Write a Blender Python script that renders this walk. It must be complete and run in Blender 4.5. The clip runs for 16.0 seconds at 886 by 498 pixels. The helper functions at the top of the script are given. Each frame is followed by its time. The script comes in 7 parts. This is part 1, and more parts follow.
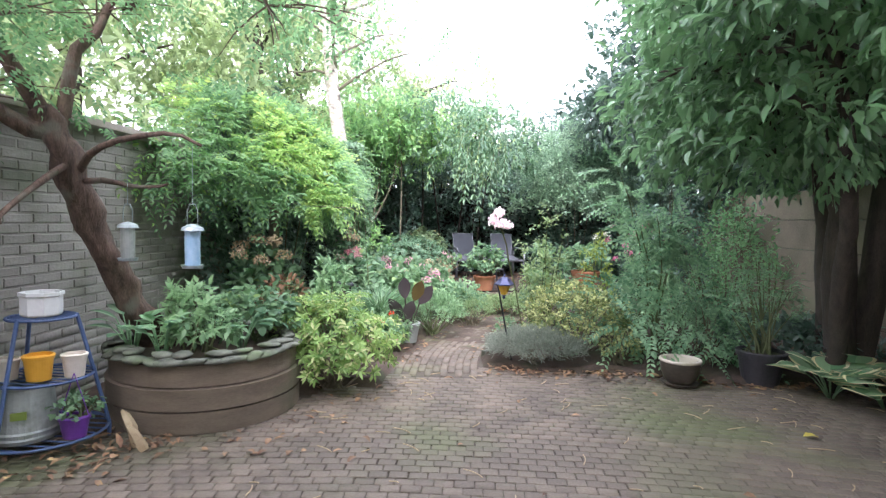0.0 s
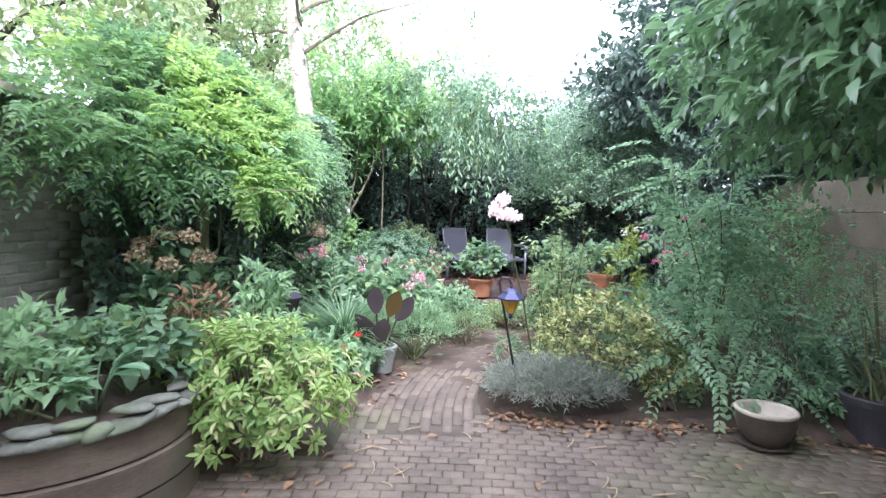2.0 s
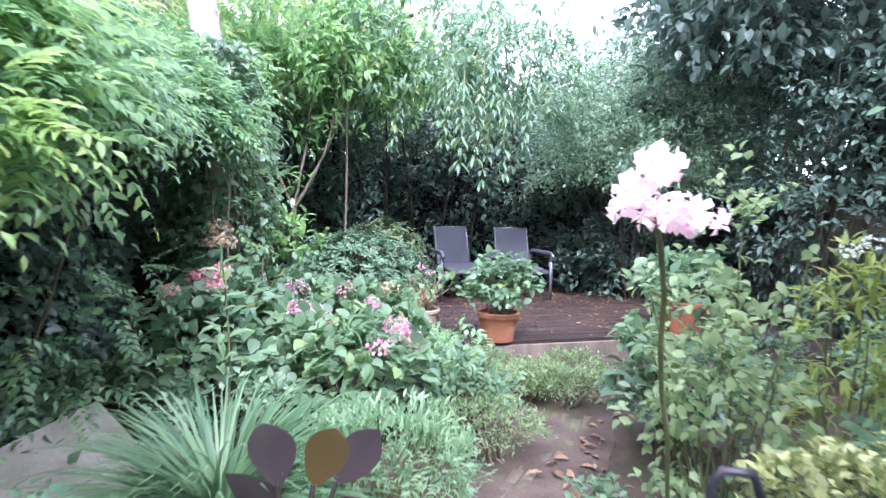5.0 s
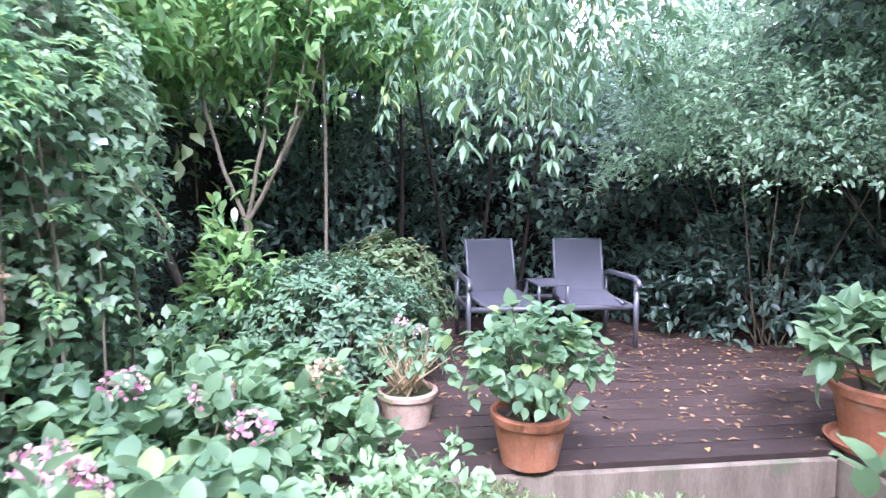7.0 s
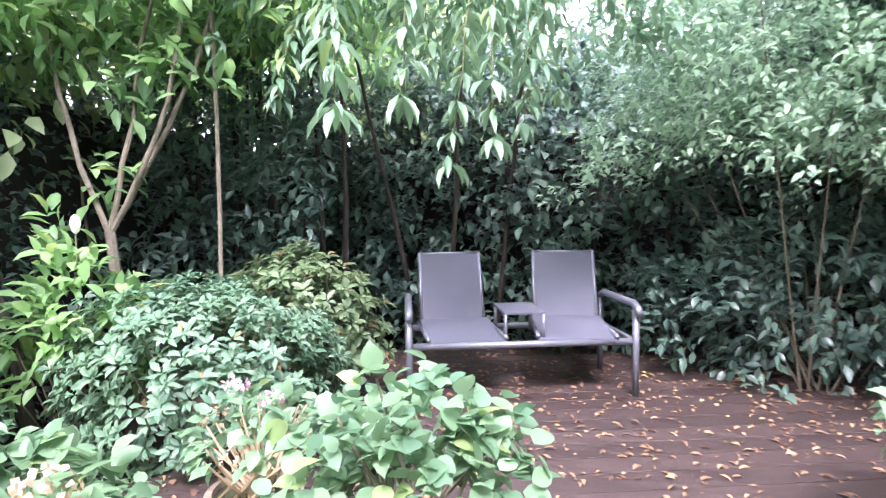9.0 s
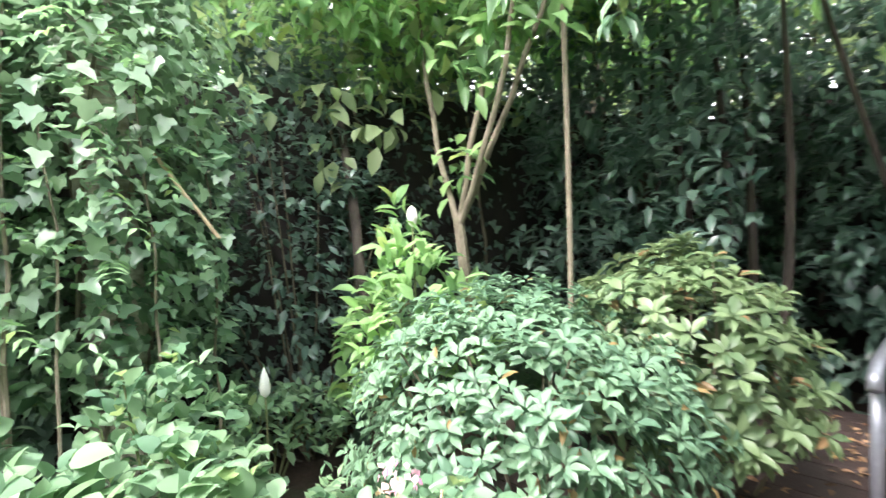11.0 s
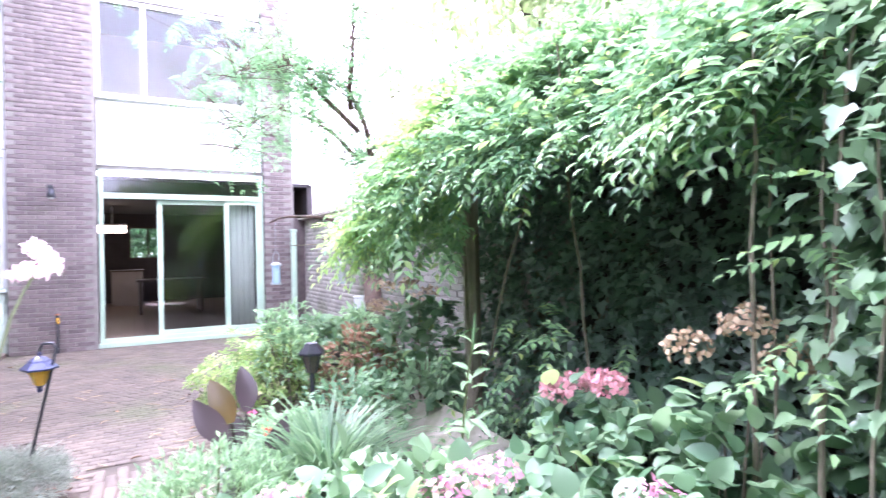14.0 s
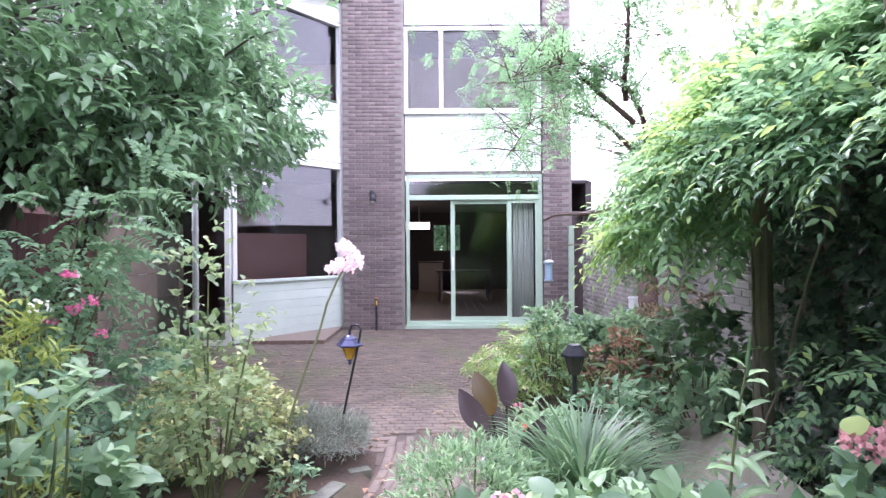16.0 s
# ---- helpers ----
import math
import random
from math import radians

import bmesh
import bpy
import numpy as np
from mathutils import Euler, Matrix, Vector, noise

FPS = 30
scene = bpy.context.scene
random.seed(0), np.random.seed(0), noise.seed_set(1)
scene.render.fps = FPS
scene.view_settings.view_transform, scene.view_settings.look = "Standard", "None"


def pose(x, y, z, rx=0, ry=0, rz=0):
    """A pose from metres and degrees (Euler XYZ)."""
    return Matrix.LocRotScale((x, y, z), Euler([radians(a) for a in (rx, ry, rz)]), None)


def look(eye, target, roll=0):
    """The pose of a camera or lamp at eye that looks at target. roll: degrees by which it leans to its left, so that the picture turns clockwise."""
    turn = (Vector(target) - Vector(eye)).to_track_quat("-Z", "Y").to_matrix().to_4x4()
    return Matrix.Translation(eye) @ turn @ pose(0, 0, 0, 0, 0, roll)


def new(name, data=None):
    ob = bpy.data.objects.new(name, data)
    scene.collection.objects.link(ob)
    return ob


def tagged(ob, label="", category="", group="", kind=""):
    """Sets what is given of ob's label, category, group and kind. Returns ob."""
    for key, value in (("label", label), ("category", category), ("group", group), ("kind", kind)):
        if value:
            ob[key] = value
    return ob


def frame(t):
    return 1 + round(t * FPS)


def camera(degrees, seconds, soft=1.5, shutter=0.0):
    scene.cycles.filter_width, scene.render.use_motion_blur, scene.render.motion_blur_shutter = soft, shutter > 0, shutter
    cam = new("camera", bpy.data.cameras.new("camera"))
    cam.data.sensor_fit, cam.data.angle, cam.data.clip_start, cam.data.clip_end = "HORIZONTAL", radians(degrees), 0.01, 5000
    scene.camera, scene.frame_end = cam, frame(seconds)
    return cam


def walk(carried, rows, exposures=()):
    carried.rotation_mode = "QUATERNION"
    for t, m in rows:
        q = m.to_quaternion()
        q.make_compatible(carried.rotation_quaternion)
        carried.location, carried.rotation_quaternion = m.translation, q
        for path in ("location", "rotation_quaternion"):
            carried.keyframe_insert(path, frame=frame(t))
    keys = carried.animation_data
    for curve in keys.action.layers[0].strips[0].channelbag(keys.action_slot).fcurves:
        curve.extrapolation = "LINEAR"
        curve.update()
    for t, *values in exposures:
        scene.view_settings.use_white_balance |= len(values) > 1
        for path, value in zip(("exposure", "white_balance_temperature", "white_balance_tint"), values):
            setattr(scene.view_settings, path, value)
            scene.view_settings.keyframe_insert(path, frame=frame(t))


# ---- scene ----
cam = camera(77.0, 16.0, 1.3, 0.35)
PATH = [
    (0, (0.687, 0.883, 1.269), (0.556, 2.876, 1.166), 1.2),
    (0.5, (0.693, 1.116, 1.219), (0.56, 3.109, 1.113), 1.2),
    (1, (0.682, 1.473, 1.241), (0.558, 3.466, 1.135), 1.2),
    (1.5, (0.668, 1.883, 1.212), (0.56, 3.877, 1.1), 1.4),
    (2, (0.657, 2.276, 1.226), (0.553, 4.27, 1.108), 1.4),
    (2.5, (0.611, 2.694, 1.225), (0.518, 4.688, 1.101), 1.5),
    (3, (0.587, 3.082, 1.22), (0.519, 5.076, 1.088), 1.6),
    (3.5, (0.561, 3.511, 1.218), (0.502, 5.506, 1.085), 1.6),
    (4, (0.475, 3.966, 1.218), (0.434, 5.96, 1.074), 1.8),
    (4.2, (0.471, 4.139, 1.216), (0.428, 6.133, 1.074), 1.8),
    (5.2, (0.42, 5.13, 1.26), (0.37, 7.12, 1.11), 1.3),
    (5.7, (0.46, 5.70, 1.295), (0.34, 7.69, 1.13), 1.1),
    (6.0, (0.61, 6.06, 1.318), (0.39, 8.05, 1.152), 0.9),
    (6.3, (0.853, 6.38, 1.332), (0.498, 8.341, 1.162), 0.6),
    (6.5, (0.848, 6.507, 1.325), (0.489, 8.468, 1.166), 0.2),
    (7, (0.818, 6.854, 1.33), (0.461, 8.815, 1.168), 0.1),
    (7.5, (0.863, 7.146, 1.312), (0.54, 9.115, 1.172), -0.2),
    (8, (0.937, 7.425, 1.342), (0.653, 9.4, 1.215), -0.2),
    (8.2, (0.984, 7.523, 1.335), (0.698, 9.499, 1.211), -0.2),
    (10.3, (1.234, 8.625, 1.214), (-0.081, 10.129, 1.117), -1.6),
    (10.5, (1.17, 8.739, 1.232), (-0.317, 10.073, 1.128), -1.8),
    (11, (1.058, 9.032, 1.22), (-0.694, 9.992, 1.13), -2.4),
    (11.5, (0.939, 9.254, 1.206), (-1.018, 9.664, 1.175), -2.9),
    (12, (0.793, 9.234, 1.294), (-1.204, 9.129, 1.241), -2.6),
    (12.5, (0.632, 9.214, 1.325), (-1.278, 8.622, 1.285), -2.4),
    (13, (0.526, 9.239, 1.328), (-1.175, 8.187, 1.306), -2.1),
    (13.5, (0.454, 9.334, 1.32), (-0.852, 7.819, 1.317), -1.5),
    (14, (0.451, 9.412, 1.309), (-0.515, 7.661, 1.314), -1.1),
    (14.5, (0.439, 9.438, 1.335), (-0.2, 7.543, 1.341), -1.1),
    (15, (0.374, 9.387, 1.342), (0.056, 7.412, 1.344), -0.8),
    (15.5, (0.299, 9.367, 1.344), (0.178, 7.37, 1.343), -0.7),
    (16, (0.302, 9.389, 1.347), (0.3, 7.389, 1.344), -0.4),
]
walk(cam, [(t, look(*p)) for t, *p in PATH], [(0, 2.38, 6000, 25), (3, 2.5, 5600, 32), (7, 2.82, 5500, 38), (8.2, 3.2, 5650, 39), (10.5, 3.18, 6400, 24), (11, 3.32, 6450, 21), (12, 3.65, 6100, 27), (12.5, 3.95, 5550, 40), (13, 3.85, 5500, 43), (14.5, 3.15, 5750, 42), (16, 2.52, 5800, 42)])

# ---- world, sun and exposure ----
world = bpy.data.worlds.new("world")
scene.world = world
world.use_nodes = True
wn = world.node_tree
wn.nodes.clear()
sky = wn.nodes.new("ShaderNodeTexSky")
sky.sky_type, sky.sun_disc = "NISHITA", False
sky.sun_elevation, sky.sun_rotation = radians(48), radians(200)
sky.air_density, sky.dust_density, sky.ozone_density = 1.0, 4.0, 1.0
cloud = wn.nodes.new("ShaderNodeMix")
cloud.data_type = "RGBA"
cloud.inputs["Factor"].default_value = 0.78
cloud.inputs["B"].default_value = (12.0, 12.4, 12.6, 1)
bg = wn.nodes.new("ShaderNodeBackground")
bg.inputs["Strength"].default_value = 0.10
wout = wn.nodes.new("ShaderNodeOutputWorld")
wn.links.new(sky.outputs[0], cloud.inputs["A"])
wn.links.new(cloud.outputs["Result"], bg.inputs["Color"])
wn.links.new(bg.outputs[0], wout.inputs["Surface"])
sun = new("sun", bpy.data.lights.new("sun", "SUN"))
sun.data.energy, sun.data.angle, sun.data.color = 1.15, radians(16), (1.0, 0.97, 0.92)
sun.matrix_world = look((1.8, -2.6, 9.0), (0.0, 4.0, 0.0))


# ---- materials ----
def shader(name):
    m = bpy.data.materials.new(name)
    m.use_nodes = True
    t = m.node_tree
    return m, t, t.nodes["Principled BSDF"], t.nodes["Material Output"]


def surface(name, a, b, rough=0.7, scale=6.0, fine=60.0, bump=0.3, metal=0.0, spots=None, spot_scale=2.0, spot_cut=0.55, vary=0.0, island=False, stretch=(1, 1, 1)):
    """Two colours mixed by coarse and fine noise, stains of a third, bump, and a spread from piece to piece."""
    m, t, p, o = shader(name)
    N, K = t.nodes.new, t.links.new
    co = N("ShaderNodeTexCoord")
    mp = N("ShaderNodeMapping")
    mp.inputs["Scale"].default_value = stretch
    K(co.outputs["Object"], mp.inputs["Vector"])
    n1, n2 = N("ShaderNodeTexNoise"), N("ShaderNodeTexNoise")
    n1.inputs["Scale"].default_value, n1.inputs["Detail"].default_value = scale, 6
    n2.inputs["Scale"].default_value, n2.inputs["Detail"].default_value = fine, 4
    geo = N("ShaderNodeNewGeometry")
    for n in (n1, n2):
        K(mp.outputs[0], n.inputs["Vector"])
    add = N("ShaderNodeMath")
    add.operation = "MULTIPLY_ADD"
    K(n2.outputs["Fac"], add.inputs[0])
    add.inputs[1].default_value = 0.5
    K(n1.outputs["Fac"], add.inputs[2])
    ramp = N("ShaderNodeValToRGB")
    ramp.color_ramp.elements[0].position, ramp.color_ramp.elements[1].position = 0.5, 1.0
    ramp.color_ramp.elements[0].color, ramp.color_ramp.elements[1].color = (*a, 1), (*b, 1)
    K(add.outputs[0], ramp.inputs[0])
    col = ramp.outputs[0]
    if spots:
        n3 = N("ShaderNodeTexNoise")
        n3.inputs["Scale"].default_value, n3.inputs["Detail"].default_value = spot_scale, 8
        K(geo.outputs["Position"], n3.inputs["Vector"])
        r3 = N("ShaderNodeValToRGB")
        r3.color_ramp.elements[0].position, r3.color_ramp.elements[1].position = spot_cut, spot_cut + 0.15
        K(n3.outputs["Fac"], r3.inputs[0])
        mx = N("ShaderNodeMix")
        mx.data_type = "RGBA"
        K(r3.outputs[0], mx.inputs["Factor"])
        K(col, mx.inputs["A"])
        mx.inputs["B"].default_value = (*spots, 1)
        col = mx.outputs["Result"]
    if vary:
        src = geo.outputs["Random Per Island"] if island else N("ShaderNodeObjectInfo").outputs["Random"]
        mr = N("ShaderNodeMapRange")
        mr.inputs["To Min"].default_value, mr.inputs["To Max"].default_value = 1 - vary, 1 + vary
        K(src, mr.inputs["Value"])
        hs = N("ShaderNodeHueSaturation")
        K(mr.outputs[0], hs.inputs["Value"])
        K(col, hs.inputs["Color"])
        col = hs.outputs[0]
    K(col, p.inputs["Base Color"])
    rr = N("ShaderNodeMapRange")
    rr.inputs["To Min"].default_value, rr.inputs["To Max"].default_value = max(rough - 0.15, 0.03), min(rough + 0.12, 1)
    K(n1.outputs["Fac"], rr.inputs["Value"])
    K(rr.outputs[0], p.inputs["Roughness"])
    p.inputs["Metallic"].default_value = metal
    if bump:
        bp = N("ShaderNodeBump")
        bp.inputs["Strength"].default_value, bp.inputs["Distance"].default_value = bump, 0.01
        K(add.outputs[0], bp.inputs["Height"])
        K(bp.outputs[0], p.inputs["Normal"])
    return m


def leaf_material(name, dark, light, rough=0.42, glow=0.3, odd=None, patch=1.3, spec=0.5):
    """Leaves: colour from leaf to leaf and from patch to patch, light passing through, and a few leaves of an odd colour."""
    m, t, p, o = shader(name)
    N, K = t.nodes.new, t.links.new
    if dark[1] > dark[0] and dark[1] > dark[2]:
        dark, light = [tuple(k * f for k, f in zip(c, (2.0, 1.65, 2.4))) for c in (dark, light)]
    geo = N("ShaderNodeNewGeometry")
    ns = N("ShaderNodeTexNoise")
    ns.inputs["Scale"].default_value, ns.inputs["Detail"].default_value = patch, 3
    K(geo.outputs["Position"], ns.inputs["Vector"])
    add = N("ShaderNodeMath")
    add.operation = "MULTIPLY_ADD"
    K(geo.outputs["Random Per Island"], add.inputs[0])
    add.inputs[1].default_value = 0.55
    K(ns.outputs["Fac"], add.inputs[2])
    ramp = N("ShaderNodeValToRGB")
    e = ramp.color_ramp.elements
    e[0].position, e[1].position = 0.35, 1.05
    e[0].color, e[1].color = (*dark, 1), (*light, 1)
    K(add.outputs[0], ramp.inputs[0])
    col = ramp.outputs[0]
    if odd:
        cut = N("ShaderNodeMath")
        cut.operation = "GREATER_THAN"
        cut.inputs[1].default_value = 1 - odd[1]
        K(geo.outputs["Random Per Island"], cut.inputs[0])
        mx = N("ShaderNodeMix")
        mx.data_type = "RGBA"
        K(cut.outputs[0], mx.inputs["Factor"])
        K(col, mx.inputs["A"])
        mx.inputs["B"].default_value = (*odd[0], 1)
        col = mx.outputs["Result"]
    K(col, p.inputs["Base Color"])
    p.inputs["Roughness"].default_value = rough
    p.inputs["Specular IOR Level"].default_value = spec
    tr = N("ShaderNodeBsdfTranslucent")
    hs = N("ShaderNodeHueSaturation")
    hs.inputs["Hue"].default_value, hs.inputs["Value"].default_value = 0.485, 1.5
    K(col, hs.inputs["Color"])
    K(hs.outputs[0], tr.inputs["Color"])
    mix = N("ShaderNodeMixShader")
    mix.inputs[0].default_value = min(glow * 1.35, 0.5)
    K(p.outputs[0], mix.inputs[1])
    K(tr.outputs[0], mix.inputs[2])
    K(mix.outputs[0], o.inputs["Surface"])
    return m


def glass_material(name, tint=(0.9, 0.95, 0.93), rough=0.02):
    m, t, p, o = shader(name)
    p.inputs["Base Color"].default_value = (*tint, 1)
    p.inputs["Transmission Weight"].default_value = 1.0
    p.inputs["Roughness"].default_value = rough
    p.inputs["IOR"].default_value = 1.45
    return m


def lit_material(name, colour, strength):
    m, t, p, o = shader(name)
    p.inputs["Base Color"].default_value = (*colour, 1)
    p.inputs["Emission Color"].default_value = (*colour, 1)
    p.inputs["Emission Strength"].default_value = strength
    return m


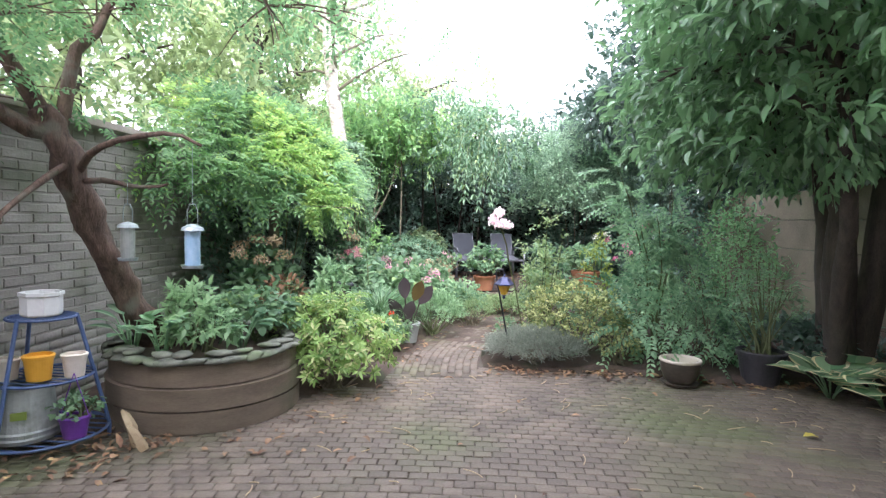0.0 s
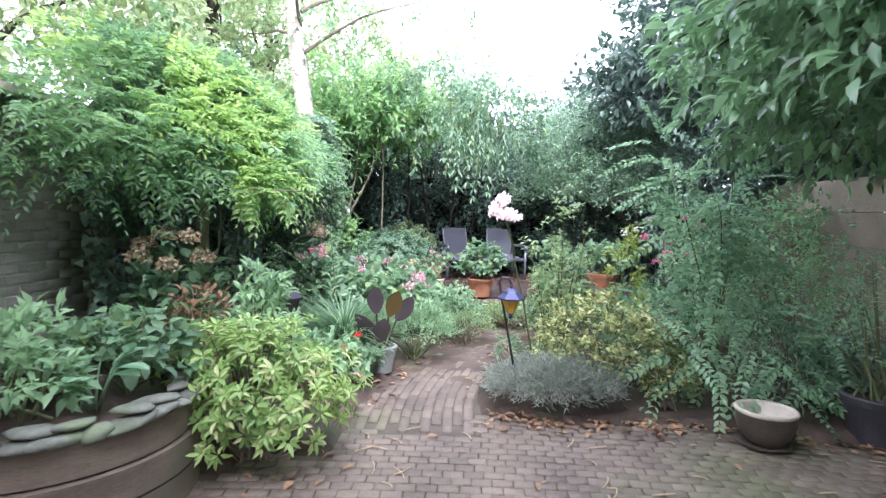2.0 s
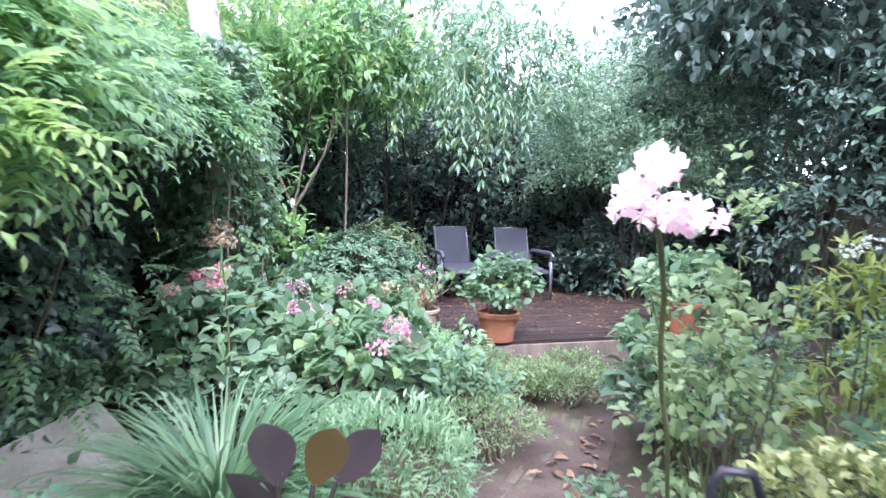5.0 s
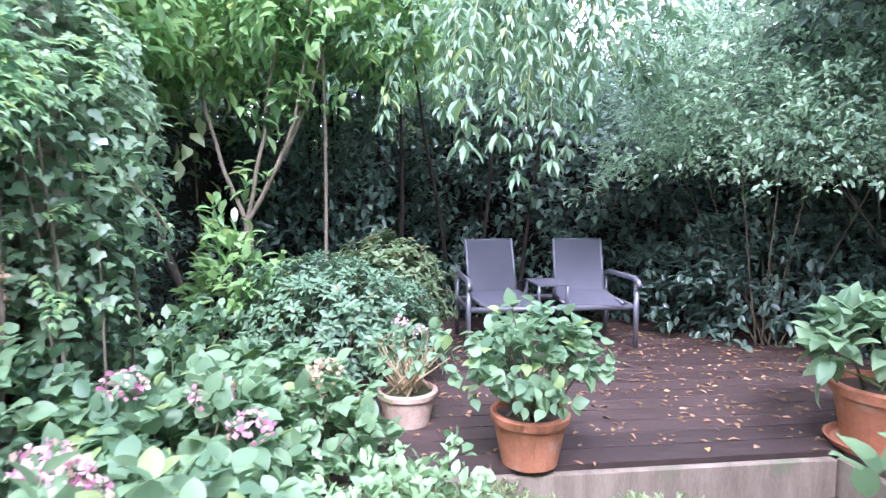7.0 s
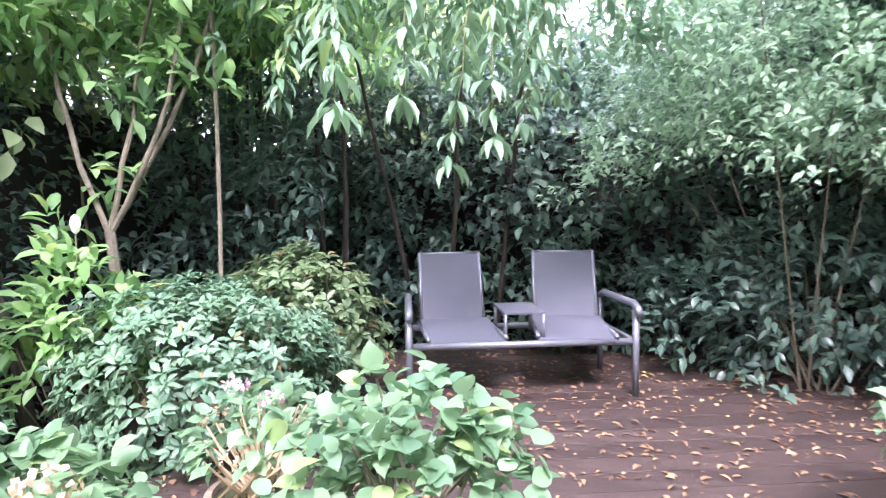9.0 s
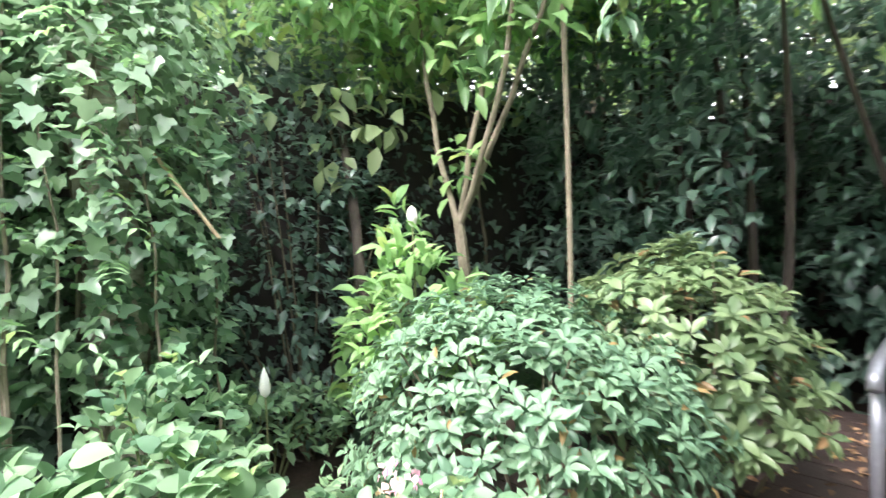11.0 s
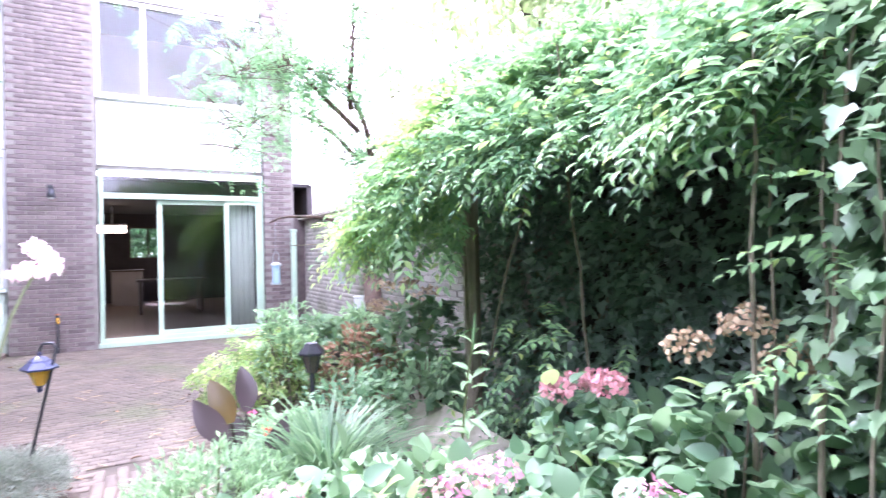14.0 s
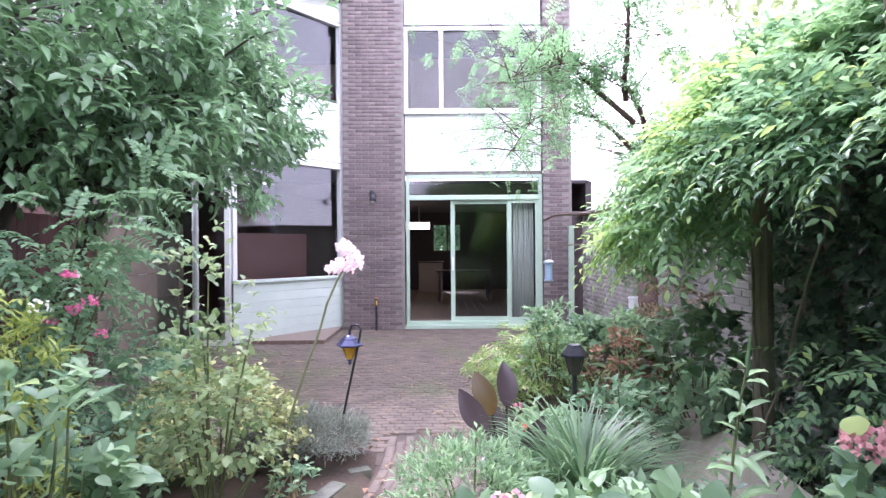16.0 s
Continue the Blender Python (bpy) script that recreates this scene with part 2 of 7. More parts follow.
M = {
    "soil": surface("soil", (0.035, 0.025, 0.018), (0.10, 0.07, 0.05), 0.95, 5, 45, 0.8, spots=(0.05, 0.06, 0.025), spot_scale=3),
    "lawn": surface("lawn", (0.05, 0.07, 0.025), (0.12, 0.13, 0.05), 0.95, 0.3, 8, 0.4),
    "pathsoil": surface("pathsoil", (0.05, 0.036, 0.027), (0.135, 0.10, 0.076), 0.95, 5, 55, 0.8, spots=(0.10, 0.11, 0.05), spot_scale=3),
    "paver": surface("paver", (0.082, 0.066, 0.050), (0.19, 0.154, 0.118), 0.7, 3, 70, 0.6, spots=(0.105, 0.115, 0.055), spot_scale=0.7, spot_cut=0.50, vary=0.17),
    "paver_far": surface("paver_far", (0.082, 0.066, 0.050), (0.19, 0.154, 0.118), 0.7, 3, 70, 0.6, spots=(0.105, 0.115, 0.055), spot_scale=0.7, spot_cut=0.50, vary=0.17, island=True),
    "joint": surface("joint", (0.055, 0.046, 0.035), (0.11, 0.093, 0.07), 0.95, 6, 80, 0.5, spots=(0.06, 0.08, 0.03), spot_scale=1.2),
    "brick": surface("brick", (0.11, 0.085, 0.085), (0.22, 0.175, 0.165), 0.85, 8, 90, 0.5, vary=0.22),
    "brick_far": surface("brick_far", (0.11, 0.085, 0.085), (0.22, 0.175, 0.165), 0.85, 8, 90, 0.5, vary=0.22, island=True),
    "mortar": surface("mortar", (0.16, 0.145, 0.13), (0.26, 0.24, 0.22), 0.95, 10, 80, 0.4),
    "wallbrick": surface("wallbrick", (0.25, 0.235, 0.21), (0.40, 0.375, 0.34), 0.9, 4, 60, 0.6, spots=(0.16, 0.17, 0.12), spot_scale=1.6, spot_cut=0.52, vary=0.14),
    "wallbrick_far": surface("wallbrick_far", (0.25, 0.235, 0.21), (0.40, 0.375, 0.34), 0.9, 4, 60, 0.6, spots=(0.16, 0.17, 0.12), spot_scale=1.6, spot_cut=0.52, vary=0.14, island=True),
    "concrete": surface("concrete", (0.16, 0.13, 0.10), (0.29, 0.24, 0.19), 0.9, 2.5, 50, 0.5, spots=(0.19, 0.18, 0.12), spot_scale=1.4, spot_cut=0.5, vary=0.12),
    "slab": surface("slab", (0.30, 0.27, 0.22), (0.45, 0.41, 0.35), 0.9, 5, 60, 0.5, spots=(0.2, 0.22, 0.13), spot_scale=3),
    "stone": surface("stone", (0.07, 0.08, 0.062), (0.16, 0.17, 0.135), 0.85, 9, 60, 0.5, spots=(0.13, 0.17, 0.09), spot_scale=4, vary=0.2),
    "board": surface("board", (0.125, 0.10, 0.072), (0.23, 0.185, 0.135), 0.8, 3, 40, 0.5, spots=(0.105, 0.11, 0.065), spot_scale=2.2, vary=0.1, stretch=(1, 1, 5)),
    "deck": surface("deck", (0.032, 0.021, 0.019), (0.070, 0.047, 0.041), 0.6, 2, 50, 0.5, vary=0.22, stretch=(1, 14, 6)),
    "oldwood": surface("oldwood", (0.16, 0.13, 0.10), (0.30, 0.26, 0.20), 0.85, 3, 40, 0.6, spots=(0.14, 0.17, 0.10), spot_scale=4, stretch=(6, 6, 1)),
    "bark": surface("bark", (0.04, 0.024, 0.018), (0.19, 0.125, 0.095), 0.9, 9, 50, 1.0, spots=(0.15, 0.14, 0.11), spot_scale=6, stretch=(3, 3, 0.8)),
    "darkbark": surface("darkbark", (0.03, 0.024, 0.02), (0.09, 0.07, 0.055), 0.9, 7, 50, 1.0, stretch=(3, 3, 0.7)),
    "birch": surface("birch", (0.30, 0.24, 0.17), (0.78, 0.74, 0.66), 0.8, 9, 40, 0.8, spots=(0.08, 0.065, 0.05), spot_scale=9, spot_cut=0.56, stretch=(1, 1, 3)),
    "twig": surface("twig", (0.11, 0.095, 0.065), (0.24, 0.21, 0.15), 0.85, 10, 60, 0.5),
    "greenstem": surface("greenstem", (0.07, 0.10, 0.035), (0.16, 0.18, 0.08), 0.7, 10, 60, 0.3),
    "terracotta": surface("terracotta", (0.33, 0.125, 0.065), (0.50, 0.22, 0.125), 0.85, 5, 60, 0.4, spots=(0.48, 0.36, 0.27), spot_scale=5, spot_cut=0.6),
    "paleclay": surface("paleclay", (0.42, 0.30, 0.22), (0.62, 0.50, 0.40), 0.9, 6, 60, 0.4, spots=(0.36, 0.2, 0.13), spot_scale=6),
    "glaze": surface("glaze", (0.05, 0.042, 0.034), (0.11, 0.09, 0.07), 0.35, 4, 50, 0.2),
    "cream": surface("cream", (0.5, 0.45, 0.36), (0.62, 0.57, 0.48), 0.5, 5, 50, 0.2),
    "darkpot": surface("darkpot", (0.025, 0.024, 0.03), (0.06, 0.056, 0.062), 0.55, 4, 50, 0.2),
    "greypot": surface("greypot", (0.16, 0.18, 0.17), (0.28, 0.30, 0.28), 0.7, 5, 50, 0.3),
    "zinc": surface("zinc", (0.30, 0.33, 0.31), (0.44, 0.47, 0.45), 0.5, 5, 40, 0.3, metal=0.35, spots=(0.24, 0.27, 0.22), spot_scale=8),
    "yellow": surface("yellow", (0.72, 0.36, 0.03), (0.82, 0.44, 0.05), 0.5, 5, 50, 0.2),
    "ivory": surface("ivory", (0.62, 0.56, 0.47), (0.76, 0.70, 0.62), 0.5, 5, 50, 0.2),
    "white": surface("white", (0.72, 0.73, 0.72), (0.82, 0.83, 0.82), 0.5, 3, 50, 0.15),
    "purple": surface("purple", (0.17, 0.05, 0.36), (0.24, 0.08, 0.46), 0.4, 5, 50, 0.15),
    "bluepaint": surface("bluepaint", (0.045, 0.085, 0.20), (0.09, 0.14, 0.28), 0.5, 6, 60, 0.3),
    "skyblue": surface("skyblue", (0.25, 0.42, 0.60), (0.45, 0.60, 0.74), 0.4, 14, 50, 0.2),
    "feedermetal": surface("feedermetal", (0.30, 0.36, 0.38), (0.42, 0.48, 0.50), 0.4, 6, 50, 0.2, metal=0.4),
    "blackmetal": surface("blackmetal", (0.02, 0.022, 0.028), (0.05, 0.052, 0.062), 0.4, 6, 60, 0.2, metal=0.3),
    "navy": surface("navy", (0.03, 0.035, 0.09), (0.07, 0.08, 0.16), 0.3, 6, 60, 0.2, metal=0.3),
    "amber": surface("amber", (0.55, 0.28, 0.02), (0.72, 0.42, 0.05), 0.2, 9, 60, 0.1),
    "alu": surface("alu", (0.16, 0.17, 0.20), (0.24, 0.25, 0.28), 0.4, 6, 60, 0.1, metal=0.5),
    "textile": surface("textile", (0.078, 0.083, 0.105), (0.118, 0.123, 0.155), 0.7, 3, 300, 0.3),
    "greenpaint": surface("greenpaint", (0.36, 0.50, 0.38), (0.46, 0.60, 0.47), 0.5, 3, 50, 0.15),
    "whiteboard": surface("whiteboard", (0.70, 0.73, 0.70), (0.80, 0.82, 0.80), 0.55, 2, 40, 0.15, vary=0.04),
    "mintboard": surface("mintboard", (0.52, 0.62, 0.55), (0.62, 0.71, 0.64), 0.55, 2, 40, 0.15, vary=0.04),
    "roof": surface("roof", (0.05, 0.045, 0.045), (0.11, 0.10, 0.10), 0.8, 4, 40, 0.5),
    # near-black room walls: the unlit rooms' shade is put into this colour
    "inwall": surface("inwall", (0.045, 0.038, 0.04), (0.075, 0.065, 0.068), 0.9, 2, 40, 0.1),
    "inpale": surface("inpale", (0.38, 0.27, 0.22), (0.48, 0.36, 0.30), 0.9, 2, 40, 0.1),
    "infloor": surface("infloor", (0.15, 0.105, 0.085), (0.25, 0.185, 0.15), 0.45, 2, 40, 0.2, vary=0.15, stretch=(10, 1, 1)),
    "incab": surface("incab", (0.22, 0.19, 0.18), (0.3, 0.26, 0.24), 0.6, 2, 40, 0.1),
    "darkwood": surface("darkwood", (0.04, 0.028, 0.022), (0.09, 0.062, 0.05), 0.5, 3, 40, 0.2, stretch=(6, 1, 1)),
    # near-black timber: deep shade behind the leaves is put into this colour
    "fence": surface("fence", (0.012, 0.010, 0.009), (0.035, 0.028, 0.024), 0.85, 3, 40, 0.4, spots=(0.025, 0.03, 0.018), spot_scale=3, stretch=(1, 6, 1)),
    "curtain": surface("curtain", (0.55, 0.56, 0.50), (0.66, 0.67, 0.61), 0.9, 3, 120, 0.2),
    "redwood": surface("redwood", (0.075, 0.026, 0.022), (0.13, 0.05, 0.042), 0.6, 2, 40, 0.2),
    "litter": surface("litter", (0.10, 0.045, 0.025), (0.34, 0.22, 0.125), 0.8, 6, 40, 0.2, spots=(0.55, 0.42, 0.14), spot_scale=9, spot_cut=0.6, vary=0.5, island=True),
    "yellowfall": surface("yellowfall", (0.55, 0.45, 0.07), (0.72, 0.62, 0.14), 0.6, 9, 60, 0.2),
    "straw": surface("straw", (0.32, 0.24, 0.14), (0.52, 0.42, 0.27), 0.85, 6, 40, 0.2),
    "lamp_white": lit_material("lamp_white", (1.0, 0.86, 0.55), 2.0),
    "glass": glass_material("glass"),
    "pane": glass_material("pane", (0.85, 0.92, 0.9)),
    "rose": leaf_material("rose", (0.80, 0.60, 0.65), (0.90, 0.82, 0.83), 0.6, 0.3, patch=9),
    "pinkflower": leaf_material("pinkflower", (0.62, 0.10, 0.25), (0.80, 0.28, 0.42), 0.6, 0.3, patch=9),
    "hydrangea": leaf_material("hydrangea", (0.60, 0.20, 0.38), (0.80, 0.48, 0.56), 0.6, 0.25, odd=((0.66, 0.56, 0.42), 0.3), patch=6),
    "dryflower": leaf_material("dryflower", (0.28, 0.19, 0.11), (0.52, 0.42, 0.28), 0.8, 0.2, patch=6),
    "sedum": leaf_material("sedum", (0.42, 0.16, 0.19), (0.68, 0.38, 0.38), 0.7, 0.2, patch=9),
    "redflower": leaf_material("redflower", (0.70, 0.03, 0.02), (0.85, 0.10, 0.05), 0.6, 0.2, patch=9),
    "whiteflower": leaf_material("whiteflower", (0.68, 0.68, 0.6), (0.82, 0.82, 0.78), 0.6, 0.3, patch=9),
    "ivy": leaf_material("ivy", (0.03, 0.075, 0.035), (0.11, 0.195, 0.10), 0.32, 0.2, spec=0.6),
    "ivylight": leaf_material("ivylight", (0.03, 0.085, 0.035), (0.115, 0.215, 0.088), 0.30, 0.25, spec=0.6),
    "wisteria": leaf_material("wisteria", (0.04, 0.11, 0.045), (0.13, 0.27, 0.085), 0.36, 0.36, odd=((0.28, 0.42, 0.14), 0.07)),
    # lighter copy of wisteria: sunlight on the canopy put into the leaf colour
    "wisterialit": leaf_material("wisterialit", (0.075, 0.18, 0.045), (0.20, 0.36, 0.085), 0.38, 0.38, odd=((0.42, 0.52, 0.16), 0.1)),
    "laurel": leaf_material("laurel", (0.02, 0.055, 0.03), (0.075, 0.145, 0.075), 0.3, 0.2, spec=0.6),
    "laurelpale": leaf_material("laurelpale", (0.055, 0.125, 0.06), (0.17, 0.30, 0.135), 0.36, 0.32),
    "weeping": leaf_material("weeping", (0.04, 0.10, 0.045), (0.115, 0.225, 0.092), 0.34, 0.3, odd=((0.28, 0.40, 0.16), 0.06)),
    "younglaurel": leaf_material("younglaurel", (0.055, 0.15, 0.045), (0.16, 0.32, 0.09), 0.34, 0.37, odd=((0.30, 0.42, 0.14), 0.05)),
    "fineleaf": leaf_material("fineleaf", (0.04, 0.11, 0.04), (0.115, 0.26, 0.085), 0.5, 0.4),
    "bigtree": leaf_material("bigtree", (0.032, 0.085, 0.03), (0.105, 0.235, 0.078), 0.28, 0.26, spec=0.7),
    "fartree": leaf_material("fartree", (0.07, 0.13, 0.04), (0.20, 0.30, 0.11), 0.5, 0.4, patch=0.5),
    "darktree": leaf_material("darktree", (0.018, 0.045, 0.025), (0.06, 0.115, 0.06), 0.4, 0.2, patch=0.7),
    "limeleaf": leaf_material("limeleaf", (0.055, 0.14, 0.026), (0.175, 0.31, 0.07), 0.45, 0.3, odd=((0.52, 0.56, 0.28), 0.16), patch=4),
    "variegated": leaf_material("variegated", (0.07, 0.125, 0.03), (0.17, 0.235, 0.065), 0.4, 0.25, odd=((0.52, 0.56, 0.26), 0.36), patch=4),
    "rhodo": leaf_material("rhodo", (0.028, 0.078, 0.034), (0.085, 0.175, 0.072), 0.42, 0.22, odd=((0.24, 0.17, 0.07), 0.02), spec=0.4),
    "rhodobud": leaf_material("rhodobud", (0.035, 0.08, 0.026), (0.095, 0.165, 0.055), 0.42, 0.25, odd=((0.26, 0.17, 0.08), 0.03), spec=0.45),
    "hydleaf": leaf_material("hydleaf", (0.03, 0.088, 0.036), (0.105, 0.21, 0.078), 0.5, 0.3, odd=((0.26, 0.38, 0.15), 0.04)),
    "bluegreen": leaf_material("bluegreen", (0.045, 0.125, 0.052), (0.135, 0.27, 0.105), 0.5, 0.3),
    "herb": leaf_material("herb", (0.055, 0.14, 0.048), (0.155, 0.29, 0.108), 0.5, 0.3),
    "lavender": leaf_material("lavender", (0.08, 0.125, 0.065), (0.165, 0.22, 0.125), 0.7, 0.2),
    "grass": leaf_material("grass", (0.03, 0.09, 0.03), (0.10, 0.205, 0.07), 0.45, 0.25),
    "dryleaf": leaf_material("dryleaf", (0.17, 0.09, 0.05), (0.32, 0.21, 0.12), 0.8, 0.2, odd=((0.12, 0.19, 0.07), 0.35), patch=5),
    "hosta": leaf_material("hosta", (0.07, 0.165, 0.06), (0.19, 0.33, 0.13), 0.4, 0.25),
    "hostaedge": leaf_material("hostaedge", (0.38, 0.42, 0.17), (0.5, 0.52, 0.26), 0.45, 0.25),
    "canna": leaf_material("canna", (0.035, 0.028, 0.032), (0.10, 0.075, 0.08), 0.35, 0.25),
    "cannagold": leaf_material("cannagold", (0.07, 0.05, 0.02), (0.13, 0.095, 0.03), 0.4, 0.3),
    "roseleaf": leaf_material("roseleaf", (0.05, 0.115, 0.034), (0.145, 0.24, 0.078), 0.5, 0.3),
    "yellowleaf": leaf_material("yellowleaf", (0.075, 0.14, 0.02), (0.16, 0.25, 0.045), 0.5, 0.35),
}


# ---- shapes ----
rng = np.random.default_rng(7)


def thing(name, label, category, at=(0, 0, 0), group="", kind=""):
    ob = new(name)
    ob.empty_display_size = 0.1
    ob.location = at
    return tagged(ob, label, category, group, kind)


def under(ob, parent):
    if parent is not None:
        ob.parent = parent
    return ob


def part(name, bm, material, parent=None, label="", kind="", smooth=False):
    me = bpy.data.meshes.new(name)
    bmesh.ops.recalc_face_normals(bm, faces=bm.faces)
    bm.to_mesh(me)
    bm.free()
    if smooth:
        me.polygons.foreach_set("use_smooth", [True] * len(me.polygons))
    me.materials.append(M[material])
    return tagged(under(new(name, me), parent), label, kind=kind)


def array_part(name, V, F, material, parent=None, label="", kind="", smooth=True):
    """A mesh part from arrays of vertices and of triangles."""
    me = bpy.data.meshes.new(name)
    V, F = np.asarray(V, np.float32), np.asarray(F, np.int32)
    me.vertices.add(len(V))
    me.vertices.foreach_set("co", V.ravel())
    me.loops.add(F.size)
    me.loops.foreach_set("vertex_index", F.ravel())
    me.polygons.add(len(F))
    me.polygons.foreach_set("loop_start", np.arange(len(F), dtype=np.int32) * 3)
    me.polygons.foreach_set("loop_total", np.full(len(F), 3, np.int32))
    me.update(calc_edges=True)
    if smooth:
        me.polygons.foreach_set("use_smooth", [True] * len(F))
    me.materials.append(M[material])
    return tagged(under(new(name, me), parent), label, kind=kind)


def box(bm, c, s, m=None, bevel=0.0):
    r = bmesh.ops.create_cube(bm, size=1.0, matrix=(m or Matrix()) @ Matrix.Translation(c) @ Matrix.Diagonal((*s, 1)))
    if bevel:
        es = list({e for v in r["verts"] for e in v.link_edges})
        bmesh.ops.bevel(bm, geom=es, offset=bevel, segments=2, profile=0.7, affect="EDGES")
    return bm


def box_bm(c, s, m=None, bevel=0.0):
    return box(bmesh.new(), c, s, m, bevel)


def tube(bm, pts, radii, sides=8, wobble=0.0, cap=True):
    """A tapered tube along a line of points."""
    pts = [Vector(p) for p in pts]
    rings, side = [], None
    for i, p in enumerate(pts):
        d = (pts[min(i + 1, len(pts) - 1)] - pts[max(i - 1, 0)]).normalized()
        side = d.orthogonal().normalized() if side is None else (side - d * side.dot(d)).normalized()
        up = d.cross(side)
        ring = []
        for k in range(sides):
            a = 2 * math.pi * k / sides
            q = p + (side * math.cos(a) + up * math.sin(a)) * radii[i]
            if wobble:
                q += (q - p) * wobble * noise.noise(q * 9)
            ring.append(bm.verts.new(q))
        rings.append(ring)
    for a, b in zip(rings, rings[1:]):
        for k in range(sides):
            bm.faces.new((a[k], a[(k + 1) % sides], b[(k + 1) % sides], b[k]))
    if cap:
        bm.faces.new(rings[0][::-1])
        bm.faces.new(rings[-1])
    return bm


def bend(a, b, sag, n=8, jitter=0.0):
    """Points from a to b along a bowed line."""
    a, b = Vector(a), Vector(b)
    out = []
    for i in range(n + 1):
        u = i / n
        p = a.lerp(b, u) + Vector(sag) * 4 * u * (1 - u)
        if jitter and 0 < i:
            p += Vector((noise.noise(p * 3), noise.noise(p * 3 + Vector((5, 0, 0))), noise.noise(p * 3 + Vector((0, 7, 0))))) * jitter
        out.append(p)
    return out


def dense(pts, radii, k=5):
    """More points along a line, smoothly."""
    P, R = [], []
    n = len(pts)
    for i in range(n - 1):
        p = [Vector(pts[j]) for j in (max(i - 1, 0), i, i + 1, min(i + 2, n - 1))]
        for s in range(k):
            f = s / k
            P.append(0.5 * (2 * p[1] + (p[2] - p[0]) * f + (2 * p[0] - 5 * p[1] + 4 * p[2] - p[3]) * f * f + (3 * p[1] - p[0] - 3 * p[2] + p[3]) * f ** 3))
            R.append(radii[i] + (radii[i + 1] - radii[i]) * f)
    return P + [Vector(pts[-1])], R + [radii[-1]]


def lathe(bm, profile, seg=28, at=(0, 0, 0)):
    """A turned shape from (radius, height) pairs."""
    rings = []
    for r, z in profile:
        rings.append([bm.verts.new((at[0] + max(r, 1e-4) * math.cos(2 * math.pi * k / seg), at[1] + max(r, 1e-4) * math.sin(2 * math.pi * k / seg), at[2] + z)) for k in range(seg)])
    for a, b in zip(rings, rings[1:]):
        for k in range(seg):
            bm.faces.new((a[k], a[(k + 1) % seg], b[(k + 1) % seg], b[k]))
    return bm


# leaf outlines: x across, y along, z up, one unit long and wide
OVAL = (np.array([(0, 0, 0), (-.5, .4, .10), (0, .42, 0), (.5, .4, .10), (-.36, .74, .04), (0, .75, -.06), (.36, .74, .04), (0, 1, -.17)]),
        np.array([(0, 2, 1), (0, 3, 2), (1, 2, 5), (1, 5, 4), (2, 3, 6), (2, 6, 5), (4, 5, 7), (5, 6, 7)]))
BROAD = (np.array([(0, 0, 0), (-.34, .14, .07), (0, .15, 0), (.34, .14, .07), (-.5, .36, .09), (0, .38, -.01), (.5, .36, .09), (-.46, .60, .05), (0, .62, -.05), (.46, .60, .05), (-.27, .82, -.02), (0, .84, -.10), (.27, .82, -.02), (0, 1, -.2)]),
         np.array([(0, 2, 1), (0, 3, 2), (1, 2, 5), (1, 5, 4), (2, 3, 6), (2, 6, 5), (4, 5, 8), (4, 8, 7), (5, 6, 9), (5, 9, 8), (7, 8, 11), (7, 11, 10), (8, 9, 12), (8, 12, 11), (10, 11, 13), (11, 12, 13)]))
SLIM = (np.array([(0, 0, 0), (-.5, .42, .07), (0, .45, 0), (.5, .42, .07), (0, 1, -.14)]), np.array([(0, 2, 1), (0, 3, 2), (1, 2, 4), (2, 3, 4)]))
IVY = (np.array([(0, .05, 0), (-.30, -.10, .03), (-.56, .24, .07), (-.30, .38, .03), (-.25, .66, .04), (0, 1, -.14), (.25, .66, .04), (.30, .38, .03), (.56, .24, .07), (.30, -.10, .03), (0, .4, -.03)]),
       np.array([(10, 0, 1), (10, 1, 2), (10, 2, 3), (10, 3, 4), (10, 4, 5), (10, 5, 6), (10, 6, 7), (10, 7, 8), (10, 8, 9), (10, 9, 0)]))
ARCH = (np.array([(-.4, 0, 0), (.4, 0, 0), (-.5, .25, .04), (.5, .25, .04), (-.5, .5, .02), (.5, .5, .02), (-.42, .72, -.10), (.42, .72, -.10), (-.25, .88, -.26), (.25, .88, -.26), (0, .95, -.42)]),
        np.array([(0, 1, 3), (0, 3, 2), (2, 3, 5), (2, 5, 4), (4, 5, 7), (4, 7, 6), (6, 7, 9), (6, 9, 8), (8, 9, 10)]))
PETAL = (np.array([(0, 0, 0), (-.5, .5, .15), (.5, .5, .15), (0, 1, .05)]), np.array([(0, 2, 1), (1, 2, 3)]))


def unit(v):
    return v / np.maximum(np.linalg.norm(v, axis=-1, keepdims=True), 1e-9)


def leaves(shape, P, D, U, L, W):
    """Copies of a leaf outline at places P, pointing along D with faces towards U, as vertices and triangles."""
    T, F = shape
    D = unit(D)
    X = unit(np.cross(D, U))
    Z = np.cross(X, D)
    L, W = np.broadcast_to(L, len(P)), np.broadcast_to(W, len(P))
    V = P[:, None] + T[None, :, :1] * (X * W[:, None])[:, None] + T[None, :, 1:2] * (D * L[:, None])[:, None] + T[None, :, 2:] * (Z * L[:, None])[:, None]
    return V.reshape(-1, 3), (F[None] + (np.arange(len(P)) * len(T))[:, None, None]).reshape(-1, 3)


def rand_dirs(n):
    return unit(rng.normal(size=(n, 3)))


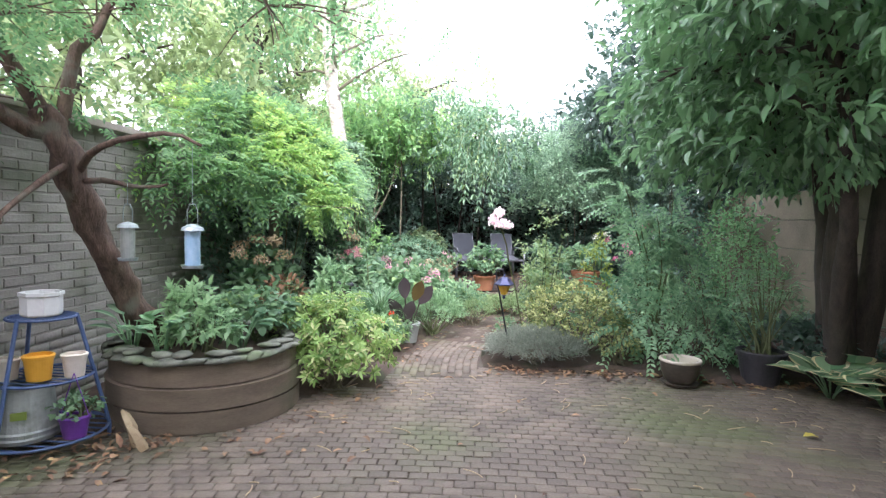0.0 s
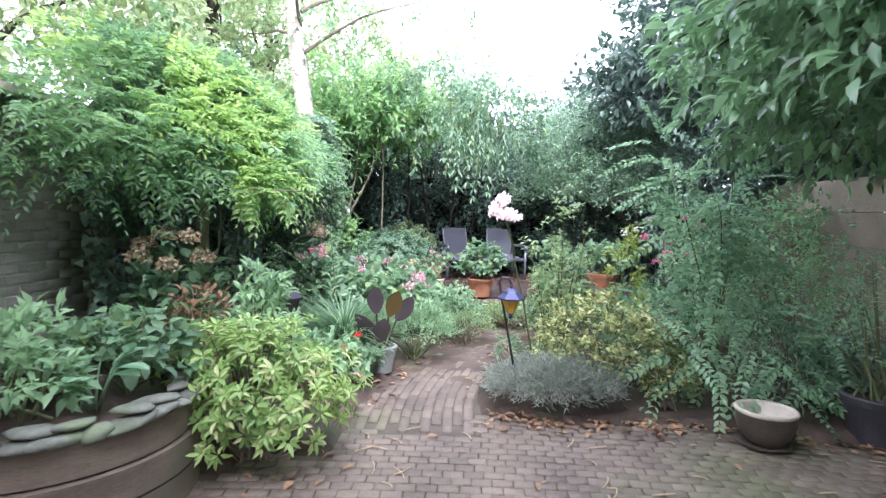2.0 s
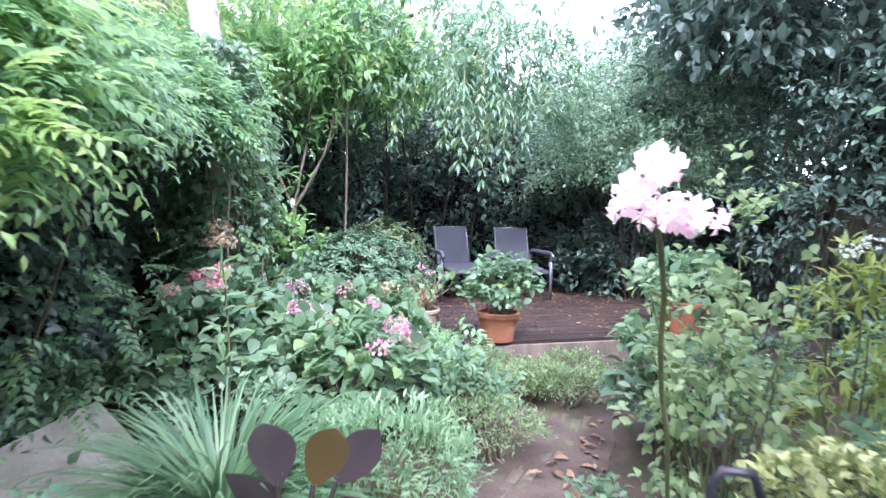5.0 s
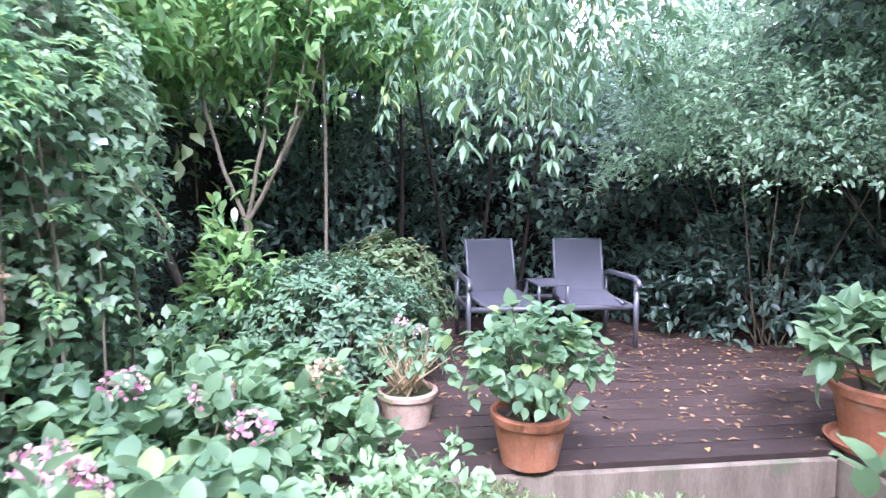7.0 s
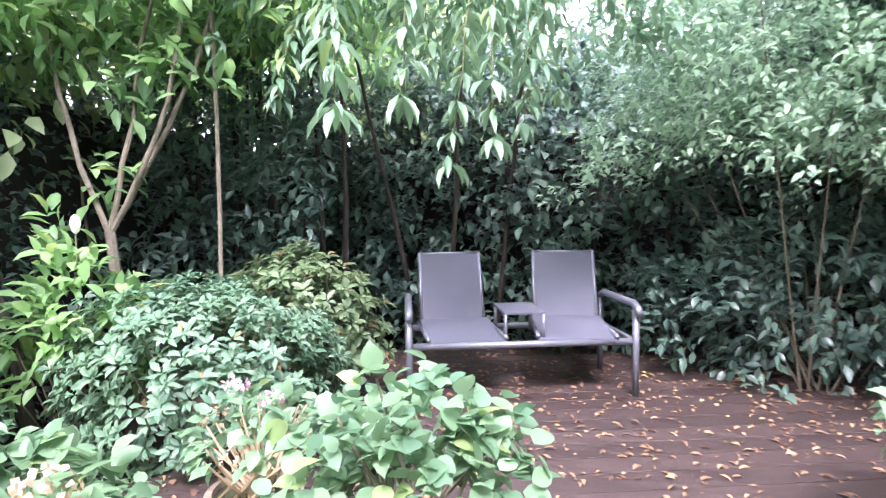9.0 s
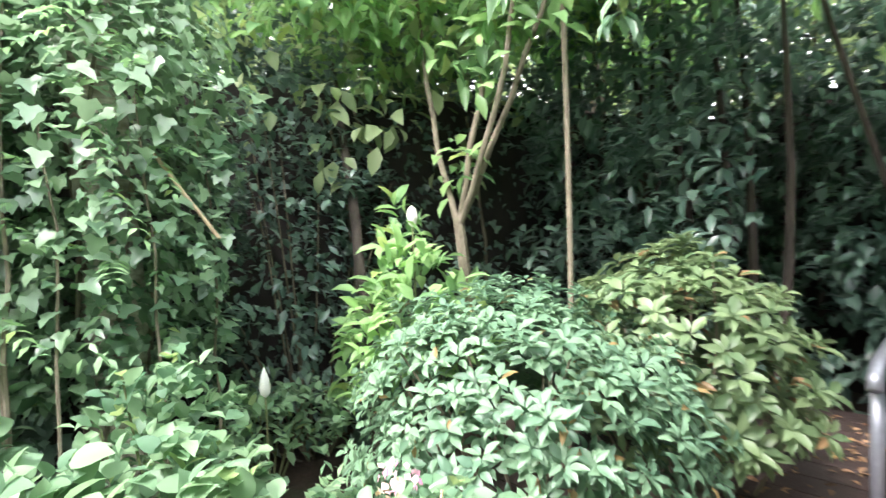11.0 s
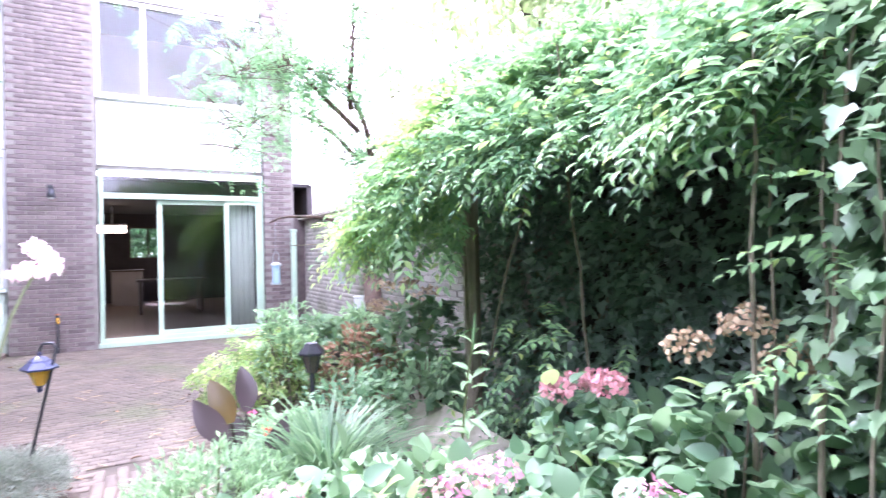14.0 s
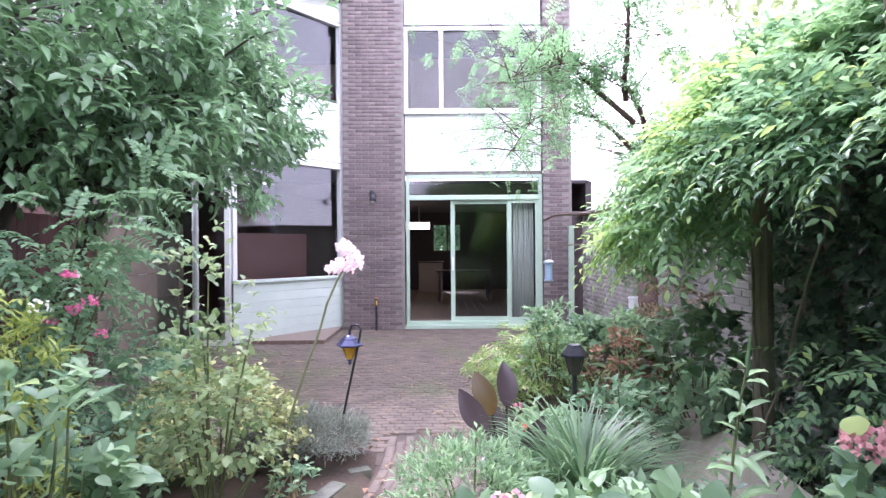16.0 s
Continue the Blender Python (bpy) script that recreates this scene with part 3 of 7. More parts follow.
def tufts(C, O, n, spread, droop=0.2, out=0.9):
    """n leaves round each twig end C that grows along O: places, directions and faces."""
    k = len(C)
    C, O = np.repeat(C, n, 0), np.repeat(unit(O), n, 0)
    P = C + rand_dirs(k * n) * spread * rng.random((k * n, 1)) ** 0.6
    D = O * out + rand_dirs(k * n) + np.array([0, 0, -droop])
    U = np.array([0, 0, 1.0]) + rand_dirs(k * n) * 0.55 + O * 0.35
    return P, D, U


def whorls(C, O, n, spread, droop=0.2):
    """n leaves in a ring round each twig end C, spread out and a little upwards."""
    k = len(C)
    O = unit(unit(O) + np.array([0, 0, 0.7]) + rand_dirs(k) * 0.35)
    A = unit(np.cross(O, rand_dirs(k)))
    B = np.cross(O, A)
    P, D, U = [], [], []
    for i in range(n):
        t = i * 2.4 + rng.normal(size=(k, 1)) * 0.15
        side = A * np.cos(t) + B * np.sin(t)
        P.append(C + side * 0.006 + O * 0.02 * i / n)
        D.append(side + O * (0.05 + 0.7 * i / n - droop))
        U.append(O - side * 0.25 + rand_dirs(k) * 0.12)
    return [np.concatenate(a) for a in (P, D, U)]


def pinnate(P, D, U, L, pairs, leaf_l, leaf_w, sag=0.25):
    """Feathered leaves: pairs of leaflets along a sagging stalk. Returns the leaflets' places, directions, faces, lengths and widths."""
    D = unit(D)
    X = unit(np.cross(D, U))
    Z = np.cross(X, D)
    out = []
    for i in range(pairs + 1):
        u = 0.22 + 0.78 * i / pairs
        base = P + D * (u * L)[:, None] - np.array([0, 0, 1.0]) * (sag * u * u * L)[:, None]
        size = leaf_l * (1.0 - 0.45 * abs(u - 0.5)) * rng.uniform(0.85, 1.15, len(P))
        for s in ((-1, 1) if i < pairs else (0,)):
            d = D * (0.55 if s else 1) + X * s + rng.normal(size=P.shape) * 0.12 - np.array([0, 0, 0.35])
            out.append((base, d, Z + rng.normal(size=P.shape) * 0.15, size, size * leaf_w / leaf_l))
    return [np.concatenate(a) for a in zip(*out)]


def lump(A, scale, seed=0.0):
    """Smooth unevenness between about -1 and 1 at each place."""
    return np.array([noise.noise(Vector(a) * scale + Vector((seed, 3.1 * seed, 0))) for a in A])


def dome(n, c, r, low=-0.35, rough=0.28, depth=0.45, seed=0.0):
    """Twig ends over an uneven mound: places and outward directions."""
    d = rand_dirs(int(n * 1.8))
    d = d[d[:, 2] > low][:n]
    k = 1 + rough * lump(d * 1.0, 2.3, seed + 1) + rough * 0.6 * lump(d, 5.0, seed + 4)
    k *= 1 - depth * rng.random(len(d)) ** 2
    return np.array(c) + d * np.array(r) * k[:, None], d


def stems(bm, base, ends, r0=0.008, r1=0.003, sag=0.0, sides=5, n=4):
    for e in ends:
        b = Vector(base) + Vector((rng.normal() * 0.04, rng.normal() * 0.04, 0))
        tube(bm, bend(b, e, (0, 0, sag), n, 0.02), [r0 + (r1 - r0) * i / n for i in range(n + 1)], sides, cap=False)
    return bm


def foliage(name, shape, arrays, L, W, material, parent, label=""):
    P, D, U = arrays
    size = rng.uniform(0.7, 1.25, len(P))
    V, F = leaves(shape, P, D, U, L * size, W * size * rng.uniform(0.85, 1.15, len(P)))
    return array_part(name, V, F, material, parent, label)


def bush(name, label, at, r, n, per, L, W, material, shape=OVAL, spread=0.06, droop=0.2, low=-0.35, rough=0.28, n_stems=14, stem="twig", category="shrub", depth=0.5, seed=None, lift=None, group="", arrange=tufts):
    """A shrub: stems out of the soil and a mound of leaf tufts. r is its half width, half depth and half height."""
    seed = rng.random() * 50 if seed is None else seed
    t = thing(name, label, category, (0, 0, 0), group)
    cz = at[2] + r[2] * (1.0 if lift is None else lift)
    C, O = dome(n, (at[0], at[1], cz), r, low, rough, depth, seed)
    keep = C[:, 2] > at[2] + 0.02
    C, O = C[keep], O[keep]
    part("branchwork", stems(bmesh.new(), at, [Vector(c) for c in C[:n_stems]]), stem, t, kind="stuff")
    foliage("foliage", shape, arrange(C, O, per, spread, droop), L, W, material, t)
    return t, C, O


def flower_heads(parent, name, centres, size, material, n=60, petal=0.016):
    """Round heads of many small petals, a mesh each."""
    for c in centres:
        d = rand_dirs(n)
        d = d[d[:, 2] > -0.5]
        P = np.array(c) + d * np.array([size, size, size * 0.75])
        V, F = leaves(PETAL, P, rand_dirs(len(P)) + d * 0.3, d, petal * rng.uniform(0.8, 1.5, len(P)), petal * 1.2)
        array_part(name, V, F, material, parent)


def panel(name, x0, x1, y0, y1, z0, z1, material, parent=None, label="", kind="", bevel=0.0):
    return part(name, box_bm(((x0 + x1) / 2, (y0 + y1) / 2, (z0 + z1) / 2), (x1 - x0, y1 - y0, z1 - z0), None, bevel), material, parent, label, kind)


def shared(name, me, m, parent):
    ob = new(name, me)
    ob.parent = parent
    ob.matrix_basis = m
    return ob


def piece_mesh(name, s, material, chamfer=0.004):
    """A block with chamfered upper edges, 12 to 20 triangles."""
    x, y, z = s[0] / 2, s[1] / 2, s[2] / 2
    c = chamfer
    V = [(-x, -y, -z), (x, -y, -z), (x, y, -z), (-x, y, -z), (-x, -y, z - c), (x, -y, z - c), (x, y, z - c), (-x, y, z - c),
         (-x + c, -y + c, z), (x - c, -y + c, z), (x - c, y - c, z), (-x + c, y - c, z)]
    F = [(0, 1, 5, 4), (1, 2, 6, 5), (2, 3, 7, 6), (3, 0, 4, 7), (4, 5, 9, 8), (5, 6, 10, 9), (6, 7, 11, 10), (7, 4, 8, 11), (8, 9, 10, 11)]
    me = bpy.data.meshes.new(name)
    me.from_pydata(V, [], F)
    me.materials.append(M[material])
    return me


def joined_pieces(name, mats, s, material, parent, chamfer=0.004):
    """Many alike blocks in one mesh."""
    me0 = piece_mesh("tmp", s, material, chamfer)
    v0 = np.array([v.co[:] for v in me0.vertices])
    f0 = []
    for p in me0.polygons:
        a = list(p.vertices)
        f0 += [(a[0], a[1], a[2]), (a[0], a[2], a[3])]
    f0 = np.array(f0)
    V = np.concatenate([v0 @ np.array(m.to_3x3()).T + np.array(m.translation) for m in mats])
    F = (f0[None] + (np.arange(len(mats)) * len(v0))[:, None, None]).reshape(-1, 3)
    bpy.data.meshes.remove(me0)
    return array_part(name, V, F, material, parent, kind="stuff", smooth=False)


# ---- ground, beds and paving ----
def smooth_path(u):
    """Centre line of the brick path, u from 0 at the terrace to 1 at the deck."""
    pts = [(0.36, 5.1), (0.36, 6.1), (0.58, 7.1), (0.98, 8.0), (1.25, 8.9)]
    k = min(max(u, 0), 0.9999) * 4
    i, f = int(k), k - int(k)
    p = [pts[max(i - 1, 0)], pts[i], pts[i + 1], pts[min(i + 2, 4)]]
    return tuple(0.5 * (2 * p[1][a] + (p[2][a] - p[0][a]) * f + (2 * p[0][a] - 5 * p[1][a] + 4 * p[2][a] - p[3][a]) * f * f + (3 * p[1][a] - p[0][a] - 3 * p[2][a] + p[3][a]) * f ** 3) for a in (0, 1))


PATH_LINE = [smooth_path(i / 60) for i in range(61)]


def path_distance(x, y):
    return min(math.hypot(x - a, y - b) for a, b in PATH_LINE)


def terrace_edge(x):
    """How far the terrace reaches before the beds begin."""
    if x < -1.35:
        return 3.95
    if x < -0.45:
        return 4.75
    if x < -0.05:
        return 5.0
    if x < 0.75:
        return 5.8
    return 5.72 - 0.10 * (x - 0.75) + 0.05 * math.sin(x * 4)


def paved(x, y):
    return y < terrace_edge(x) or (y < 9.0 and path_distance(x, y) < 0.37)


gb = bmesh.new()
bmesh.ops.create_grid(gb, x_segments=2, y_segments=2, size=400)
ground = part("ground", gb, "lawn", None, "flat grassy ground round the garden", "structure")
ground.location.z = -0.08
tagged(ground, category="ground")

sb = bmesh.new()
nx, ny = 74, 116
grid = {}
for i in range(nx + 1):
    for j in range(ny + 1):
        x, y = -2.05 + 6.35 * i / nx, 3.2 + 9.8 * j / ny
        h = 0.035 + 0.03 * noise.noise(Vector((x * 2.2, y * 2.2, 0))) + 0.012 * noise.noise(Vector((x * 9, y * 9, 3)))
        if paved(x, y):
            h = -0.05
        grid[i, j] = sb.verts.new((x, y, h))
for i in range(nx):
    for j in range(ny):
        sb.faces.new((grid[i, j], grid[i + 1, j], grid[i + 1, j + 1], grid[i, j + 1]))
soil = part("planting_bed", sb, "soil", None, "dark crumbly soil of the planting beds", "structure", True)
tagged(soil, category="soil")

pavement = thing("pavement", "worn brown clay brick terrace and curving path", "paving", kind="structure")
panel("sand_bed", -2.0, 4.3, -0.02, 5.9, -0.06, -0.012, "joint", pavement)
jb = bmesh.new()
left, right = [], []
for i, (x, y) in enumerate(PATH_LINE):
    a, b = PATH_LINE[max(i - 1, 0)], PATH_LINE[min(i + 1, 60)]
    d = Vector((b[0] - a[0], b[1] - a[1])).normalized()
    left.append(jb.verts.new((x - d.y * 0.38, y + d.x * 0.38, -0.016)))
    right.append(jb.verts.new((x + d.y * 0.38, y - d.x * 0.38, -0.016)))
for i in range(60):
    jb.faces.new((left[i], right[i], right[i + 1], left[i + 1]))
part("sand_bed", jb, "joint", pavement)
BRICK = (0.2055, 0.0565, 0.05)
CLINKER = (0.0935, 0.0655, 0.05)
near_bricks, far_bricks, path_bricks = [], [], []
cx, cy = 0.9, -9.0
row, r = 0, 8.6
while r < 15.2:
    r += 0.0712
    row += 1
    step = 0.0975 / r
    n0 = int(3.6 / 0.0975)
    for k in range(-n0, n0 + 6):
        a = (k + 0.5 * (row % 2)) * step + 0.00025 * math.sin(row * 3.7 + k) + 0.3 * math.sin(row * 12.9) * step
        x, y = cx + r * math.sin(a), cy + r * math.cos(a)
        if not (-1.95 < x < 4.2 and 0.05 < y < terrace_edge(x) - 0.03):
            continue
        if path_distance(x, y) < 0.36 and y > 5.35:
            continue
        z = -0.026 + 0.0035 * noise.noise(Vector((x * 1.5, y * 1.5, 0))) + rng.normal() * 0.0012
        m = Matrix.Translation((x, y, z)) @ Euler((rng.normal() * 0.012, rng.normal() * 0.008, -a + rng.normal() * 0.012)).to_matrix().to_4x4()
        (near_bricks if 3.55 < y < 4.1 and -0.2 < x < 3.2 else far_bricks).append(m)
for i in range(-5, 6):
    off = i * 0.0635
    s = 0.09 * (i % 2)
    total = 4.6
    while s < total:
        u = s / total
        x, y = smooth_path(u)
        x2, y2 = smooth_path(min(u + 0.01, 1))
        d = Vector((x2 - x, y2 - y)).normalized()
        ox, oy = x + d.y * off, y - d.x * off
        if oy > 5.42 and oy < 9.0:
            m = Matrix.Translation((ox, oy, -0.026 + rng.normal() * 0.0018)) @ Euler((rng.normal() * 0.015, 0, math.atan2(d.y, d.x) + rng.normal() * 0.015)).to_matrix().to_4x4()
            path_bricks.append(m)
        s += 0.213
# trodden soil over the far half of the path
fb = bmesh.new()
film = []
for i in range(8, 60):
    (x, y), (x2, y2) = PATH_LINE[i], PATH_LINE[i + 1]
    d = Vector((x2 - x, y2 - y)).normalized()
    line = []
    for k in range(-12, 13):
        o = k * 0.03
        p = Vector((x + d.y * o, y - d.x * o, 0))
        film_bias = min(max((y - 5.9) / 1.0, 0), 1) * 0.009 + 0.004 * abs(k / 12) ** 2 - 0.0085
        p.z = film_bias + 0.006 * noise.noise(p * 6) + 0.003 * noise.noise(p * 21)
        line.append(fb.verts.new(p))
    film.append(line)
for a, c in zip(film, film[1:]):
    for k in range(24):
        fb.faces.new((a[k], a[k + 1], c[k + 1], c[k]))
part("soil_film", fb, "pathsoil", pavement, "trodden brown soil", smooth=True)
brick_me = piece_mesh("brick", CLINKER, "paver", 0.004)
for m in near_bricks[:300]:
    shared("brick", brick_me, m, pavement)
joined_pieces("bricks", far_bricks + near_bricks[300:], CLINKER, "paver_far", pavement, 0.004)
joined_pieces("path_bricks", path_bricks, BRICK, "paver_far", pavement)


# ---- garden walls ----
def brick_wall(name, label, origin, along, length, height, near, mat, mortar="mortar", size=(0.21, 0.10, 0.052), joint=0.011, limit=300, thick=0.0, kind="structure"):
    """A running-bond face of single bricks before a mortar core. near(u, z) picks those that are parts."""
    w = thing(name, label, "wall", kind=kind)
    a = math.atan2(along[1], along[0])
    base = Matrix.Translation(origin) @ Matrix.Rotation(a, 4, "Z")
    part("core", box_bm((length / 2, 0.06 + thick / 2, height / 2), (length, 0.11 + thick, height), base), mortar, w)
    me = piece_mesh("brick", (size[0], size[2], size[1]), mat, 0.004)
    turn = Matrix.Rotation(math.pi / 2, 4, "X")
    mine, rest = [], []
    rows = int(height / (size[2] + joint))
    for j in range(rows):
        z = (j + 0.5) * (size[2] + joint)
        u = size[0] / 2 if j % 2 == 0 else size[0]
        while u + size[0] / 2 <= length + 0.001:
            m = base @ Matrix.Translation((u, 0.048 + rng.normal() * 0.0015, z)) @ turn
            (mine if near(u, z) and len(mine) < limit else rest).append(m)
            u += size[0] + joint
    for m in mine:
        shared("brick", me, m, w)
    if rest:
        joined_pieces("bricks", rest, (size[0], size[2], size[1]), mat + "_far", w)
    return w


wall_left = brick_wall("wall_left", "grey weathered painted brick garden wall", (-2.05, 0.05, 0), (0, 1), 6.6, 1.86, lambda u, z: 3.6 < u < 5.6 and z > 0.5, "wallbrick", "wallbrick_far")
# side fence whose near-black colour carries the shade behind the ivy
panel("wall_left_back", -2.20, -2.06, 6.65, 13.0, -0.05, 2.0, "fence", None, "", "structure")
tagged(bpy.data.objects["wall_left_back"], "ivy-grown timber fence, coloured near black as shade", "fence")
panel("wall_coping", -2.22, -1.93, 0.05, 6.65, 1.862, 1.91, "slab", wall_left, bevel=0.01)

wall_right = thing("wall_right", "beige weathered concrete panel garden wall", "wall", kind="structure")
for i in range(6):
    y0 = 0.9 + 2.0 * i
    panel("post", 4.28, 4.42, y0 - 0.07, y0 + 0.07, -0.05, 1.74, "concrete", wall_right, bevel=0.01)
    if i == 1:
        for j in range(13):
            panel("board", 4.33, 4.36, y0 + 0.08 + j * 0.142, y0 + 0.08 + j * 0.142 + 0.136, 0.02, 1.72, "redwood", wall_right, "dark red-brown upright board", bevel=0.004)
        continue
    for j in range(5):
        panel("panel", 4.32, 4.37, y0 + 0.075, y0 + 1.925, 0.02 + j * 0.335, 0.02 + j * 0.335 + 0.329, "concrete", wall_right, bevel=0.008)
panel("post", 4.28, 4.42, 12.83, 12.97, -0.05, 1.74, "concrete", wall_right, bevel=0.01)
# added fence closing off the horizon, coloured near black to read as shade
wall_back = thing("wall_back", "added timber fence behind the hedge, coloured near black as shade", "fence", kind="structure")
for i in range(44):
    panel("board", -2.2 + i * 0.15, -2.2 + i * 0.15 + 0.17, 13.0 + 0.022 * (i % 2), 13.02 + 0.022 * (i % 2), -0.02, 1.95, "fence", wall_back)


# ---- the house ----
def boards(parent, m, width, z0, z1, pitch, material, name="board"):
    """Shiplap boards over a wall, each leaning out a little at its foot."""
    n = max(1, round((z1 - z0) / pitch))
    h = (z1 - z0) / n
    for j in range(n):
        b = bmesh.new()
        z = z0 + (j + 0.5) * h
        box(b, (width / 2, -0.012, 0), (width, 0.02, h - 0.004), m @ Matrix.Translation((0, 0, z)) @ Matrix.Rotation(radians(2.5), 4, "X"))
        part(name, b, material, parent)


facade = thing("wall_house", "brick and white board rear facade of the house", "house wall", kind="structure")
# wall above the sliding door, with the upper window opening left free
panel("wall_band", -1.38, 0.93, -0.28, -0.03, 2.58, 3.62, "mortar", facade)
boards(facade, Matrix.Translation((0.92, -0.03, 0)) @ Matrix.Rotation(math.pi, 4, "Z"), 2.29, 2.64, 3.62, 0.14, "whiteboard")
panel("wall_top", -1.38, 0.93, -0.28, -0.03, 5.1, 6.3, "mortar", facade)
boards(facade, Matrix.Translation((0.92, -0.03, 0)) @ Matrix.Rotation(math.pi, 4, "Z"), 2.29, 5.12, 6.3, 0.14, "whiteboard")
pier_a = brick_wall("wall_pier_wide", "dark brown-grey brick pier of the house", (1.95, 0.14, 0), (-1, 0), 1.02, 6.4, lambda u, z: z < 3.2, "brick", limit=260, thick=0.2)
pier_b = brick_wall("wall_pier_narrow", "narrow dark brick pier beside the sliding door", (-1.39, 0.10, 0), (-1, 0), 0.47, 6.4, lambda u, z: z < 3.2, "brick", limit=120, thick=0.2)
panel("wall_return", -2.3, -1.87, -0.10, 0.04, -0.05, 1.95, "brick", facade)
panel("wall_neighbour", -8.0, -2.3, -0.4, -0.15, -0.05, 1.95, "mortar", facade)
roof = panel("roof", -1.95, 7.4, -8.2, 0.25, 6.42, 6.55, "roof", None, "flat dark roof edge of the house", "structure")
tagged(roof, category="roof")
panel("roof_bay", 3.2, 7.4, 0.25, 1.75, 6.42, 6.55, "roof", roof)


def window_frame(parent, x0, x1, z0, z1, y, t, depth, material, name="frame"):
    panel(name, x0, x1, y - depth, y, z0, z0 + t, material, parent)
    panel(name, x0, x1, y - depth, y, z1 - t, z1, material, parent)
    panel(name, x0, x0 + t, y - depth, y, z0 + t, z1 - t, material, parent)
    panel(name, x1 - t, x1, y - depth, y, z0 + t, z1 - t, material, parent)


def pane(parent, x0, x1, z0, z1, y):
    g = panel("pane", x0, x1, y - 0.008, y, z0, z1, "pane", parent)
    g.visible_shadow = False
    return g


door = thing("door_1", "pale green aluminium sliding garden door, left half open", "sliding door", kind="structure")
window_frame(door, -1.38, 0.91, 0.06, 2.58, 0.02, 0.055, 0.12, "greenpaint")
panel("transom_bar", -1.325, 0.855, -0.09, 0.03, 2.16, 2.24, "greenpaint", door)
pane(door, -1.325, 0.855, 2.24, 2.525, -0.03)
window_frame(door, -0.86, 0.16, 0.115, 2.16, -0.045, 0.07, 0.04, "greenpaint", "sash")
pane(door, -0.79, 0.09, 0.185, 2.09, -0.06)
window_frame(door, -1.325, -0.80, 0.115, 2.16, 0.0, 0.06, 0.04, "greenpaint", "sash")
pane(door, -1.265, -0.86, 0.175, 2.10, -0.015)
panel("sill", -1.40, 0.93, -0.05, 0.09, 0.0, 0.058, "greenpaint", door, bevel=0.008)
part("handle", box_bm((0.125, -0.02, 1.08), (0.03, 0.045, 0.22), None, 0.008), "white", door, "white door handle")
cur = bmesh.new()
for i in range(9):
    tube(cur, [(-1.24 + i * 0.045, -0.17 + 0.018 * (i % 2), 0.15), (-1.24 + i * 0.045, -0.17 + 0.018 * (i % 2), 2.12)], [0.026, 0.02], 8)
tagged(part("curtain", cur, "curtain", None, "pale cream gathered curtain behind the glass", smooth=True), category="curtain")

upper = thing("window_1", "white-framed upper window with two panes", "window", kind="structure")
window_frame(upper, -1.38, 0.93, 3.64, 5.08, 0.0, 0.06, 0.1, "white")
panel("mullion", 0.27, 0.34, -0.09, 0.01, 3.70, 5.02, "white", upper)
panel("sill", -1.40, 0.95, -0.04, 0.07, 3.60, 3.638, "white", upper, bevel=0.006)
pane(upper, -1.32, 0.27, 3.70, 5.02, -0.04)
pane(upper, 0.34, 0.87, 3.70, 5.02, -0.04)
room2 = thing("room_upper", "dim brown bedroom behind the upper window", "room", kind="structure")
panel("back", -1.4, 0.95, -2.6, -2.5, 3.5, 5.4, "inpale", room2)
panel("base", -1.4, 0.95, -2.5, -0.3, 3.46, 3.5, "inpale", room2)
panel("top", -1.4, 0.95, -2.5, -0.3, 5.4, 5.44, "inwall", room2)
panel("side", 0.95, 1.0, -2.5, -0.3, 3.5, 5.4, "inpale", room2)
panel("side", -1.45, -1.4, -2.5, -0.3, 3.5, 5.4, "inpale", room2)

# room behind the sliding door
floor = thing("floor", "brown wooden board floor of the living room", "floor", kind="structure")
for i in range(30):
    panel("plank", -2.2 + i * 0.18, -2.2 + i * 0.18 + 0.176, -8.0, -0.13, 0.03, 0.058, "infloor", floor)
ceiling = panel("ceiling", -2.25, 3.2, -8.0, -0.30, 2.46, 2.52, "inwall", None, "living room ceiling, coloured dark for the dim interior", "structure")
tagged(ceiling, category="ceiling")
inner = thing("wall_inside", "living room inner walls, coloured dark for the dim interior", "wall", kind="structure")
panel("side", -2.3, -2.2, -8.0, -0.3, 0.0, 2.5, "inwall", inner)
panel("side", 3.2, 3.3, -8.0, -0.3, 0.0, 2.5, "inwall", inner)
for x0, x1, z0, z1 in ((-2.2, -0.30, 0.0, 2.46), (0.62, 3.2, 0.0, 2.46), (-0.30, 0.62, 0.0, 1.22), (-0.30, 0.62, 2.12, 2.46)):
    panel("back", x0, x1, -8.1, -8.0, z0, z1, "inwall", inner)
kwin = thing("window_2", "far kitchen window looking out on greenery", "window", kind="structure")
window_frame(kwin, -0.30, 0.62, 1.22, 2.12, -8.0, 0.05, 0.08, "darkwood")
panel("mullion", 0.13, 0.17, -8.07, -8.0, 1.27, 2.07, "darkwood", kwin)
pane(kwin, -0.25, 0.57, 1.27, 2.07, -8.04)
bush("hedge", "green hedge in front of the house", (0.3, -10.4, 0), (2.6, 0.8, 1.7), 2600, 9, 0.13, 0.08, "fineleaf", OVAL, 0.2, depth=0.7)
lampbox = thing("kitchen_lamp", "glowing strip lamp under the kitchen cabinets", "lamp")
panel("cover", 0.62, 1.28, -5.5, -5.3, 2.02, 2.06, "white", lampbox)
panel("tube", 0.64, 1.26, -5.48, -5.31, 1.86, 2.018, "lamp_white", lampbox, "warm white tube")
panel("rod", 0.9, 0.93, -5.42, -5.39, 2.06, 2.46, "white", lampbox)
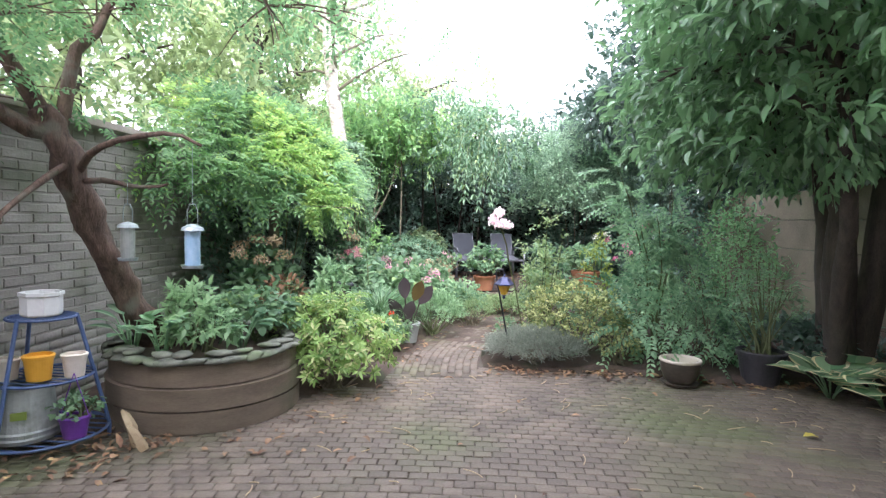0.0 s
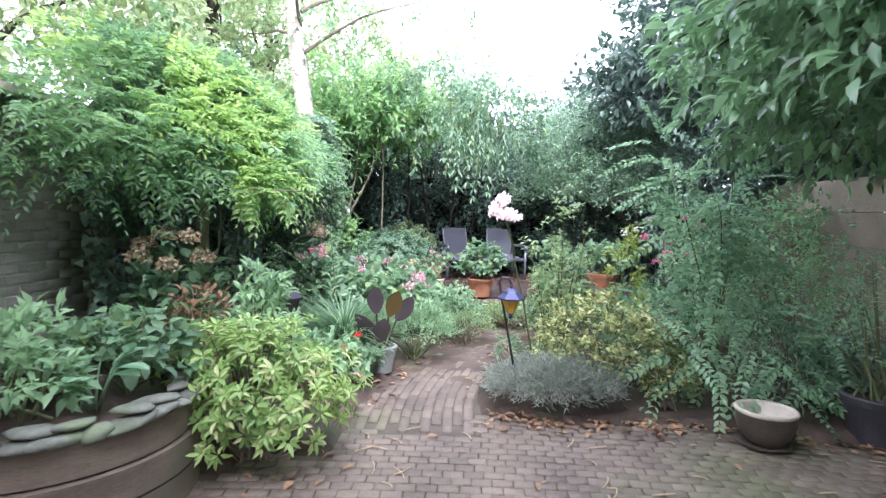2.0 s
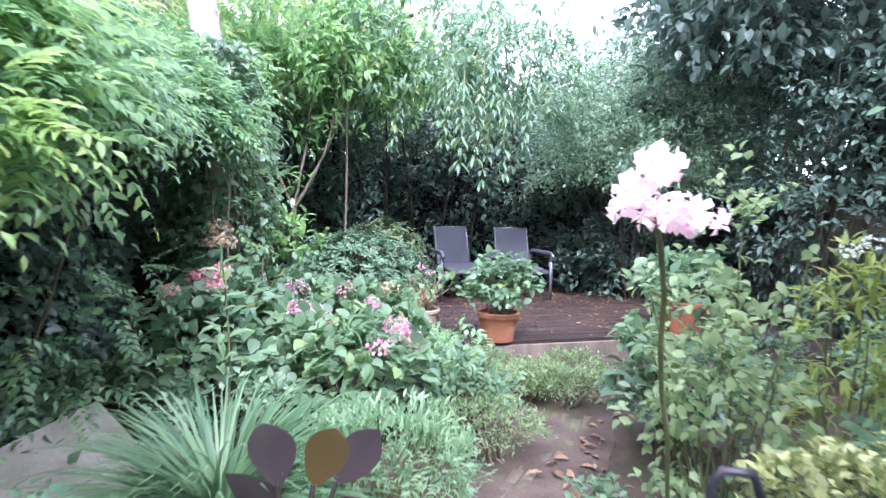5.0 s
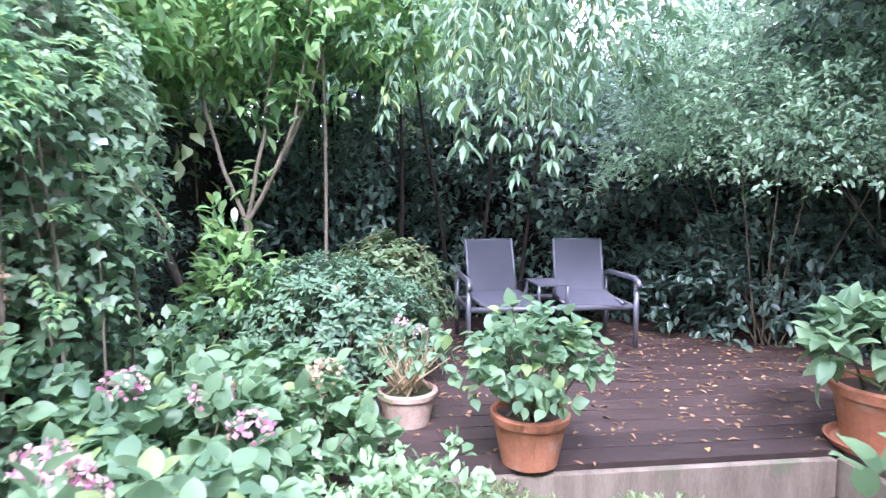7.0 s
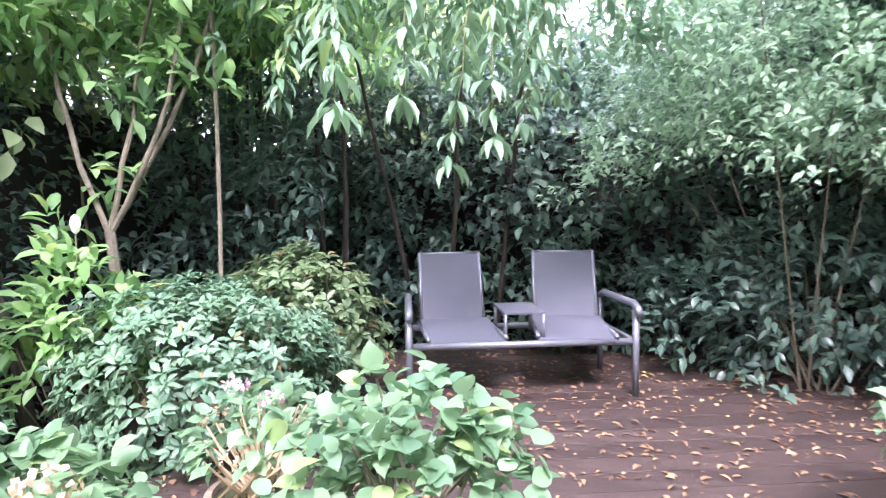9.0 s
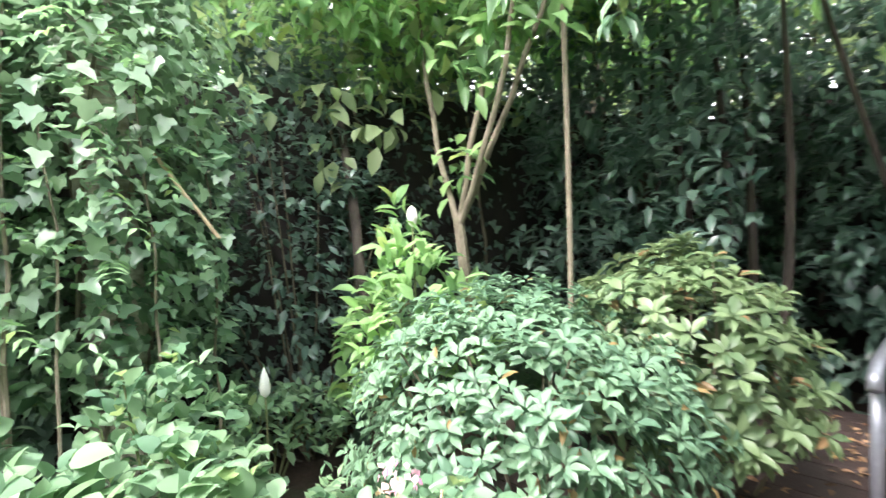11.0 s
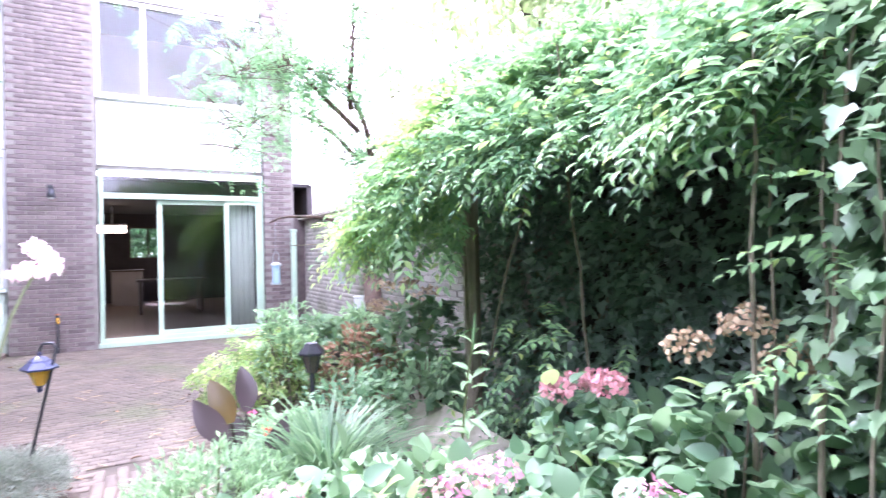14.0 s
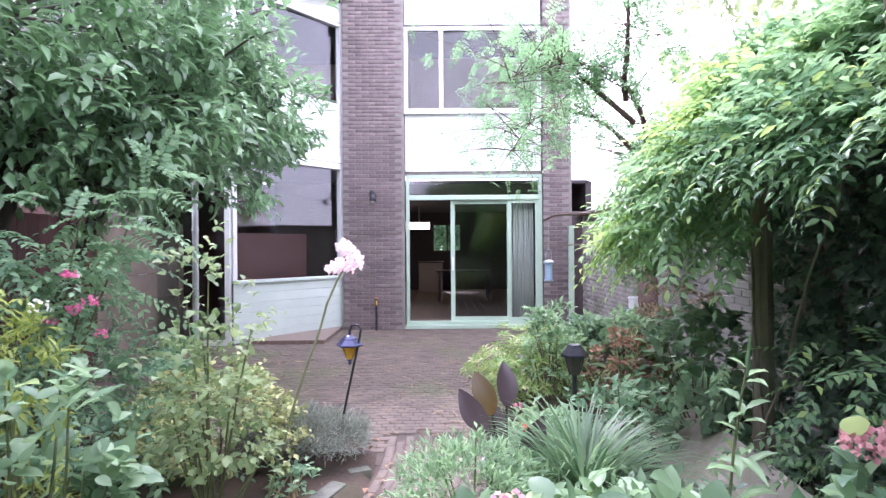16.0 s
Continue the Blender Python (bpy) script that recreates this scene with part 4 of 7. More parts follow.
cab = thing("kitchen_cabinet", "low pale kitchen cabinet against dark units", "cabinet")
panel("body", 0.30, 1.0, -7.4, -6.8, 0.06, 0.92, "incab", cab, bevel=0.01)
panel("top", 0.27, 1.03, -7.45, -6.77, 0.92, 0.96, "darkwood", cab)
table = thing("dining_table", "dark wooden dining table in the living room", "table")
panel("tabletop", -0.9, 0.45, -4.9, -4.0, 0.76, 0.80, "darkwood", table, bevel=0.008)
for x, y in ((-0.82, -4.82), (0.37, -4.82), (-0.82, -4.08), (0.37, -4.08)):
    panel("leg", x - 0.035, x + 0.035, y - 0.035, y + 0.035, 0.06, 0.76, "darkwood", table)

# bay beside the wide pier: slanting low wall with boards and a big window
bay = thing("wall_bay", "slanting bay with mint white boards under a large window", "bay window", kind="structure")
A, B = Vector((1.97, 0.02, 0)), Vector((3.25, 1.55, 0))
bm_m = Matrix.Translation(B) @ Matrix.Rotation(math.atan2(A.y - B.y, A.x - B.x), 4, "Z")
blen = (A - B).length
part("low_wall", box_bm((blen / 2, 0.07, 0.43), (blen, 0.12, 0.86), bm_m), "mortar", bay)
boards(bay, bm_m, blen, 0.02, 0.86, 0.14, "mintboard")
part("sill", box_bm((blen / 2, 0.02, 0.885), (blen, 0.17, 0.045), bm_m, 0.006), "mintboard", bay)
g = part("pane", box_bm((blen / 2, 0.06, 1.8), (blen - 0.1, 0.008, 1.72), bm_m), "pane", bay)
g.visible_shadow = False
for u in (0.03, blen - 0.03):
    part("post", box_bm((u, 0.04, 1.84), (0.06, 0.10, 1.86), bm_m), "white", bay)
part("head", box_bm((blen / 2, 0.05, 2.72), (blen, 0.14, 0.10), bm_m), "white", bay)
boards(bay, bm_m, blen, 2.78, 3.70, 0.14, "whiteboard")
boards(bay, bm_m, blen, 5.12, 6.40, 0.14, "whiteboard")
part("upper_core", box_bm((blen / 2, 0.09, 3.22), (blen, 0.14, 0.92), bm_m), "mortar", bay)
part("upper_core", box_bm((blen / 2, 0.09, 5.76), (blen, 0.14, 1.28), bm_m), "mortar", bay)
g = part("pane", box_bm((blen / 2, 0.06, 4.41), (blen - 0.1, 0.008, 1.30), bm_m), "pane", bay)
g.visible_shadow = False
for z in (3.73, 5.09):
    part("rail", box_bm((blen / 2, 0.04, z), (blen - 0.12, 0.10, 0.06), bm_m), "white", bay)
for u in (0.03, blen - 0.03):
    part("post", box_bm((u, 0.04, 4.41), (0.06, 0.10, 1.40), bm_m), "white", bay)
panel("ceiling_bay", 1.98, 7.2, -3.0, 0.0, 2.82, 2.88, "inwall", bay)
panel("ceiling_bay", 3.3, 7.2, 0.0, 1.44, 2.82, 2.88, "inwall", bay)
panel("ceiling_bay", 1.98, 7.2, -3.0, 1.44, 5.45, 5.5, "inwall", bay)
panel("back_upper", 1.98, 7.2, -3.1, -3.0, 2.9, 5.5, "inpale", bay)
tagged(part("panel_screen", box_bm((blen * 0.52, -0.55, 0.85), (1.35, 0.05, 1.5), Matrix.Translation(B) @ Matrix.Rotation(math.atan2(A.y - B.y, A.x - B.x) + math.pi, 4, "Z") @ Matrix.Translation((-blen, 0, 0))), "redwood", None, "dark red-brown wooden screen inside the bay"), category="screen")
panel("floor_bay", 1.98, 7.0, -3.0, 1.5, 0.0, 0.055, "infloor", bay)
# dark brown stands in for the unlit depth behind the panes
panel("back_bay", 3.31, 7.2, -3.1, -3.0, 0.0, 2.8, "redwood", bay)
ext = thing("wall_extension", "dark brick extension with a red-brown door", "house wall", kind="structure")
panel("brickwork", 4.55, 7.2, 1.46, 1.62, -0.05, 2.68, "brick", ext)
window_frame(ext, 3.28, 4.55, 0.0, 2.68, 1.6, 0.07, 0.1, "whiteboard")
pane(ext, 3.35, 4.48, 0.1, 2.61, 1.55)
panel("door_leaf", 5.3, 6.6, 1.60, 1.66, 0.02, 2.3, "redwood", ext, bevel=0.01)
panel("upper_wall", 3.28, 7.2, 1.42, 1.55, 2.70, 3.75, "mortar", ext)
panel("upper_wall", 3.28, 7.2, 1.42, 1.55, 5.08, 6.42, "mortar", ext)
panel("upper_wall", 6.0, 7.2, 1.42, 1.55, 3.75, 5.08, "mortar", ext)
boards(ext, Matrix.Translation((7.2, 1.56, 0)) @ Matrix.Rotation(math.pi, 4, "Z"), 3.92, 2.72, 3.75, 0.14, "whiteboard")
boards(ext, Matrix.Translation((7.2, 1.56, 0)) @ Matrix.Rotation(math.pi, 4, "Z"), 3.92, 5.1, 6.4, 0.14, "whiteboard")
w2 = thing("window_3", "upper window with white frame beside the tree", "window", kind="structure")
window_frame(w2, 3.3, 6.0, 3.75, 5.08, 1.6, 0.06, 0.05, "white")
panel("mullion", 4.5, 4.57, 1.555, 1.6, 3.81, 5.02, "white", w2)
pane(w2, 3.36, 4.5, 3.81, 5.02, 1.58)
pane(w2, 4.57, 5.94, 3.81, 5.02, 1.58)
panel("wall_side", 7.2, 7.4, -8.0, 1.75, -0.05, 6.42, "mortar", ext)

pole = thing("downpipe", "pale grey metal pole in front of the bay", "pole")
part("pipe", tube(bmesh.new(), [(3.6, 1.95, -0.03), (3.6, 1.95, 2.7)], [0.04, 0.04], 12), "zinc", pole)
for z in (0.6, 1.6):
    part("clamp", tube(bmesh.new(), [(3.6, 1.95, z), (3.6, 1.95, z + 0.03)], [0.048, 0.048], 12), "zinc", pole)

wlamp = thing("wall_lamp", "small black outdoor wall spotlight on the brick pier", "lamp")
part("bracket", box_bm((1.46, 0.165, 2.26), (0.07, 0.04, 0.09), None, 0.01), "blackmetal", wlamp)
part("arm", tube(bmesh.new(), [(1.46, 0.18, 2.26), (1.44, 0.24, 2.22)], [0.014, 0.014], 8), "blackmetal", wlamp)
part("shade", lathe(bmesh.new(), [(0.02, 0.08), (0.04, 0.07), (0.055, -0.03), (0.05, -0.035), (0.035, 0.05)], 14, (1.44, 0.26, 2.16)), "blackmetal", wlamp, smooth=True)
part("bulb", lathe(bmesh.new(), [(0.0, -0.06), (0.03, -0.05), (0.04, -0.015), (0.03, 0.01)], 12, (1.44, 0.26, 2.16)), "white", wlamp, "pale glass bulb", smooth=True)
tap = thing("standpipe", "thin dark water standpipe with a brass tap", "tap")
part("pipe", tube(bmesh.new(), [(1.40, 0.20, -0.02), (1.40, 0.20, 0.52)], [0.018, 0.018], 10), "blackmetal", tap)
part("spout", tube(bmesh.new(), bend((1.40, 0.20, 0.48), (1.38, 0.32, 0.42), (0, 0, 0.02), 4), [0.014] * 5, 8), "amber", tap, "brass spout")
part("knob", lathe(bmesh.new(), [(0.0, 0.0), (0.03, 0.0), (0.03, 0.015), (0.0, 0.02)], 10, (1.40, 0.20, 0.525)), "terracotta", tap, "red tap knob")
gp = thing("trellis_post", "pale green painted timber post by the wall", "post")
part("shaft", box_bm((-1.80, 0.30, 0.82), (0.08, 0.08, 1.68), None, 0.006), "greenpaint", gp)
part("cap", box_bm((-1.80, 0.30, 1.68), (0.10, 0.10, 0.04), None, 0.006), "greenpaint", gp)


# ---- deck and the seat on it ----
DECK = Matrix.Translation((0.8, 9.12, 0.075)) @ Matrix.Rotation(radians(17), 4, "Z")
deck = thing("deck", "dark brown weathered timber deck strewn with dead leaves", "deck", kind="structure")
for j in range(21):
    y = j * 0.145
    part("plank", box_bm((0.85, y + 0.07, 0.155), (3.9, 0.138, 0.028), DECK, 0.003), "deck", deck)
for j in range(6):
    part("plank", box_bm((2.1, -0.075 - j * 0.145, 0.155), (1.4, 0.138, 0.028), DECK, 0.003), "deck", deck)
part("edge_beam", box_bm((0.12, -0.015, 0.035), (2.45, 0.04, 0.21), DECK, 0.004), "oldwood", deck)
part("edge_beam", box_bm((1.38, -0.44, 0.035), (0.04, 0.85, 0.21), DECK, 0.004), "oldwood", deck)
part("edge_beam", box_bm((2.1, -0.88, 0.035), (1.4, 0.04, 0.21), DECK, 0.004), "oldwood", deck)

seat = thing("garden_double_seat", "grey aluminium double garden seat with mesh backs and middle table", "garden seat")
S = DECK @ Matrix.Translation((0.645, 1.83, 0.169))


def rod(pts, r=0.018, name="frame", mat="alu", parent=seat, m=S, label=""):
    return part(name, tube(bmesh.new(), [m @ Vector(p) for p in pts], [r] * len(pts), 8), mat, parent, label, smooth=True)


for sx in (-0.64, 0.64):
    for sy in (-0.05, 0.52):
        rod([(sx, sy, 0), (sx, sy, 0.51)], 0.02, "leg")
    rod([(sx, -0.10, 0.47), (sx, -0.075, 0.505), (sx, -0.02, 0.525), (sx, 0.45, 0.525), (sx, 0.54, 0.49)], 0.022, "armrest")
    rod([(sx, -0.04, 0.315), (sx, 0.51, 0.315)], 0.015, "side_rail")
for sy in (-0.03, 0.50):
    rod([(-0.64, sy, 0.31), (0.64, sy, 0.31)], 0.02, "beam")
for cx0, ang in ((-0.33, 4), (0.35, -9)):
    R = S @ Matrix.Translation((cx0, 0.22, 0.345)) @ Matrix.Rotation(radians(ang), 4, "Z")
    part("seat_sling", box_bm((0, 0, 0), (0.44, 0.50, 0.018), R @ Matrix.Rotation(radians(5), 4, "X"), 0.006), "textile", seat)
    back = R @ Matrix.Translation((0, 0.25, 0.0)) @ Matrix.Rotation(radians(-22), 4, "X")
    part("back_sling", box_bm((0, 0, 0.235), (0.385, 0.016, 0.47), back, 0.006), "textile", seat)
    for s in (-0.2, 0.2):
        rod([(s, 0, -0.02), (s, 0, 0.475)], 0.013, "back_frame", m=back)
        rod([(s * 1.1, -0.25, 0), (s * 1.1, 0.25, 0)], 0.014, "seat_frame", m=R)
    rod([(-0.2, 0, 0.47), (0.2, 0, 0.47)], 0.011, "back_frame", m=back)
part("table_plate", box_bm((0.02, 0.2, 0.475), (0.24, 0.36, 0.014), S, 0.004), "textile", seat)
for sx in (-0.09, 0.13):
    for sy in (0.03, 0.37):
        rod([(sx, sy, 0.31), (sx, sy, 0.47)], 0.011, "table_leg")


# ---- pots ----
def pot(name, label, at, r, h, material, rim=0.02, soil_in=True, foot=0.72, saucer=False, category="flower pot"):
    t = thing(name, label, category, at)
    b = bmesh.new()
    prof = [(0.001, 0), (r * foot, 0), (r * 0.93, h * 0.80), (r * 0.93, h * 0.82), (r, h * 0.83), (r + 0.004, h * 0.97), (r - 0.004, h), (r - rim, h), (r - rim, h * 0.86), (0.001, h * 0.85)]
    part("body", lathe(b, prof, 32), material, t, smooth=False)
    if soil_in:
        part("potting_soil", lathe(bmesh.new(), [(0.001, h * 0.90), (r - rim - 0.001, h * 0.885)], 20), "soil", t)
    if saucer:
        part("saucer", lathe(bmesh.new(), [(0.001, -0.002), (r * 0.95, -0.002), (r * 1.06, 0.03), (r * 1.0, 0.03), (r * 0.92, 0.012), (0.001, 0.012)], 28), material, t)
    return t


pot("terracotta_pot", "round terracotta pot with a leafy hydrangea on the deck", (0.77, 9.17, 0.246), 0.165, 0.22, "terracotta")
hp, C, O = bush("potted_hydrangea", "leggy green hydrangea growing in a terracotta pot", (0.77, 9.17, 0.43), (0.30, 0.27, 0.21), 130, 5, 0.060, 0.048, "hydleaf", BROAD, 0.05, 0.2, -0.5, 0.3, 26, category="hydrangea", lift=1.15)
pot("terracotta_pot", "pale weathered terracotta pot with a drying hydrangea", (0.16, 9.48, 0.246), 0.15, 0.17, "paleclay")
hp2, C, O = bush("potted_hydrangea", "drying potted hydrangea with straw-coloured stems", (0.16, 9.48, 0.39), (0.2, 0.2, 0.17), 40, 4, 0.06, 0.04, "hydleaf", OVAL, 0.04, 0.2, -0.4, 0.3, 30, "straw", category="hydrangea", lift=1.1)
flower_heads(hp2, "flower_head", [(0.14, 9.42, 0.76), (0.22, 9.48, 0.70)], 0.035, "hydrangea", 40, 0.014)
flower_heads(hp2, "flower_head", [(0.06, 9.42, 0.66), (0.18, 9.36, 0.56)], 0.045, "dryflower", 50, 0.014)
pot("terracotta_pot", "large terracotta pot with saucer on the deck corner", (2.33, 9.58, 0.248), 0.22, 0.29, "terracotta", saucer=True)
bush("potted_plant", "broad-leaved green plant in the large terracotta pot", (2.33, 9.58, 0.50), (0.34, 0.32, 0.2), 46, 5, 0.13, 0.07, "hydleaf", BROAD, 0.06, 0.25, -0.3, 0.25, 14, "greenstem", category="pot plant", lift=0.9)
pot("terracotta_pot", "small terracotta pot half sunk beside the deck", (1.02, 8.80, -0.07), 0.12, 0.18, "terracotta")
bowl = thing("glazed_bowl", "low dark glazed bowl with a cream rim on a saucer", "bowl", (2.31, 5.40, 0.002))
part("body", lathe(bmesh.new(), [(0.001, 0.012), (0.09, 0.012), (0.125, 0.05), (0.15, 0.12), (0.156, 0.185)], 36), "glaze", bowl, smooth=True)
part("rim", lathe(bmesh.new(), [(0.157, 0.185), (0.162, 0.195), (0.158, 0.205), (0.14, 0.205), (0.135, 0.195)], 36), "cream", bowl, "cream rim", smooth=True)
part("inside", lathe(bmesh.new(), [(0.135, 0.195), (0.13, 0.16), (0.11, 0.07), (0.001, 0.05)], 36), "cream", bowl, smooth=True)
part("saucer", lathe(bmesh.new(), [(0.001, 0.0), (0.13, 0.0), (0.15, 0.018), (0.14, 0.02), (0.12, 0.011), (0.001, 0.011)], 30), "glaze", bowl)
pot("dark_tub", "dark plastic tub with a wispy green plant", (2.98, 5.50, 0.005), 0.185, 0.27, "darkpot", 0.018)
bush("tub_plant", "wispy dark green plant in the dark tub", (2.98, 5.50, 0.24), (0.26, 0.24, 0.42), 90, 9, 0.05, 0.012, "bluegreen", SLIM, 0.06, -0.2, -0.4, 0.3, 20, "greenstem", category="pot plant")
pot("grey_pot", "grey-green plastic pot with a dark canna", (-0.02, 6.46, 0.03), 0.125, 0.20, "greypot")
canna = thing("canna", "dark bronze-leaved canna with broad upright leaves", "canna")
for k, (dx, dy, h, tilt, mat) in enumerate(((-0.02, -0.06, 0.60, -5, "canna"), (0.04, -0.02, 0.54, 22, "cannagold"), (0.07, 0.05, 0.44, 38, "canna"), (0.0, -0.08, 0.16, 8, "canna"), (-0.05, 0.05, 0.12, -30, "canna"))):
    base = Vector((-0.02 + dx * 0.6, 6.46 + dy * 0.6, 0.2))
    tip = base + Vector((math.sin(radians(tilt)) * 0.1, dy, h * 0.48))
    part("stem", tube(bmesh.new(), bend(base, tip, (0, 0, 0), 4), [0.011, 0.01, 0.009, 0.008, 0.007], 7), "darkbark", canna)
    b = bmesh.new()
    L, Wd = 0.23, 0.062
    d = Vector((math.sin(radians(tilt)), dy * 2, math.cos(radians(tilt)))).normalized()
    side = d.cross(Vector((0.25 * (k % 3 - 1), 1, 0.1))).normalized()
    up = side.cross(d)
    rows = []
    for i in range(9):
        u = i / 8
        w = Wd * math.sin(math.pi * min(u * 0.93 + 0.06, 1)) ** 0.8
        c = tip + d * L * u + up * (-0.10 * u * u)
        rows.append([b.verts.new(c + side * w * s + up * (0.25 * w * abs(s))) for s in (-1, -0.5, 0, 0.5, 1)])
    for a, c in zip(rows, rows[1:]):
        for i in range(4):
            b.faces.new((a[i], a[i + 1], c[i + 1], c[i]))
    part("leaf", b, mat, canna, smooth=True)


# ---- round planter with stones on its rim ----
planter = thing("planter", "round brown board-clad planter edged with flat stones", "planter")
PC = Vector((-1.13, 4.50, 0))
PR = 0.58
for k in range(3):
    b = bmesh.new()
    z0 = 0.0 + k * 0.135
    rr = PR + 0.012 * (k % 2) - 0.01 * k
    rr0 = rr + 0.02
    lathe(b, [(rr - 0.05, z0), (rr0, z0 + 0.004), (rr0, z0 + 0.128), (rr - 0.05, z0 + 0.132)], 56, PC)
    part("board", b, "board", planter)
part("fill", lathe(bmesh.new(), [(0.001, 0.36), (0.3, 0.38), (PR - 0.03, 0.39)], 40, PC), "soil", planter)
for i in range(30):
    a = 2 * math.pi * i / 30
    for ring in range(2 if i % 3 else 1):
        b = bmesh.new()
        bmesh.ops.create_icosphere(b, subdivisions=2, radius=1)
        s = (rng.uniform(0.055, 0.12), rng.uniform(0.045, 0.075), rng.uniform(0.013, 0.026))
        ar = a + ring * 0.09
        for v in b.verts:
            v.co = Vector((v.co.x * s[0], v.co.y * s[1], v.co.z * s[2])) * (1 + 0.32 * noise.noise(v.co * 1.3 + Vector((i, ring, 0))))
        ob = part("edging_stone", b, "stone", planter, smooth=True)
        rr = PR - 0.02 - ring * 0.035
        ob.matrix_basis = Matrix.Translation((PC.x + rr * math.cos(ar), PC.y + rr * math.sin(ar), 0.418 + ring * 0.034)) @ Euler((rng.normal() * 0.1, rng.normal() * 0.1, ar + math.pi / 2 + rng.normal() * 0.25)).to_matrix().to_4x4()


def rosette(name, label, at, n, L, W, material, category="hosta", edge=None, tall=0.16):
    """A clump of broad single leaves on arching stalks, each leaf a part."""
    t = thing(name, label, category, at)
    for i in range(n):
        a = i * 2.399 + rng.normal() * 0.2
        el = radians(rng.uniform(30, 80))
        ln = L * rng.uniform(0.75, 1.15)
        out = Vector((math.cos(a), math.sin(a), 0))
        base = out * 0.02
        tip = out * (0.5 * ln * math.cos(el) + 0.05) + Vector((0, 0, tall * rng.uniform(0.6, 1.2) + 0.3 * ln * math.sin(el)))
        leaf = bmesh.new()
        tube(leaf, bend(base, tip, (0, 0, 0.02), 3), [0.005, 0.005, 0.004, 0.004], 5)
        d = (out * math.cos(el * 0.6) + Vector((0, 0, math.sin(el * 0.6)))).normalized()
        side = d.cross(Vector((0, 0, 1))).normalized()
        up = side.cross(d)
        for lo, hi, mat in ((0.0, 0.80, material), (0.80, 1.0, edge or material)):
            bm_ = leaf if mat == material else bmesh.new()
            for s in (-1, 1):
                rows = []
                for k in range(8):
                    u = k / 7
                    w = W * 0.5 * rng.uniform(0.96, 1.04) * math.sin(math.pi * (u * 0.94 + 0.03)) ** 0.65 * (1.1 - 0.4 * u)
                    c = tip + d * ln * u - Vector((0, 0, 1)) * 0.35 * ln * u * u
                    rows.append([bm_.verts.new(c + side * s * w * q + up * (w * (0.22 * q - 0.18 * q * q))) for q in (lo, (lo + hi) / 2, hi)])
                for x, y in zip(rows, rows[1:]):
                    for k in range(2):
                        bm_.faces.new((x[k], x[k + 1], y[k + 1], y[k]))
            if bm_ is not leaf:
                rimmed = bm_
        ob = part("leaf", leaf, material, t, smooth=True)
        if edge:
            part("leaf_edge", rimmed, edge, ob, "cream leaf edge", smooth=True)
    return t


for (x, y, n, L) in ((-1.48, 4.22, 14, 0.17), (-1.24, 4.14, 12, 0.15), (-0.86, 4.42, 10, 0.16)):
    rosette("bergenia", "broad-leaved green plant spilling over the planter", (x, y, 0.40), n, L, 0.10, "bluegreen", "foliage plant")
bush("fern", "bright green fern-like plant in the planter", (-1.05, 4.28, 0.40), (0.22, 0.18, 0.14), 50, 8, 0.07, 0.03, "herb", SLIM, 0.05, category="fern", n_stems=8, stem="greenstem")
bush("leafy_plant", "tall upright leafy green plant in the planter", (-1.28, 4.58, 0.40), (0.2, 0.2, 0.2), 60, 8, 0.08, 0.03, "herb", SLIM, 0.05, category="plant", n_stems=10, stem="greenstem")
bush("leafy_plant", "low mixed green plants at the planter's back", (-0.90, 4.72, 0.40), (0.30, 0.22, 0.17), 70, 7, 0.07, 0.05, "hydleaf", OVAL, 0.06, category="plant", n_stems=10, stem="greenstem")

# ---- metal plant stand and its pots ----
stand = thing("plant_stand", "blue metal three-tier corner plant stand", "plant stand", (-1.68, 3.74, 0))
for (z, r) in ((0.07, 0.31), (0.375, 0.24), (0.70, 0.16)):
    b = bmesh.new()
    for k in range(9):
        yy = -r + 2 * r * (k + 0.5) / 9
        hw = math.sqrt(max(r * r - yy * yy, 0.001))
        tube(b, [(-hw, yy, z), (hw, yy, z)], [0.005, 0.005], 6)
    ring = [(r * math.cos(2 * math.pi * k / 24), r * math.sin(2 * math.pi * k / 24), z) for k in range(25)]
    tube(b, ring, [0.008] * 25, 6)
    part("tier", b, "bluepaint", stand)
for a in (0.5, 2.6, 4.7):
    b = bmesh.new()
    tube(b, [(0.31 * math.cos(a), 0.31 * math.sin(a), 0), (0.31 * math.cos(a), 0.31 * math.sin(a), 0.08), (0.24 * math.cos(a), 0.24 * math.sin(a), 0.38), (0.16 * math.cos(a), 0.16 * math.sin(a), 0.71)], [0.011] * 4, 7)
    part("leg", b, "bluepaint", stand)
buck = thing("zinc_bucket", "large ribbed galvanised zinc bucket on the stand", "bucket", (-1.70, 3.64, 0.079))
part("body", lathe(bmesh.new(), [(0.001, 0), (0.155, 0), (0.16, 0.02), (0.156, 0.03), (0.158, 0.05), (0.152, 0.06), (0.128, 0.27), (0.134, 0.285), (0.12, 0.285), (0.13, 0.10), (0.001, 0.10)], 36), "zinc", buck, smooth=False)
part("name_plate", box_bm((0.0, -0.15, 0.15), (0.07, 0.012, 0.04), Matrix.Rotation(radians(30), 4, "Z"), 0.004), "yellowleaf", buck, "small greenish label plate")
pp = pot("purple_pot", "purple plastic hanging pot with a small plant", (-1.44, 3.66, 0.079), 0.075, 0.115, "purple")
for s in (-1, 1):
    part("hanger", tube(bmesh.new(), [(0.08 * s, 0, 0.115), (0.0, 0, 0.34)], [0.003, 0.003], 5), "purple", pp)
